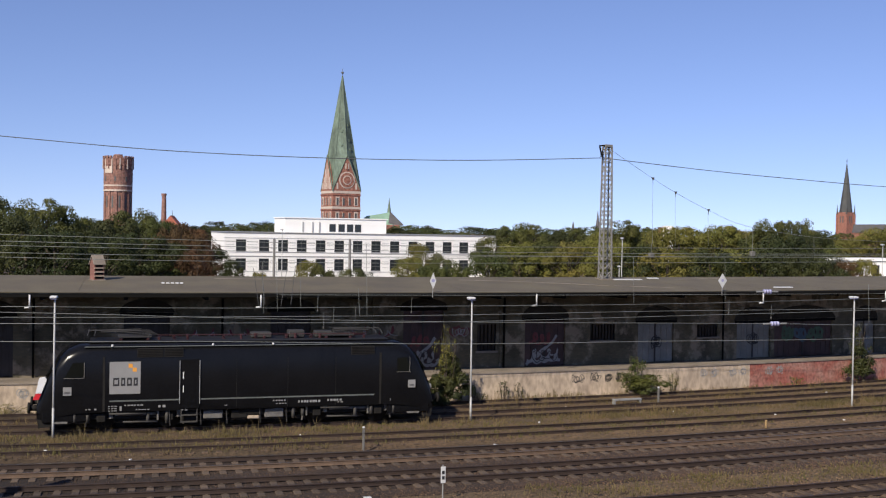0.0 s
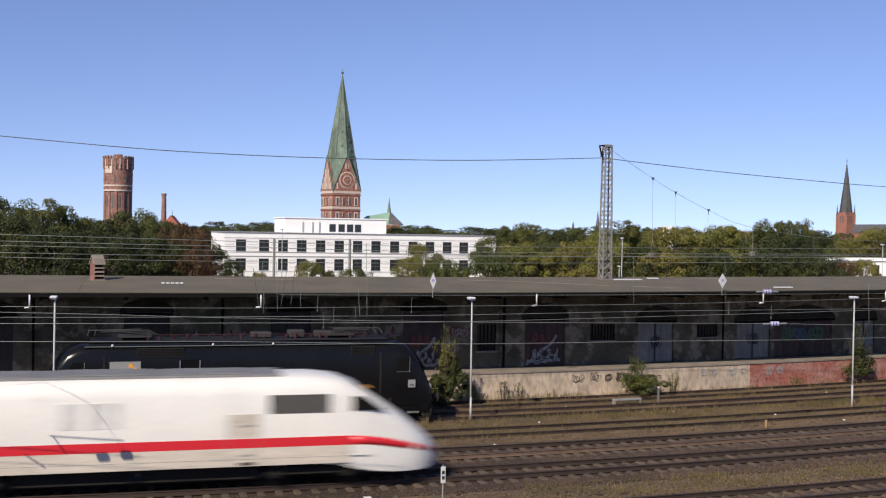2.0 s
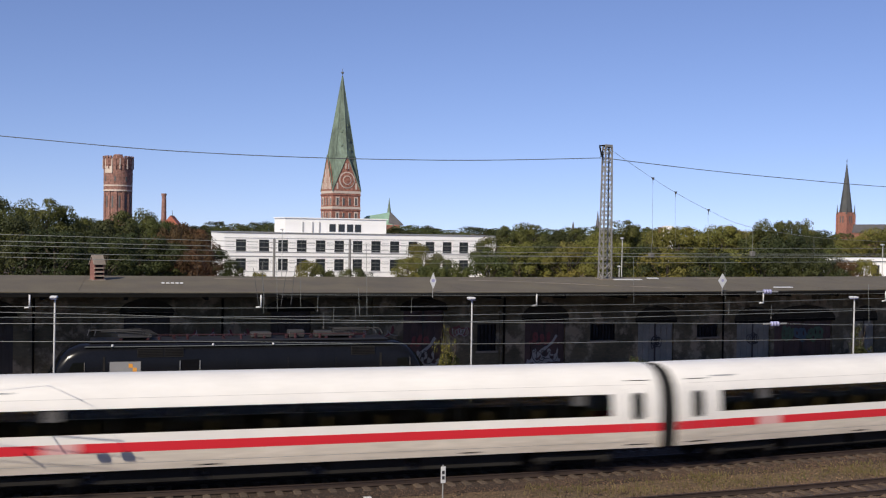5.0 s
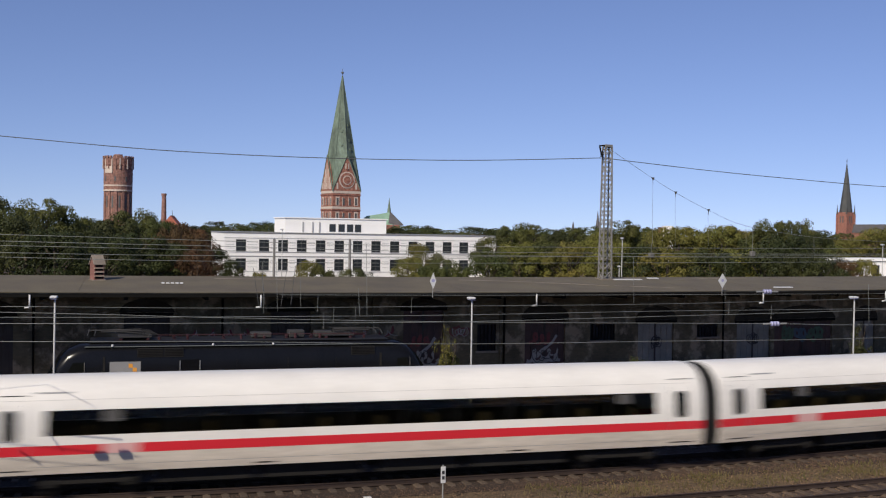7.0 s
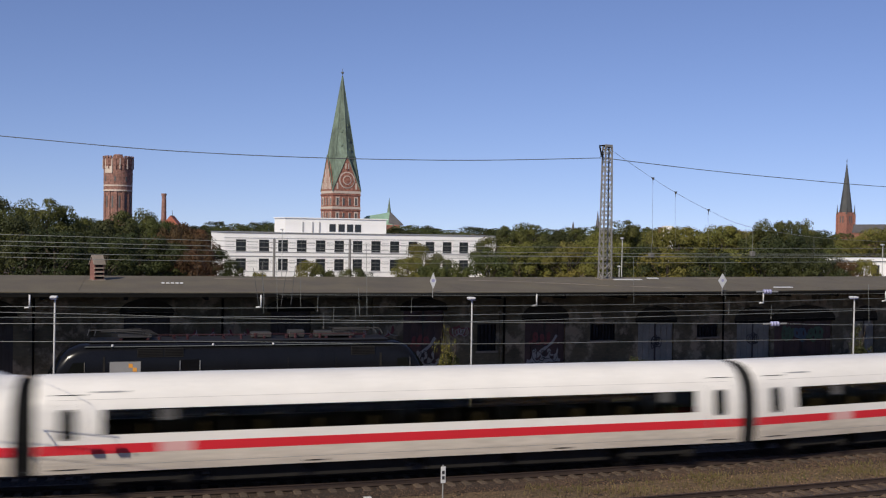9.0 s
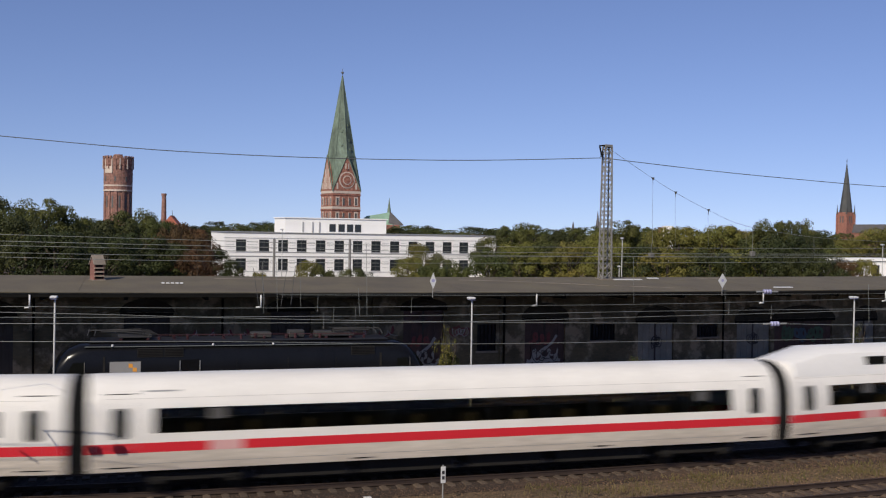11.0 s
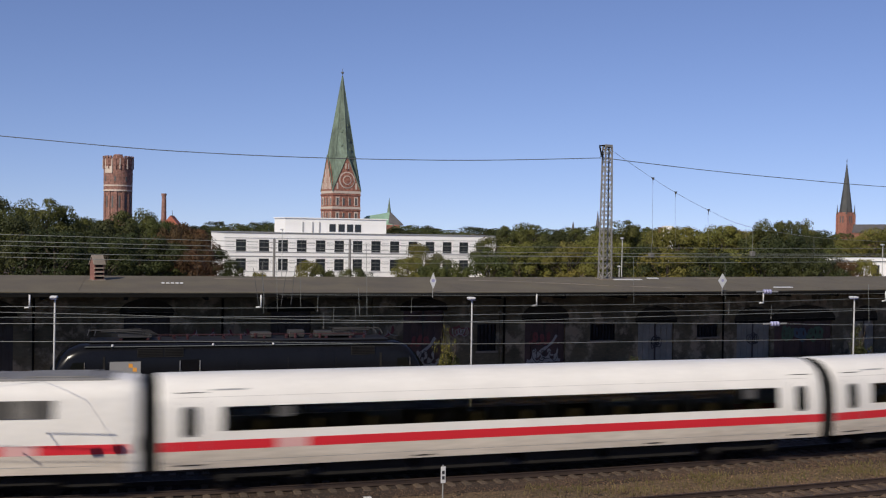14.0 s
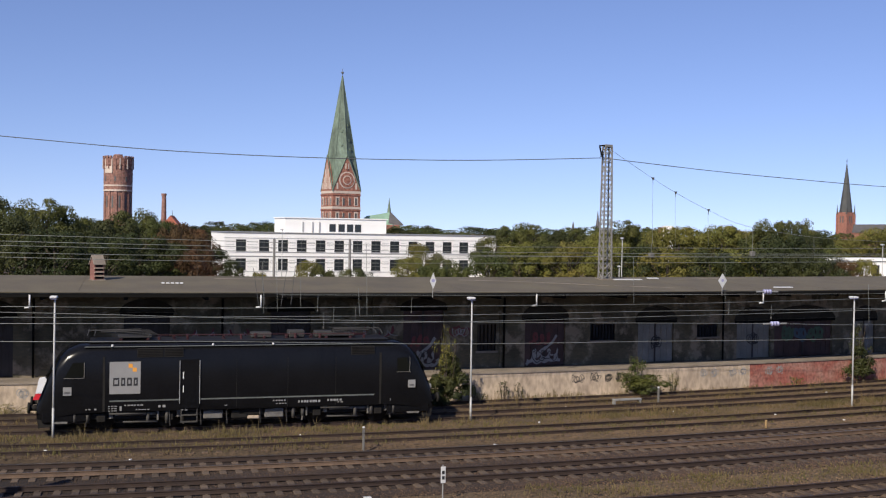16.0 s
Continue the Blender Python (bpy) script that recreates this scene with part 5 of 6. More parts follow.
NOSE = [(5.6, 1.505, 3.86, 0.86, 0.62), (6.5, 1.49, 3.77, 0.8, 0.65), (7.2, 1.46, 3.50, 0.62, 0.7), (7.9, 1.41, 3.08, 0.50, 0.75), (8.6, 1.32, 2.60, 0.44, 0.75), (9.2, 1.18, 2.12, 0.42, 0.65), (9.7, 0.96, 1.70, 0.45, 0.5), (10.0, 0.70, 1.38, 0.52, 0.36), (10.18, 0.40, 1.12, 0.66, 0.2)]


def power_car(label):
    root = thing("power_car", Matrix.Identity(4), label, "train power car", "power cars of the passing train")
    st = [(-10.08, 1.42, 3.66, 0.86, 0.62), (-9.95, 1.49, 3.8, 0.86, 0.62), (-9.4, 1.505, 3.86, 0.86, 0.62), (0, 1.505, 3.86, 0.86, 0.62)] + NOSE
    body = split_smooth(part("body", hull(st), M_TRAINWHITE, root, "white streamlined power car body", True), 40)
    def panel(x0, x1, z0, z1, d=0.0, t=0.1, sgn=-1):
        y0, y1 = sorted((sgn * (1.512 + d), sgn * (1.512 - t)))
        return B(x0, x1, y0, y1, z0, z1)
    for g in (-1, 1):
        part("skirt_panel", panel(-9.7, 6.9, 0.866, 1.478, 0.001, 0.12, g), M_TRAINLOW, body, "grimy off-white lower panel")
        part("stripe", panel(-9.7, -6.9, 1.482, 1.795, 0.003, 0.1, g), M_RED, body, "red stripe")
        part("stripe_lettering", panel(-6.9, -5.8, 1.482, 1.795, 0.003, 0.1, g), M_PINK, body, "pale letters on the stripe")
        part("stripe", panel(-5.8, 6.9, 1.482, 1.795, 0.003, 0.1, g), M_RED, body, "red stripe")
        w = part("louvre_window", panel(-7.4, -5.2, 2.66, 3.24, 0.003, 0.22, g), M_WINDOWGREY, body, "grey three-part louvre")
        part("louvre_centre", panel(-6.76, -6.1, 2.67, 3.23, 0.008, 0.1, g), M_GREYBOX, w)
        for a in (-6.78, -6.1):
            part("louvre_post", panel(a, a + 0.05, 2.66, 3.24, 0.012, 0.1, g), M_UNDER, w)
        part("cab_side_window", panel(4.1, 6.15, 2.62, 3.24, 0.003, 0.22, g), M_WINDOWGREY, body, "grey cab door window")
        y0, y1 = sorted((g * 1.49, g * 1.2))
        part("front_side_window", prism(bmesh.new(), [(6.95, 2.66), (6.95, 3.15), (7.4, 3.1), (8.05, 2.66)], y0, y1), M_WINDOW, body, "dark triangular cab window")
        cd = part("cab_door", panel(2.75, 3.75, 1.83, 2.62, 0.005, 0.1, g), M_TRAINLOW, body, "white cab door")
        for x in (2.735, 3.75):
            part("door_joint", panel(x, x + 0.015, 0.9, 2.5, 0.007, 0.1, g), M_GREYMARK, cd)
        part("door_grip", panel(3.15, 3.55, 1.2, 1.27, 0.014, 0.1, g), M_GREYMARK, cd)
        part("door_grip", panel(3.1, 3.6, 2.2, 2.25, 0.014, 0.1, g), M_GREYMARK, cd)
        part("step_recess", panel(3.1, 3.6, 0.9, 1.0, 0.014, 0.1, g), M_UNDER, cd)
        for x0, x1, z0, z1 in ((-0.97, -0.75, 2.25, 3.1), (-1.75, -1.2, 2.25, 3.1), (-2.6, -2.05, 2.25, 3.1)):
            part("faded_mark", panel(x0, x1, z0, z1, 0.002, 0.1, g), M_FADED, body, "faded pale grey plain mark")
        part("skirt_seam", panel(-9.0, 7.5, 1.10, 1.112, 0.006, 0.1, g), M_GREYMARK, body)
    # the stripe runs down round the nose
    for sgn in (-1, 1):
        bm = bmesh.new()
        rings = []
        for x, z0, z1 in ((6.9, 1.482, 1.795), (7.5, 1.46, 1.75), (8.2, 1.36, 1.64), (8.8, 1.25, 1.50), (9.4, 1.13, 1.34), (9.8, 1.04, 1.20), (10.02, 0.98, 1.10)):
            w = float(np.interp(x, [n[0] for n in NOSE], [n[1] for n in NOSE]))
            def yy(z):
                top = float(np.interp(x, [n[0] for n in NOSE], [n[2] for n in NOSE]))
                rr = float(np.interp(x, [n[0] for n in NOSE], [n[4] for n in NOSE]))
                sh = top - rr
                return w if z < sh else w * (1 - 0.42 * min(1, (z - sh) / max(rr, 0.05)) ** 2)
            rings.append([(x, sgn * (yy(z0) + 0.012), z0), (x, sgn * (yy(z1) + 0.012), z1), (x, sgn * (yy(z1) - 0.06), z1), (x, sgn * (yy(z0) - 0.06), z0)])
        part("stripe", loft(bm, rings), M_RED, body, "red stripe curving down round the nose", True)
    bm = bmesh.new()
    loft(bm, [[(7.15, -0.86, 3.54), (7.15, 0.86, 3.54), (7.15, 0.8, 3.3), (7.15, -0.8, 3.3)], [(7.7, -0.96, 3.26), (7.7, 0.96, 3.26), (7.7, 0.9, 3.0), (7.7, -0.9, 3.0)], [(8.62, -0.86, 2.63), (8.62, 0.86, 2.63), (8.62, 0.8, 2.4), (8.62, -0.8, 2.4)]])
    part("windscreen", bm, M_WINDOW, body, "dark raked windscreen")
    part("marker_light", B(7.5, 7.72, -0.5, 0.2, 3.20, 3.31, 0.02), M_ORANGE, body, "orange marker strip in the windscreen")
    for y in (-0.72, 0.72):
        part("headlight", B(9.5, 9.86, y - 0.16, y + 0.16, 0.95, 1.1, 0.04), M_GALV, body)
    part("roof_equipment", B(-9.2, 4.6, -1.0, 1.0, 3.76, 3.885, 0.05), M_GREYROOF, root, "grey roof equipment deck")
    for a, b, z in ((-8.6, -6.5, 3.94), (-5.8, -3.6, 3.92), (-2.8, 0.2, 3.93), (0.9, 3.4, 3.92)):
        part("roof_box", B(a, b, -0.8, 0.8, 3.87, z, 0.02), M_GREYROOF, root)
    part("gangway", bellows(-10.28, -10.02), M_GANGWAY, root, "black rubber gangway bellows")
    bogie(root, -5.9)
    bogie(root, 5.6)
    for a, b in ((-9.4, -7.7), (-4.0, -0.4), (0.0, 3.7)):
        part("underfloor_box", B(a, b, -1.1, 1.1, 0.32, 0.9, 0.04), M_UNDER, root)
    return root


lead = power_car("white streamlined leading power car of a high-speed train")
tail = copy_thing(lead, Matrix.Identity(4))
for y in (-0.72, 0.72):
    part("tail_light", B(9.62, 9.90, y - 0.15, y + 0.15, 1.12, 1.22, 0.03), M_RED, tail, "red tail light")
tagged(tail, "white streamlined trailing power car of a high-speed train")
first = coach()
coaches = [first]
for k in range(1, 12):
    if k == 7:
        c = coach(True)
        tagged(c, "white restaurant coach with a raised windowed roof")
    else:
        c = copy_thing(first, Matrix.Identity(4))
    coaches.append(c)


def train_s(t):
    """Where the joint behind the leading power car stands at t seconds, with a slight surge."""
    u = t - 2.3
    return -12.79 + 27.4403 * u - 0.0149 * u * u + 0.21 * math.cos(2 * math.pi * t)


def motions():
    times = [i * 0.1 for i in range(161)]
    def on_two_bogies(s, half, flip=1):
        a, b = along(s - half), along(s + half)
        p = (a + b) / 2
        yaw = math.degrees(math.atan2(b.y - a.y, b.x - a.x))
        return pose(p.x, p.y, p.z, 0, 0, yaw + (180 if flip < 0 else 0))
    walk(lead, [(t, on_two_bogies(train_s(t) + 10.28, 5.75)) for t in times])
    for k, c in enumerate(coaches):
        walk(c, [(t, on_two_bogies(train_s(t) - 26.4 * k - 13.2, 9.5)) for t in times])
    walk(tail, [(t, on_two_bogies(train_s(t) - 26.4 * 12 - 10.28, 5.75, -1)) for t in times])

# ---- town behind ----
def white_building():
    p0, p1 = Vector((-32.6, 165, 0)), Vector((8.57, 179, 0))
    d = p1 - p0
    L, ang = d.length, math.degrees(math.atan2(d.y, d.x))
    root = thing("white_building", pose(p0.x, p0.y, -0.3, 0, 0, ang), "long white rendered modern building with dark square windows", "building")
    H = 8.35
    wins = []
    xs = []
    # window middles across the front, as the eye meets them
    for px in (426.5, 467.5, 501, 534, 567.5, 600.5, 633, 665.5, 698.5, 731, 761, 791.5, 821, 850.5):
        k = (px - 784) / 1958.6
        xs.append((k * p0.y - p0.x) / (d.x - k * d.y) * L)
    floors = [(-0.1 + 0.3, 1.6), (2.75, 4.5), (5.62, 7.35)]
    bm = bmesh.new()
    edges = [0.0]
    hw = 0.76
    for x in xs:
        edges += [x - hw, x + hw]
    edges.append(L)
    for i in range(len(edges) - 1):
        a, b = edges[i], edges[i + 1]
        if i % 2 == 0:
            box(bm, a, b, 0, 0.35, 0, H)
        else:
            z = 0.0
            for z0, z1 in floors:
                box(bm, a, b, 0, 0.35, z, z0)
                z = z1
            box(bm, a, b, 0, 0.35, z, H)
    part("wall", bm, M_WHITE, root, "white rendered front wall")
    part("side_wall", B(0, 0.35, 0.35, 16, 0, H), M_WHITE, root)
    part("side_wall", B(L - 0.35, L, 0.35, 16, 0, H), M_WHITE, root)
    part("rear_wall", B(0.35, L - 0.35, 15.65, 16, 0, H), M_WHITE, root)
    part("roof", B(-0.12, L + 0.12, -0.12, 16.12, H, H + 0.14), M_GALV, root, "grey metal roof edge")
    for z in (4.75, 5.42, 7.55, 2.5):
        part("ledge", B(-0.03, L + 0.03, -0.05, 0.0, z, z + 0.07), M_WHITEBAND, root)
    for z in (6.0, 6.55, 3.2, 3.75, 7.0, 4.2):
        e = [0.2] + [v for x in xs for v in (x - 1.0, x + 1.0)] + [L - 0.2]
        for i in range(0, len(e), 2):
            if e[i + 1] - e[i] > 0.25:
                part("groove", B(e[i], e[i + 1], -0.012, 0.0, z, z + 0.05), M_WHITEBAND, root)
    for x in xs:
        for z0, z1 in floors:
            w = part("window", B(x - hw, x + hw, 0.12, 0.17, z0, z1), M_FRAME, root, "dark square window")
            for a, b in ((x - hw + 0.06, x - 0.03), (x + 0.03, x + hw - 0.06)):
                part("pane", B(a, b, 0.10, 0.118, z0 + 0.06, z0 + 0.6), M_PANE, w)
                part("pane", B(a, b, 0.10, 0.118, z0 + 0.68, z1 - 0.06), M_PANE, w)
            part("sill", B(x - hw - 0.04, x + hw + 0.04, -0.06, 0.12, z0 - 0.07, z0), M_WHITEBAND, w)
    # penthouse
    def at(px):
        k = (px - 784) / 1958.6
        return (k * (p0.y + 2.5) - p0.x) / (d.x - k * d.y) * L
    a, b = at(514), at(692)
    ph = part("penthouse", B(a, b, 2.5, 12, H + 0.14, H + 2.35), M_WHITE, root, "white set-back top storey")
    part("penthouse_roof", B(a - 0.15, b + 0.15, 2.35, 12.1, H + 2.35, H + 2.5), M_WHITE, ph)
    for px in (597, 613, 628, 642):
        x = at(px)
        w = part("window", B(x - 0.5, x + 0.5, 2.44, 2.495, H + 0.35, H + 1.55), M_FRAME, root)
        part("pane", B(x - 0.42, x + 0.42, 2.41, 2.435, H + 0.42, H + 1.48), M_PANE, w)
    for px in (545, 562, 574):
        x = at(px)
        part("pilaster", B(x - 0.1, x + 0.1, 2.4, 2.495, H + 0.2, H + 1.8), M_WHITEBAND, root)


white_building()

low = thing("low_white_house", pose(45.0, 130, -0.3, 0, 0, 4), "low white house with a dark window among trees", "building")
part("wall", B(0, 16, 0, 8, 0, 6.5), M_WHITE, low)
part("roof", B(-0.2, 16.2, -0.2, 8.2, 6.5, 6.72), M_WHITE, low)
for x in (0.8, 2.6, 5.6):
    w = part("window", B(x, x + 0.9, -0.03, 0.0, 4.5, 6.0), M_FRAME, low)
    part("pane", B(x + 0.08, x + 0.82, -0.05, -0.031, 4.58, 5.92), M_PANE, w)


def church_tower():
    root = thing("church_tower", pose(-67.3, 722, 0, 0, 0, 28.5), "tall red brick church tower with a green copper spire", "church")
    w = 9.7
    body = part("tower", B(-w, w, -w, w, 0, 33), M_CHURCHBRICK, root, "red brick tower shaft")
    for z, h in ((31.6, 1.6), (21.6, 1.5), (13, 0.8)):
        part("band", B(-w - 0.15, w + 0.15, -w - 0.15, w + 0.15, z, z + h), M_CHURCHPALE, body, "pale plaster band")
    for z in (30.4, 20.6):
        part("cornice", B(-w - 0.35, w + 0.35, -w - 0.35, w + 0.35, z, z + 0.7), M_CHURCHBRICK, body)
    def on_face(face, a0, a1, z0, z1, d, t=0.3):
        if face == 0:
            return B(a0, a1, -w - d, -w - d + t, z0, z1)
        return B(-w - d, -w - d + t, a0, a1, z0, z1)
    for face in (0, 1):
        for z0, h in ((23.8, 5.6), (14.8, 5.0)):
            for i in range(4):
                a = -7.6 + i * 4.3
                part("niche", on_face(face, a, a + 2.6, z0, z0 + h, 0.05), M_CHURCHPALE if (i in (0, 3)) else M_CHURCHBRICK, body)
                o = part("belfry_opening", on_face(face, a + 0.6, a + 2.0, z0 + 0.3, z0 + h - 0.8, 0.12), M_FRAME, body, "dark pointed belfry opening")
                part("jamb", on_face(face, a + 0.25, a + 0.55, z0, z0 + h, 0.2), M_CHURCHPALE, o)
    # gables, one to each face, in front of the spire's foot
    for k in range(4):
        m = pose(0, 0, 0, 0, 0, 90 * k)
        bm = prism(bmesh.new(), [(-w, 33.2), (w, 33.2), (0, 56)], -w - 0.1, -w + 1.2)
        bmesh.ops.transform(bm, matrix=m, verts=bm.verts)
        g = part("gable", bm, M_CHURCHBRICK, root, "red brick gable with pale niches")
        bm = bmesh.new()
        for s in (-1, 1):
            rod(bm, (s * (w + 0.3), -w - 0.1, 33.0), (0, -w - 0.1, 56.5), 0.35, n=6)
        bmesh.ops.transform(bm, matrix=m, verts=bm.verts)
        part("verge", bm, M_COPPER, g)
        if k in (0, 3):
            for x, h in ((-6.6, 4), (-4.4, 8), (-2.2, 13), (0, 17), (2.2, 13), (4.4, 8), (6.6, 4)):
                if k == 0 and abs(x) < 5:
                    continue
                bm = B(x - 0.55, x + 0.55, -w - 0.25, -w - 0.1, 34.3, 34.3 + h)
                bmesh.ops.transform(bm, matrix=m, verts=bm.verts)
                part("niche", bm, M_CHURCHPALE, g)
        if k == 0:
            for r, mat, d in ((5.4, M_CHURCHPALE, 0.3), (4.7, M_CHURCHBRICK, 0.45), (3.0, M_CHURCHPALE, 0.6), (2.4, M_CHURCHBRICK, 0.75)):
                part("rosette", rod(bmesh.new(), (0, -w, 40.2), (0, -w - d, 40.2), r, n=28), mat, g)
            part("niche", B(-1.4, 1.4, -w - 0.3, -w - 0.1, 47.5, 51.0), M_CHURCHPALE, g)
            part("niche", B(-0.5, 0.5, -w - 0.5, -w - 0.31, 47.0, 51.6), M_CHURCHBRICK, g)
    # eight-sided spire
    bm = bmesh.new()
    base = [Vector((w * 0.99 * x, w * 0.99 * y, 33.2)) for x, y in ((-1, -1), (0, -1), (1, -1), (1, 0), (1, 1), (0, 1), (-1, 1), (-1, 0))]
    mid = [Vector((math.cos(radians(a)) * 9.5, math.sin(radians(a)) * 9.5, 56)) for a in (225, 270, 315, 0, 45, 90, 135, 180)]
    base = [b if i % 2 == 0 else b * 0.94 + Vector((0, 0, 2.0)) for i, b in enumerate(base)]
    top = [Vector((math.cos(radians(a)) * 0.3, math.sin(radians(a)) * 0.3, 108)) for a in (225, 270, 315, 0, 45, 90, 135, 180)]
    loft(bm, [base, mid, top])
    spire = part("spire", bm, M_COPPER, root, "green copper spire")
    for a in (225, 270, 315, 0, 180):
        bm = bmesh.new()
        rod(bm, (math.cos(radians(a)) * 9.55, math.sin(radians(a)) * 9.55, 56), (math.cos(radians(a)) * 0.35, math.sin(radians(a)) * 0.35, 108), 0.28, 0.12, 5)
        part("rib", bm, M_COPPER, spire)
    for a, z in ((248, 63), (248, 72), (292, 66), (292, 60), (248, 80), (292, 76)):
        r = 8.9 * (108 - z) / 52
        bm = bmesh.new()
        box(bm, r - 0.6, r + 0.5, -0.6, 0.6, z - 0.9, z + 0.9)
        bmesh.ops.transform(bm, matrix=pose(0, 0, 0, 0, 0, a), verts=bm.verts)
        part("dormer", bm, M_COPPER, spire)
    part("finial", rod(bmesh.new(), (0, 0, 107.5), (0, 0, 113), 0.22, 0.1), M_FRAME, spire, "dark finial")
    bm = bmesh.new()
    bmesh.ops.create_uvsphere(bm, u_segments=10, v_segments=8, radius=0.85, matrix=pose(0, 0, 110.3))
    part("ball", bm, M_FRAME, spire)
    nave = thing("church_nave", pose(-45, 735, 0, 0, 0, 0), "church nave under a bright green copper roof", "church")
    part("walls", B(-9, 16, -8, 8, 0, 12), M_CHURCHBRICK, nave)
    part("roof", prism(bmesh.new(), [(-12, 11.5), (17, 11.5), (9.5, 20.2), (-6, 17.4)], -7, 7), M_COPPERBRIGHT, nave, "bright green copper roof")
    part("grey_roof", prism(bmesh.new(), [(8.8, 13), (9.6, 20.6), (18.5, 12), (17, 11.5)], -7.5, 7.5), M_SLATE, nave)
    part("ridge_turret", rod(bmesh.new(), (8.8, 0, 19), (8.8, 0, 23), 1.4, 1.0), M_COPPER, nave)
    part("turret_spire", rod(bmesh.new(), (8.8, 0, 23), (8.8, 0, 30), 0.9, 0.08), M_COPPER, nave)


church_tower()


def water_tower():
    root = thing("water_tower", pose(-211.9, 720, 0), "round red brick water tower with a crenellated top", "water tower")
    def ring(r0, z0, r1, z1, name, mat, label="", parent=None, n=40):
        return part(name, rod(bmesh.new(), (0, 0, z0), (0, 0, z1), r0, r1, n), mat, parent or root, label, False)
    shaft = ring(8.2, 0, 8.4, 30.5, "shaft", M_TOWERBRICK, "brown-red brick shaft with tall niches")
    tank = ring(9.0, 30.5, 9.2, 47.5, "tank_storey", M_TOWERBRICK, "brick tank storey")
    for z, h, r in ((30.6, 1.0, 9.12), (33.8, 0.9, 9.15)):
        ring(r, z, r, z + h, "pale_band", M_CHURCHPALE, "pale plaster band", tank)
    ring(9.55, 47.5, 9.6, 51.5, "parapet", M_TOWERBRICK, "", tank)
    for i in range(24):
        a = radians(i * 15)
        c, s = math.cos(a), math.sin(a)
        bm = bmesh.new()
        box(bm, 8.9, 9.75, -0.8, 0.8, 51.5, 53.3)
        bmesh.ops.transform(bm, matrix=pose(0, 0, 0, 0, 0, i * 15), verts=bm.verts)
        part("merlon", bm, M_TOWERBRICK, tank)
        bm = bmesh.new()
        box(bm, 9.1, 9.85, -0.28, 0.28, 45.0, 51.6)
        bmesh.ops.transform(bm, matrix=pose(0, 0, 0, 0, 0, i * 15 + 7.5), verts=bm.verts)
        part("pilaster", bm, M_CHURCHPALE if i % 2 else M_TOWERBRICK, tank)
        if i % 2 == 0:
            bm = bmesh.new()
            box(bm, 8.2, 8.95, -0.75, 0.75, 0, 30.4)
            bmesh.ops.transform(bm, matrix=pose(0, 0, 0, 0, 0, i * 15 + 7.5), verts=bm.verts)
            part("buttress", bm, M_TOWERBRICK, shaft)
            bm = bmesh.new()
            box(bm, 8.3, 8.5, -0.55, 0.55, 20.0, 27.5)
            bmesh.ops.transform(bm, matrix=pose(0, 0, 0, 0, 0, i * 15 - 7.5), verts=bm.verts)
            part("niche", bm, M_FRAME, shaft)
        if i % 3 == 0:
            bm = bmesh.new()
            box(bm, 9.0, 9.25, -0.5, 0.5, 37, 40)
            bmesh.ops.transform(bm, matrix=pose(0, 0, 0, 0, 0, i * 15 + 4), verts=bm.verts)
            part("window", bm, M_FRAME, tank)
    bm = bmesh.new()
    box(bm, 9.1, 9.24, -3.0, 3.0, 42.2, 46.5)
    bmesh.ops.transform(bm, matrix=pose(0, 0, 0, 0, 0, 246), verts=bm.verts)
    part("pale_panel", bm, M_CHURCHPALE, tank)
    ring(3.0, 51, 2.6, 54.6, "stair_turret", M_TOWERBRICK, "", tank, 16)


water_tower()
ch = thing("factory_chimney", pose(-151.6, 600, 0), "slender dark red brick factory chimney", "chimney")
part("shaft", rod(bmesh.new(), (0, 0, 0), (0, 0, 25.2), 1.7, 1.15, 14), M_TOWERBRICK, ch)
part("crown", rod(bmesh.new(), (0, 0, 25.0), (0, 0, 26.3), 1.4, 1.45, 14), M_TOWERBRICK, ch)
rf = thing("red_roofed_house", pose(-147.5, 602, 0), "house with a steep red tiled roof", "house")
part("walls", B(-4, 4, -4, 4, 0, 9.5), M_CHURCHBRICK, rf)
part("roof", prism(bmesh.new(), [(-4.4, 9.3), (4.4, 9.3), (0, 14.5)], -4.2, 4.2), M_REDTILE, rf)
part("finial", rod(bmesh.new(), (0, 0, 14.3), (0, 0, 17.5), 0.2, 0.06), M_FRAME, rf)


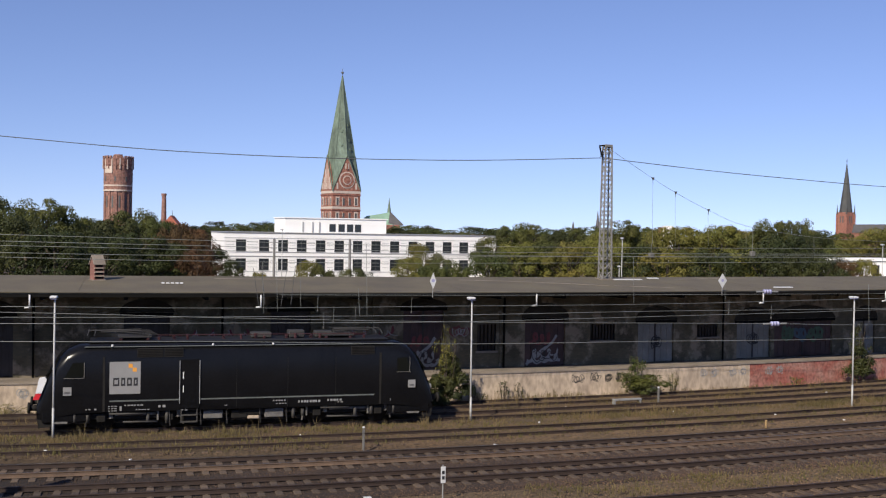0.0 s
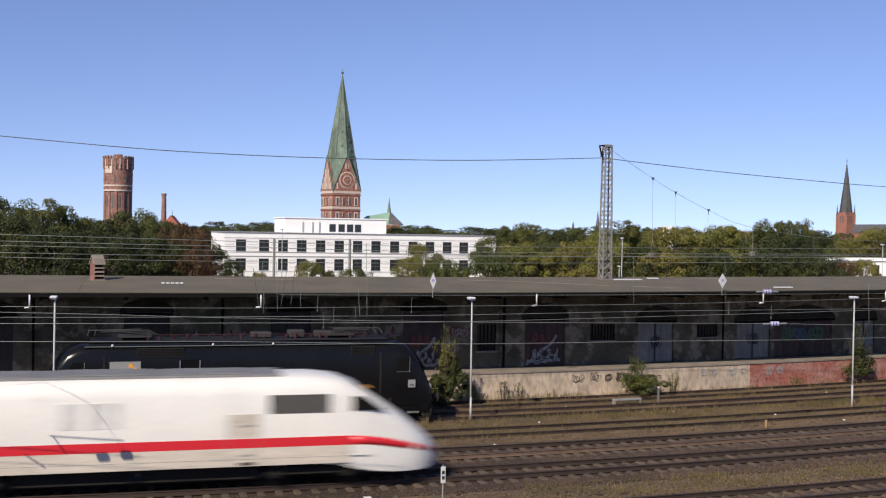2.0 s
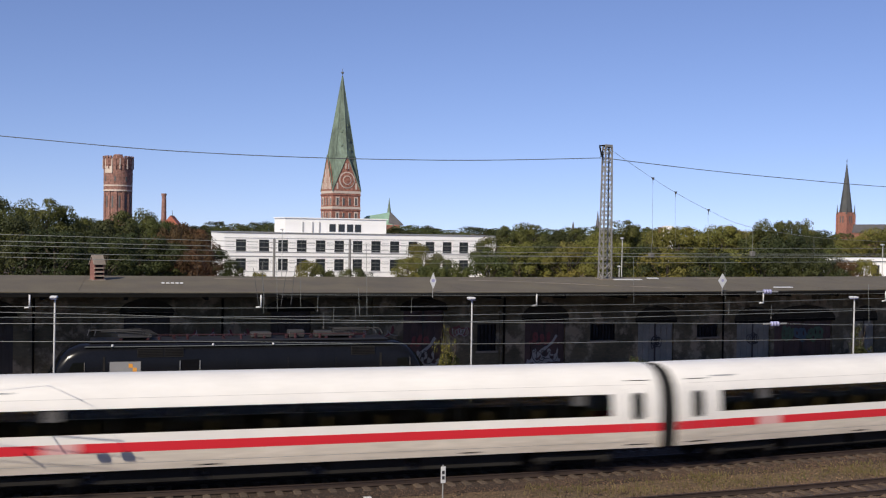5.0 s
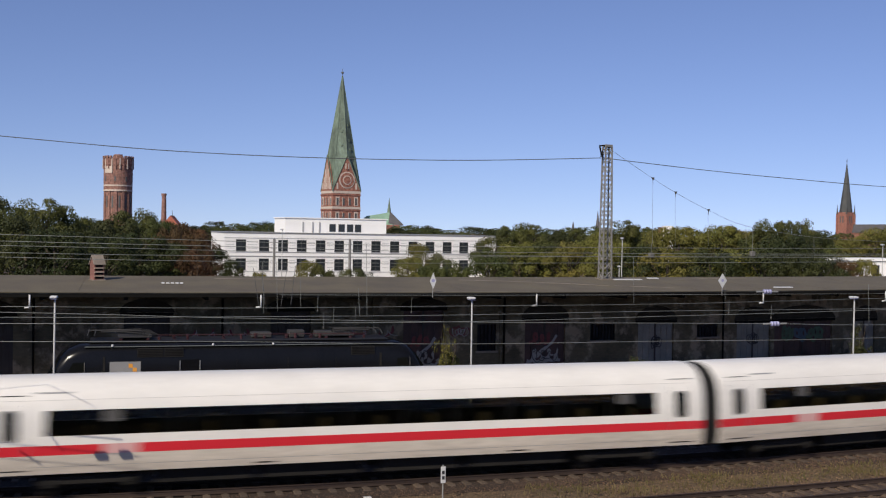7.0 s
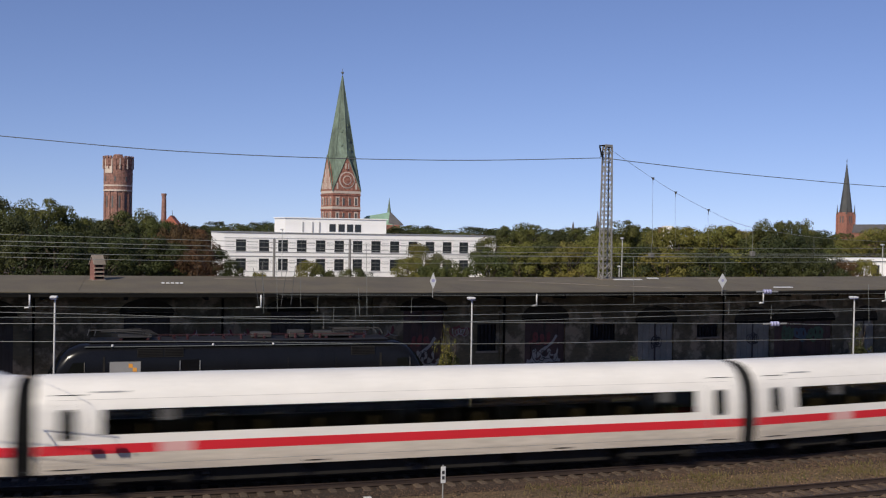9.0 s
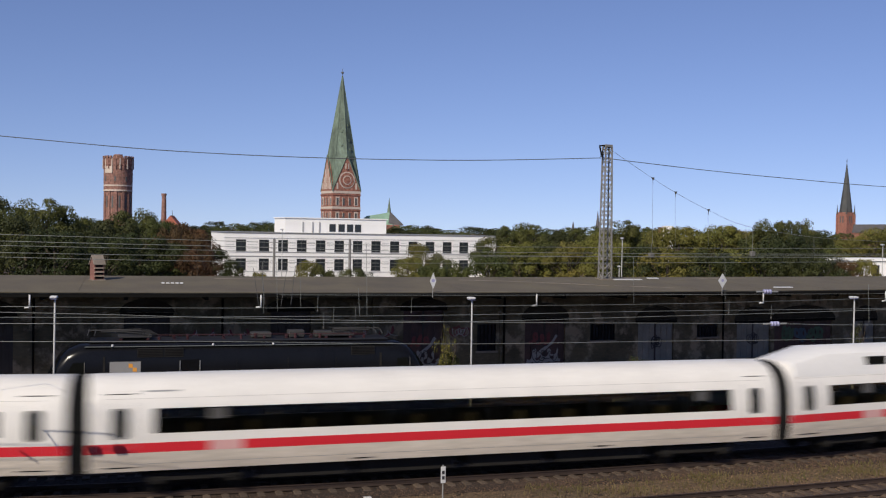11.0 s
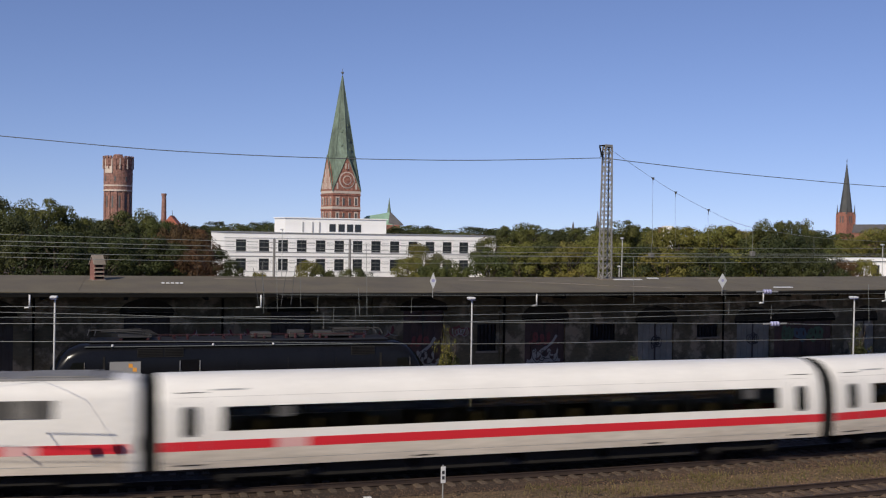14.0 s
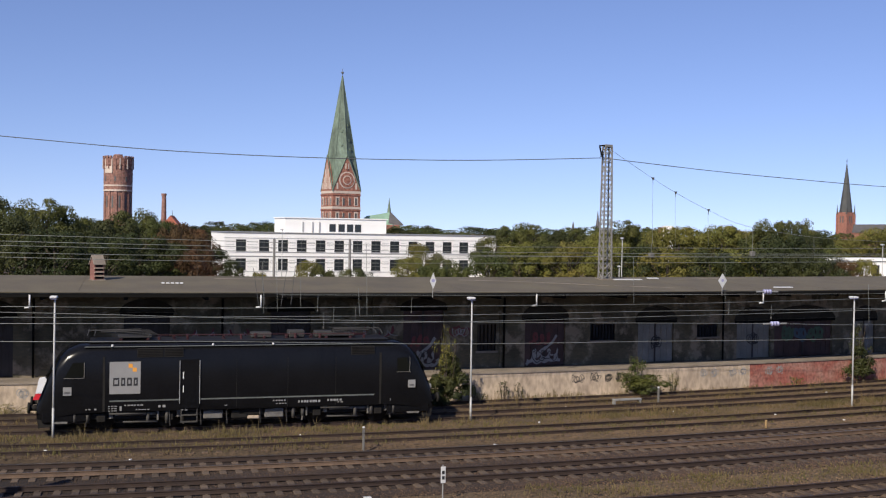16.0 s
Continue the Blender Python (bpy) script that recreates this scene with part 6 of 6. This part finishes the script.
def small_church():
    root = thing("neo_gothic_church", pose(419.5, 1155, 0, 0, 0, 30), "distant red brick church with a slim green spire", "church")
    part("tower", B(-6, 6, -6, 6, 0, 35), M_CHURCHBRICK, root, "red brick tower")
    for a in (-6, 6):
        for b in (-6, 6):
            part("buttress", B(a - 0.9, a + 0.9, b - 0.9, b + 0.9, 0, 33), M_CHURCHBRICK, root)
            part("pinnacle", rod(bmesh.new(), (a, b, 33), (a, b, 43), 0.9, 0.1), M_DULLCOPPER, root)
    for face in (0, 1):
        for a in (-2.2, 1.0):
            part("belfry_opening", B(a, a + 1.3, -6.15, -5.9, 24, 31) if face == 0 else B(-6.15, -5.9, a, a + 1.3, 24, 31), M_FRAME, root)
    part("spire", rod(bmesh.new(), (0, 0, 35), (0, 0, 86), 6.6, 0.25, 8), M_DULLCOPPER, root, "dull green spire")
    part("finial", rod(bmesh.new(), (0, 0, 85), (0, 0, 91), 0.25, 0.15), M_FRAME, root)
    part("cross", B(-1.2, 1.2, -0.12, 0.12, 88.2, 88.7), M_FRAME, root)
    nave = thing("church_nave", pose(446, 1160, 0, 0, 0, 0), "distant church nave under a grey slate roof", "church")
    part("walls", B(-21, 30, -9, 9, 0, 14), M_CHURCHBRICK, nave)
    part("roof", prism(bmesh.new(), [(-21.5, 13.5), (30, 13.5), (30, 23.5), (-19, 22.5)], -9, 9), M_SLATE, nave)


small_church()
for x, y, h, w in ((82, 700, 16, 1.4), (97.5, 700, 23, 1.2), (-19, 420, 11.5, 1.0)):
    s = thing("far_turret", pose(x, y, 0), "small distant dark spire above the trees", "turret", "distant spires")
    part("shaft", B(-w, w, -w, w, 0, h * 0.62), M_SLATE, s)
    part("spire", rod(bmesh.new(), (0, 0, h * 0.62), (0, 0, h), w, 0.1, 6), M_SLATE, s)
tb = thing("pale_chimney_block", pose(77, 380, 0), "pale flat chimney block above the trees", "chimney")
part("block", B(-1.8, 1.8, -1, 1, 0, 11.8), M_WHITE, tb)
part("pipe", B(-3.0, -2.2, -1, 1, 0, 11.3), M_CHURCHBRICK, tb)


# ---- trees ----
def crown_mesh(name, seed, n, leaf, mat, clump_count=36, ragged=0.3):
    """A crown of unit size (radius 1, height 2): clumps set about a core, each a spray of small leaves."""
    rng = np.random.default_rng(seed)
    clumps = []
    wild = clump_count < 30
    for i in range(clump_count):
        a, h = rng.uniform(0, 2 * math.pi), rng.uniform(-0.85, 1.0)
        r = math.sqrt(max(0.05, 1 - abs(h) ** 2.2)) * rng.uniform(0.66, 0.98)
        if wild:
            h = rng.uniform(-0.95, 1.15) * rng.uniform(0.5, 1)
            r = rng.uniform(0.1, 1.15) * (0.95 - 0.6 * max(0, h))
        clumps.append((r * math.cos(a), r * math.sin(a), 1 + h * 0.86 + rng.uniform(-0.05, 0.08), rng.uniform(0.12, 0.28) if wild else rng.uniform(0.16, 0.33)))
    clumps += [(0, 0, 0.45, 0.5), (0.2, 0, 0.9, 0.35)] if wild else [(0, 0, 0.8, 0.6), (0, 0, 1.35, 0.5)]
    per = n // len(clumps)
    quads = []
    def unit(v):
        return v / (np.linalg.norm(v, axis=1)[:, None] + 1e-9)
    for cx, cy, cz, r in clumps:
        d = unit(rng.normal(size=(per, 3)))
        d[:, 2] = np.where(d[:, 2] < -0.4, -d[:, 2], d[:, 2])
        rad = r * rng.uniform(0.70, 1.0 + ragged, size=per)
        p = np.array([cx, cy, cz]) + d * rad[:, None] * np.array([1, 1, 0.85])
        nrm = unit(d + rng.normal(size=(per, 3)) * 0.28)
        u = unit(np.cross(nrm, rng.normal(size=(per, 3)))) * (leaf * rng.uniform(0.6, 1.3, per))[:, None]
        v = unit(np.cross(nrm, u)) * (leaf * rng.uniform(0.3, 0.6, per))[:, None]
        quads.append(np.stack([p - u, p + v, p + u, p - v], 1).reshape(-1, 3))
    vs = np.concatenate(quads)
    return from_arrays(name, vs.tolist(), np.arange(len(vs)).reshape(-1, 4).tolist(), mat)


CROWNS = {}
for key, mat in (("green", M_LEAF), ("dark", M_LEAFDARK), ("yellow", M_LEAFYELLOW), ("rust", M_LEAFRUST)):
    CROWNS[key] = [crown_mesh("crown_" + key, 10 * i + len(key), 9000, 0.038, mat, 42, 0.16) for i in range(4)]
    CROWNS["far " + key] = [crown_mesh("crown_" + key, 10 * i + len(key), 2600, 0.066, mat, 40) for i in range(2)]
TREE_LABEL = {"green": "broad green deciduous tree", "dark": "dense dark green tree", "yellow": "tree with leaves turning yellow-green", "rust": "tree with rust-brown autumn leaves"}
count = [0]


def trunk_mesh():
    bm = bmesh.new()
    rod(bm, (0, 0, 0), (0, 0, 0.45), 0.035, 0.025, 8)
    rod(bm, (0, 0, 0.44), (0.03, 0, 0.8), 0.025, 0.008, 6)
    for i in range(6):
        a = i * 1.05
        rod(bm, (0, 0, 0.35 + 0.05 * i), (0.22 * math.cos(a), 0.22 * math.sin(a), 0.55 + 0.06 * i), 0.013, 0.004, 5)
    me = bpy.data.meshes.new("trunk")
    bm.to_mesh(me)
    bm.free()
    me.materials.append(M_BARK)
    return me


TRUNK = trunk_mesh()


def tree(x, y, height, width, key, low=0.25):
    rng = random.Random(count[0])
    count[0] += 1
    root = thing("tree", pose(x, y, -0.3, 0, 0, rng.uniform(0, 360)), TREE_LABEL[key], "tree", "trees behind the shed")
    t = new("trunk", TRUNK)
    t.parent, t.scale = root, (height, height, height)
    c = new("crown", rng.choice(CROWNS[key if 0 < y < 250 else "far " + key]))
    c.parent = root
    c.scale = (width / 2, width / 2 * rng.uniform(0.85, 1.1), height * (1 - low) / 2.05)
    c.location = (0, 0, height * low)


def spot(px, depth):
    return (px - 784) / 1958.6 * depth


for px, top, depth, width, key in (
        (0, 346, 135, 7, "dark"), (18, 368, 118, 8, "green"), (78, 352, 128, 9, "green"), (120, 375, 132, 7, "green"), (45, 385, 108, 7, "dark"), (100, 400, 105, 7, "dark"), (155, 392, 150, 9, "dark"), (165, 402, 125, 7, "dark"), (235, 366, 140, 9, "green"), (205, 386, 128, 7, "dark"), (262, 382, 135, 7, "green"), (190, 415, 108, 6, "dark"), (250, 410, 112, 7, "dark"),
        (325, 392, 150, 7, "rust"), (300, 402, 140, 6, "rust"), (350, 412, 145, 6, "rust"), (338, 418, 118, 5.5, "rust"), (352, 440, 112, 4.5, "rust"), (290, 425, 115, 6, "dark"), (375, 440, 120, 5, "dark"), (300, 400, 132, 5, "rust"),
        (905, 394, 150, 6, "green"), (940, 395, 152, 6, "green"), (875, 415, 140, 6, "green"), (985, 406, 160, 7, "dark"), (865, 440, 118, 6, "green"), (920, 430, 120, 7, "yellow"), (960, 425, 122, 6, "green"), (1005, 430, 118, 6, "yellow"), (1040, 425, 120, 6, "yellow"),
        (1060, 410, 150, 6, "yellow"), (1100, 390, 150, 7, "green"), (1140, 400, 150, 6, "green"), (1170, 404, 140, 6, "yellow"), (1205, 402, 138, 7, "yellow"), (1240, 415, 140, 6, "yellow"), (1280, 400, 135, 7, "yellow"), (1310, 408, 138, 6, "yellow"), (1365, 384, 135, 6, "green"), (1410, 384, 136, 6, "green"), (1340, 415, 125, 6, "green"), (1385, 410, 118, 7, "dark"), (1440, 412, 130, 6, "dark"), (1460, 425, 140, 6, "green"),
        (1090, 430, 115, 7, "yellow"), (1130, 435, 112, 6, "dark"), (1180, 440, 110, 7, "yellow"), (1220, 435, 112, 6, "green"), (1260, 440, 110, 6, "dark"), (1300, 435, 112, 6, "yellow"), (1350, 440, 110, 7, "dark"), (1420, 440, 108, 6, "dark"), (1450, 455, 105, 5, "dark"),
        (1500, 422, 165, 8, "yellow"), (1545, 405, 168, 8, "yellow"), (1580, 400, 170, 8, "yellow"), (1500, 462, 112, 4, "rust"), (1530, 460, 112, 4, "yellow"), (1475, 470, 108, 4, "dark"), (1600, 430, 140, 8, "green"), (1640, 410, 150, 9, "green"), (-40, 360, 130, 9, "green"), (-90, 370, 130, 10, "dark"),
        (745, 432, 125, 5, "yellow"), (725, 452, 118, 4, "yellow"), (785, 455, 122, 5, "green"), (765, 465, 112, 4, "green"), (805, 470, 115, 4, "green"), (545, 462, 112, 3.2, "yellow"), (570, 468, 112, 3, "green"), (625, 472, 110, 3.6, "green"), (410, 458, 112, 3, "dark"), (650, 478, 108, 2.5, "dark"), (455, 478, 105, 2.5, "yellow")):
    hor = 408.1 + (px - 784) * 0.01727
    z = 8.91 + (hor - top) / 1958.6 * depth
    tree(spot(px, depth), depth, z + 0.3, width, key, 0.12 if z < 8 else 0.2)
# far belt of trees in the town
rng = random.Random(5)
for i in range(46):
    depth = rng.uniform(330, 520)
    px = -60 + i * 37 + rng.uniform(-12, 12)
    hor = 408.1 + (px - 784) * 0.01727
    top = hor - rng.uniform(0, 12)
    if 380 < px < 520:
        top = hor - rng.uniform(4, 13)
    tree(spot(px, depth), depth, 8.91 + (hor - top) / 1958.6 * depth + 0.3, rng.uniform(14, 20), rng.choice(["dark", "green", "green", "dark"]), 0.1)


# unseen tree row behind the camera, added to darken reflections in the train windows
for i in range(16):
    tree(-75 + i * 10 + rng.uniform(-2, 2), -34 + rng.uniform(-4, 4), rng.uniform(8, 11), rng.uniform(9, 12), rng.choice(["dark", "green"]), 0.08)

# ---- bushes along the platform ----
def bush(s, o, z, width, height, key, label, n=2400, leaf=0.05, seed=1):
    root = thing("bush", on_line(s, o, z), label, "bush", "bushes by the platform")
    me = crown_mesh("bush_leaves", seed, n, leaf, {"green": M_LEAF, "yellow": M_LEAFYELLOW, "dark": M_LEAFDARK}[key], 24, 0.75)
    c = new("leaves", me)
    c.parent, c.scale = root, (width / 2, width / 2 * 0.8, height / 2.05)
    bm = bmesh.new()
    r2 = random.Random(seed)
    for i in range(9):
        a = r2.uniform(0, 6.28)
        q = Vector((math.cos(a) * width * 0.35, math.sin(a) * width * 0.25, height * r2.uniform(0.7, 1.05)))
        rod(bm, (math.cos(a) * 0.08, math.sin(a) * 0.08, -0.1), q, 0.022, 0.006, 5)
    part("stems", bm, M_BARK, root)


bush(5.95, 15.9, -0.25, 2.4, 2.8, "dark", "dense dark green bush against the platform", 6500, 0.07, 21)
bush(5.6, 15.9, -0.25, 1.6, 1.7, "dark", "low dense part of a dark green bush", 2600, 0.08, 31)
bush(5.9, 15.8, 0.8, 1.5, 2.9, "yellow", "tall sparse shrub with yellowing leaf tips", 700, 0.055, 22)
bush(18.9, 16.6, -0.25, 3.3, 1.45, "green", "low spreading green bush at the platform foot", 3800, 0.06, 23)
bush(18.7, 16.7, 0.1, 1.4, 2.0, "green", "upright leafy shoot at the platform foot", 900, 0.08, 24)
bush(36.9, 16.7, -0.25, 2.3, 2.4, "dark", "dark green bush in front of brick platform", 3600, 0.07, 25)
bush(36.7, 16.8, 0.8, 1.5, 2.7, "dark", "sparse upright shrub above the platform edge", 900, 0.065, 26)
bush(21.3, 16.6, -0.25, 1.0, 1.3, "yellow", "small yellow-green shrub at the platform foot", 500, 0.06, 27)
bush(31.0, 16.6, -0.25, 1.2, 0.7, "yellow", "small yellow-green weed clump", 500, 0.07, 28)
bush(-17.5, 16.8, -0.25, 3.2, 0.55, "yellow", "low bright weeds at the platform foot", 700, 0.05, 29)
bush(10.0, 17.1, -0.2, 0.8, 1.1, "dark", "dark sparse weed before the pale platform wall", 160, 0.11, 41)
bush(11.0, 17.1, -0.2, 0.7, 0.9, "dark", "dark sparse weed before the pale platform wall", 120, 0.11, 42)
bush(8.3, 16.9, -0.25, 1.3, 0.6, "dark", "low weeds at the platform foot", 500, 0.07, 30)


# ---- catenary mast beside the near track ----
cm = thing("catenary_mast", pose(-17.4, 29.5, -0.3), "grey steel catenary mast with a tubular bracket", "mast")
part("post", B(-1.56, -1.24, -0.16, 0.16, 0, 8.6, 0.03), M_MAST, cm)
part("bracket_tube", rod(bmesh.new(), (-1.3, 0, 6.72), (4.4, 1.05, 6.55), 0.012), M_GALV, cm)
part("registration_tube", rod(bmesh.new(), (2.11, 1.13, 6.6), (4.16, 1.48, 6.6), 0.018), M_GALV, cm)
part("tube_hanger", rod(bmesh.new(), (2.2, 0.55, 6.62), (2.2, 1.13, 6.6), 0.018), M_GALV, cm)
part("stay", rod(bmesh.new(), (-1.3, 0, 8.3), (2.5, 2.7, 7.2), 0.008), M_GALV, cm)
part("stay", rod(bmesh.new(), (2.5, 2.7, 7.2), (3.6, 1.9, 7.2), 0.008), M_GALV, cm)
part("stay", rod(bmesh.new(), (3.6, 1.9, 7.2), (4.0, 1.0, 6.57), 0.006), M_GALV, cm)
part("short_arm", rod(bmesh.new(), (1.0, 0.25, 6.63), (1.32, -0.07, 6.6), 0.022), M_GALV, cm)
for x, y in ((3.23, 0.74), (3.96, 0.97)):
    ins = part("insulator", rod(bmesh.new(), (x - 0.17, y - 0.05, 6.58), (x + 0.17, y + 0.05, 6.57), 0.05, n=12), M_INSULATOR, cm)
    for q in (-0.12, -0.04, 0.04, 0.12):
        part("disc", rod(bmesh.new(), (x + q - 0.012, y + q * 0.29, 6.575), (x + q + 0.012, y + q * 0.29, 6.575), 0.115, n=14), M_INSULATOR, ins)


# ---- loose stones ----
def stones(name, regions, mat, label, seed):
    rng = np.random.default_rng(seed)
    vs, fs = [], []
    for s0, s1, o0, o1, z, n, r0, r1 in regions:
        ss, oo = rng.uniform(s0, s1, n), rng.uniform(o0, o1, n)
        xs, ys, ks = np.interp(ss, _s, _x), np.interp(ss, _s, _y), np.interp(ss, _s, _slope)
        nn = np.hypot(1, ks)
        c = np.stack([xs - ks / nn * oo, ys + oo / nn, np.full(n, z) + rng.uniform(-0.02, 0.015, n)], 1)
        for p in c:
            r = rng.uniform(r0, r1)
            d = rng.uniform(0.6, 1.2, 6) * r
            a = rng.uniform(0, 1.6)
            ca, sa = math.cos(a), math.sin(a)
            k = len(vs)
            vs += [p + (ca * d[0], sa * d[0], 0), p + (-sa * d[1], ca * d[1], 0.01), p + (-ca * d[2], -sa * d[2], 0), p + (sa * d[3], -ca * d[3], -0.01), p + (0, 0, d[4] * 0.8)]
            fs += [(k, k + 1, k + 4), (k + 1, k + 2, k + 4), (k + 2, k + 3, k + 4), (k + 3, k, k + 4)]
    return tagged(new(name, from_arrays(name, vs, fs, mat)), label, "stones", kind="stuff")


def stone_material(name, color):
    m = bpy.data.materials.new(name)
    m.use_nodes = True
    n, l = m.node_tree.nodes, m.node_tree.links
    b = n["Principled BSDF"]
    b.inputs["Roughness"].default_value = 0.9
    geo, r, hsv = n.new("ShaderNodeNewGeometry"), n.new("ShaderNodeMapRange"), n.new("ShaderNodeHueSaturation")
    r.inputs["To Min"].default_value, r.inputs["To Max"].default_value = 0.5, 1.5
    l.new(geo.outputs["Random Per Island"], r.inputs[0])
    l.new(r.outputs[0], hsv.inputs["Value"])
    hsv.inputs["Color"].default_value = (*color, 1)
    l.new(hsv.outputs[0], b.inputs["Base Color"])
    return m


M_STONE = darker_left(stone_material("rusty_stone", (0.080, 0.048, 0.030)), low=0.42)
M_EARTHSTONE = darker_left(stone_material("brown_gravel_stone", (0.115, 0.073, 0.041)), low=0.6)
stones("ballast_stones", [(-18, 30, -2.2, 5.6, -0.228, 30000, 0.022, 0.05)], M_STONE, "crushed rust-brown ballast stones", 7)
stones("gravel_stones", [(-20, 40, 5.6, 17.4, -0.165, 11000, 0.025, 0.055), (-5, 28, -7.5, -2.3, -0.2, 6000, 0.02, 0.05)], M_EARTHSTONE, "brown gravel between the sidings", 8)


# ---- grass and weeds ----
def grass(name, regions, mat, label, seed):
    rng = np.random.default_rng(seed)
    vs, fs = [], []
    for s0, s1, o0, o1, n, h0, h1 in regions:
        for _ in range(n):
            s, o = rng.uniform(s0, s1), rng.uniform(o0, o1)
            if noise.noise((s * 0.35, o * 0.9, seed)) < rng.uniform(-0.45, 0.35):
                continue
            base = along(s, o, -0.2)
            hh = rng.uniform(h0, h1) * (0.7 + 0.6 * max(0, noise.noise((s * 0.2, o * 0.4, 3.3)) + 0.3))
            for _b in range(4):
                a, w = rng.uniform(0, 6.28), rng.uniform(0.006, 0.015)
                b = np.array([base.x + rng.normal() * 0.06, base.y + rng.normal() * 0.06, base.z])
                lean = np.array([math.cos(a), math.sin(a), 0]) * hh * rng.uniform(0.1, 0.45)
                side = np.array([1, 0.3, 0]) * w if rng.random() < 0.7 else np.array([0, 1, 0]) * w
                h = hh * rng.uniform(0.6, 1.1)
                k = len(vs)
                mid = b + lean * 0.4 + np.array([0, 0, h * 0.6])
                tip = b + lean + np.array([0, 0, h])
                vs += [b - side, b + side, mid + side * 0.8, mid - side * 0.8, tip]
                fs += [(k, k + 1, k + 2, k + 3), (k + 3, k + 2, k + 4)]
    ob = new(name, from_arrays(name, vs, fs, mat))
    return tagged(ob, label, "grass", kind="stuff")


grass("dry_grass", [(-22, 42, 8.7, 11.2, 7500, 0.08, 0.26), (-22, 42, 6.3, 9.0, 2200, 0.08, 0.24), (-22, 42, 9.8, 10.9, 330, 0.4, 0.85), (-22, 42, 13.2, 14.5, 800, 0.12, 0.35), (8, 42, 13, 17, 700, 0.15, 0.6), (8, 42, 10, 12, 900, 0.2, 0.5)], M_GRASS, "dry yellow-brown grass along the sidings", 3)
grass("green_weeds", [(-22, 42, 6.6, 11.2, 5200, 0.08, 0.28), (-22, 42, 16.4, 17.5, 700, 0.12, 0.35), (6, 30, -4.3, -2.2, 700, 0.05, 0.22)], M_GRASSGREEN, "low green weeds along the sidings", 4)
grass("near_dry_grass", [(2, 30, -4.4, -1.9, 1500, 0.06, 0.28)], M_GRASS, "dry grass strip between the near tracks", 5)

motions()
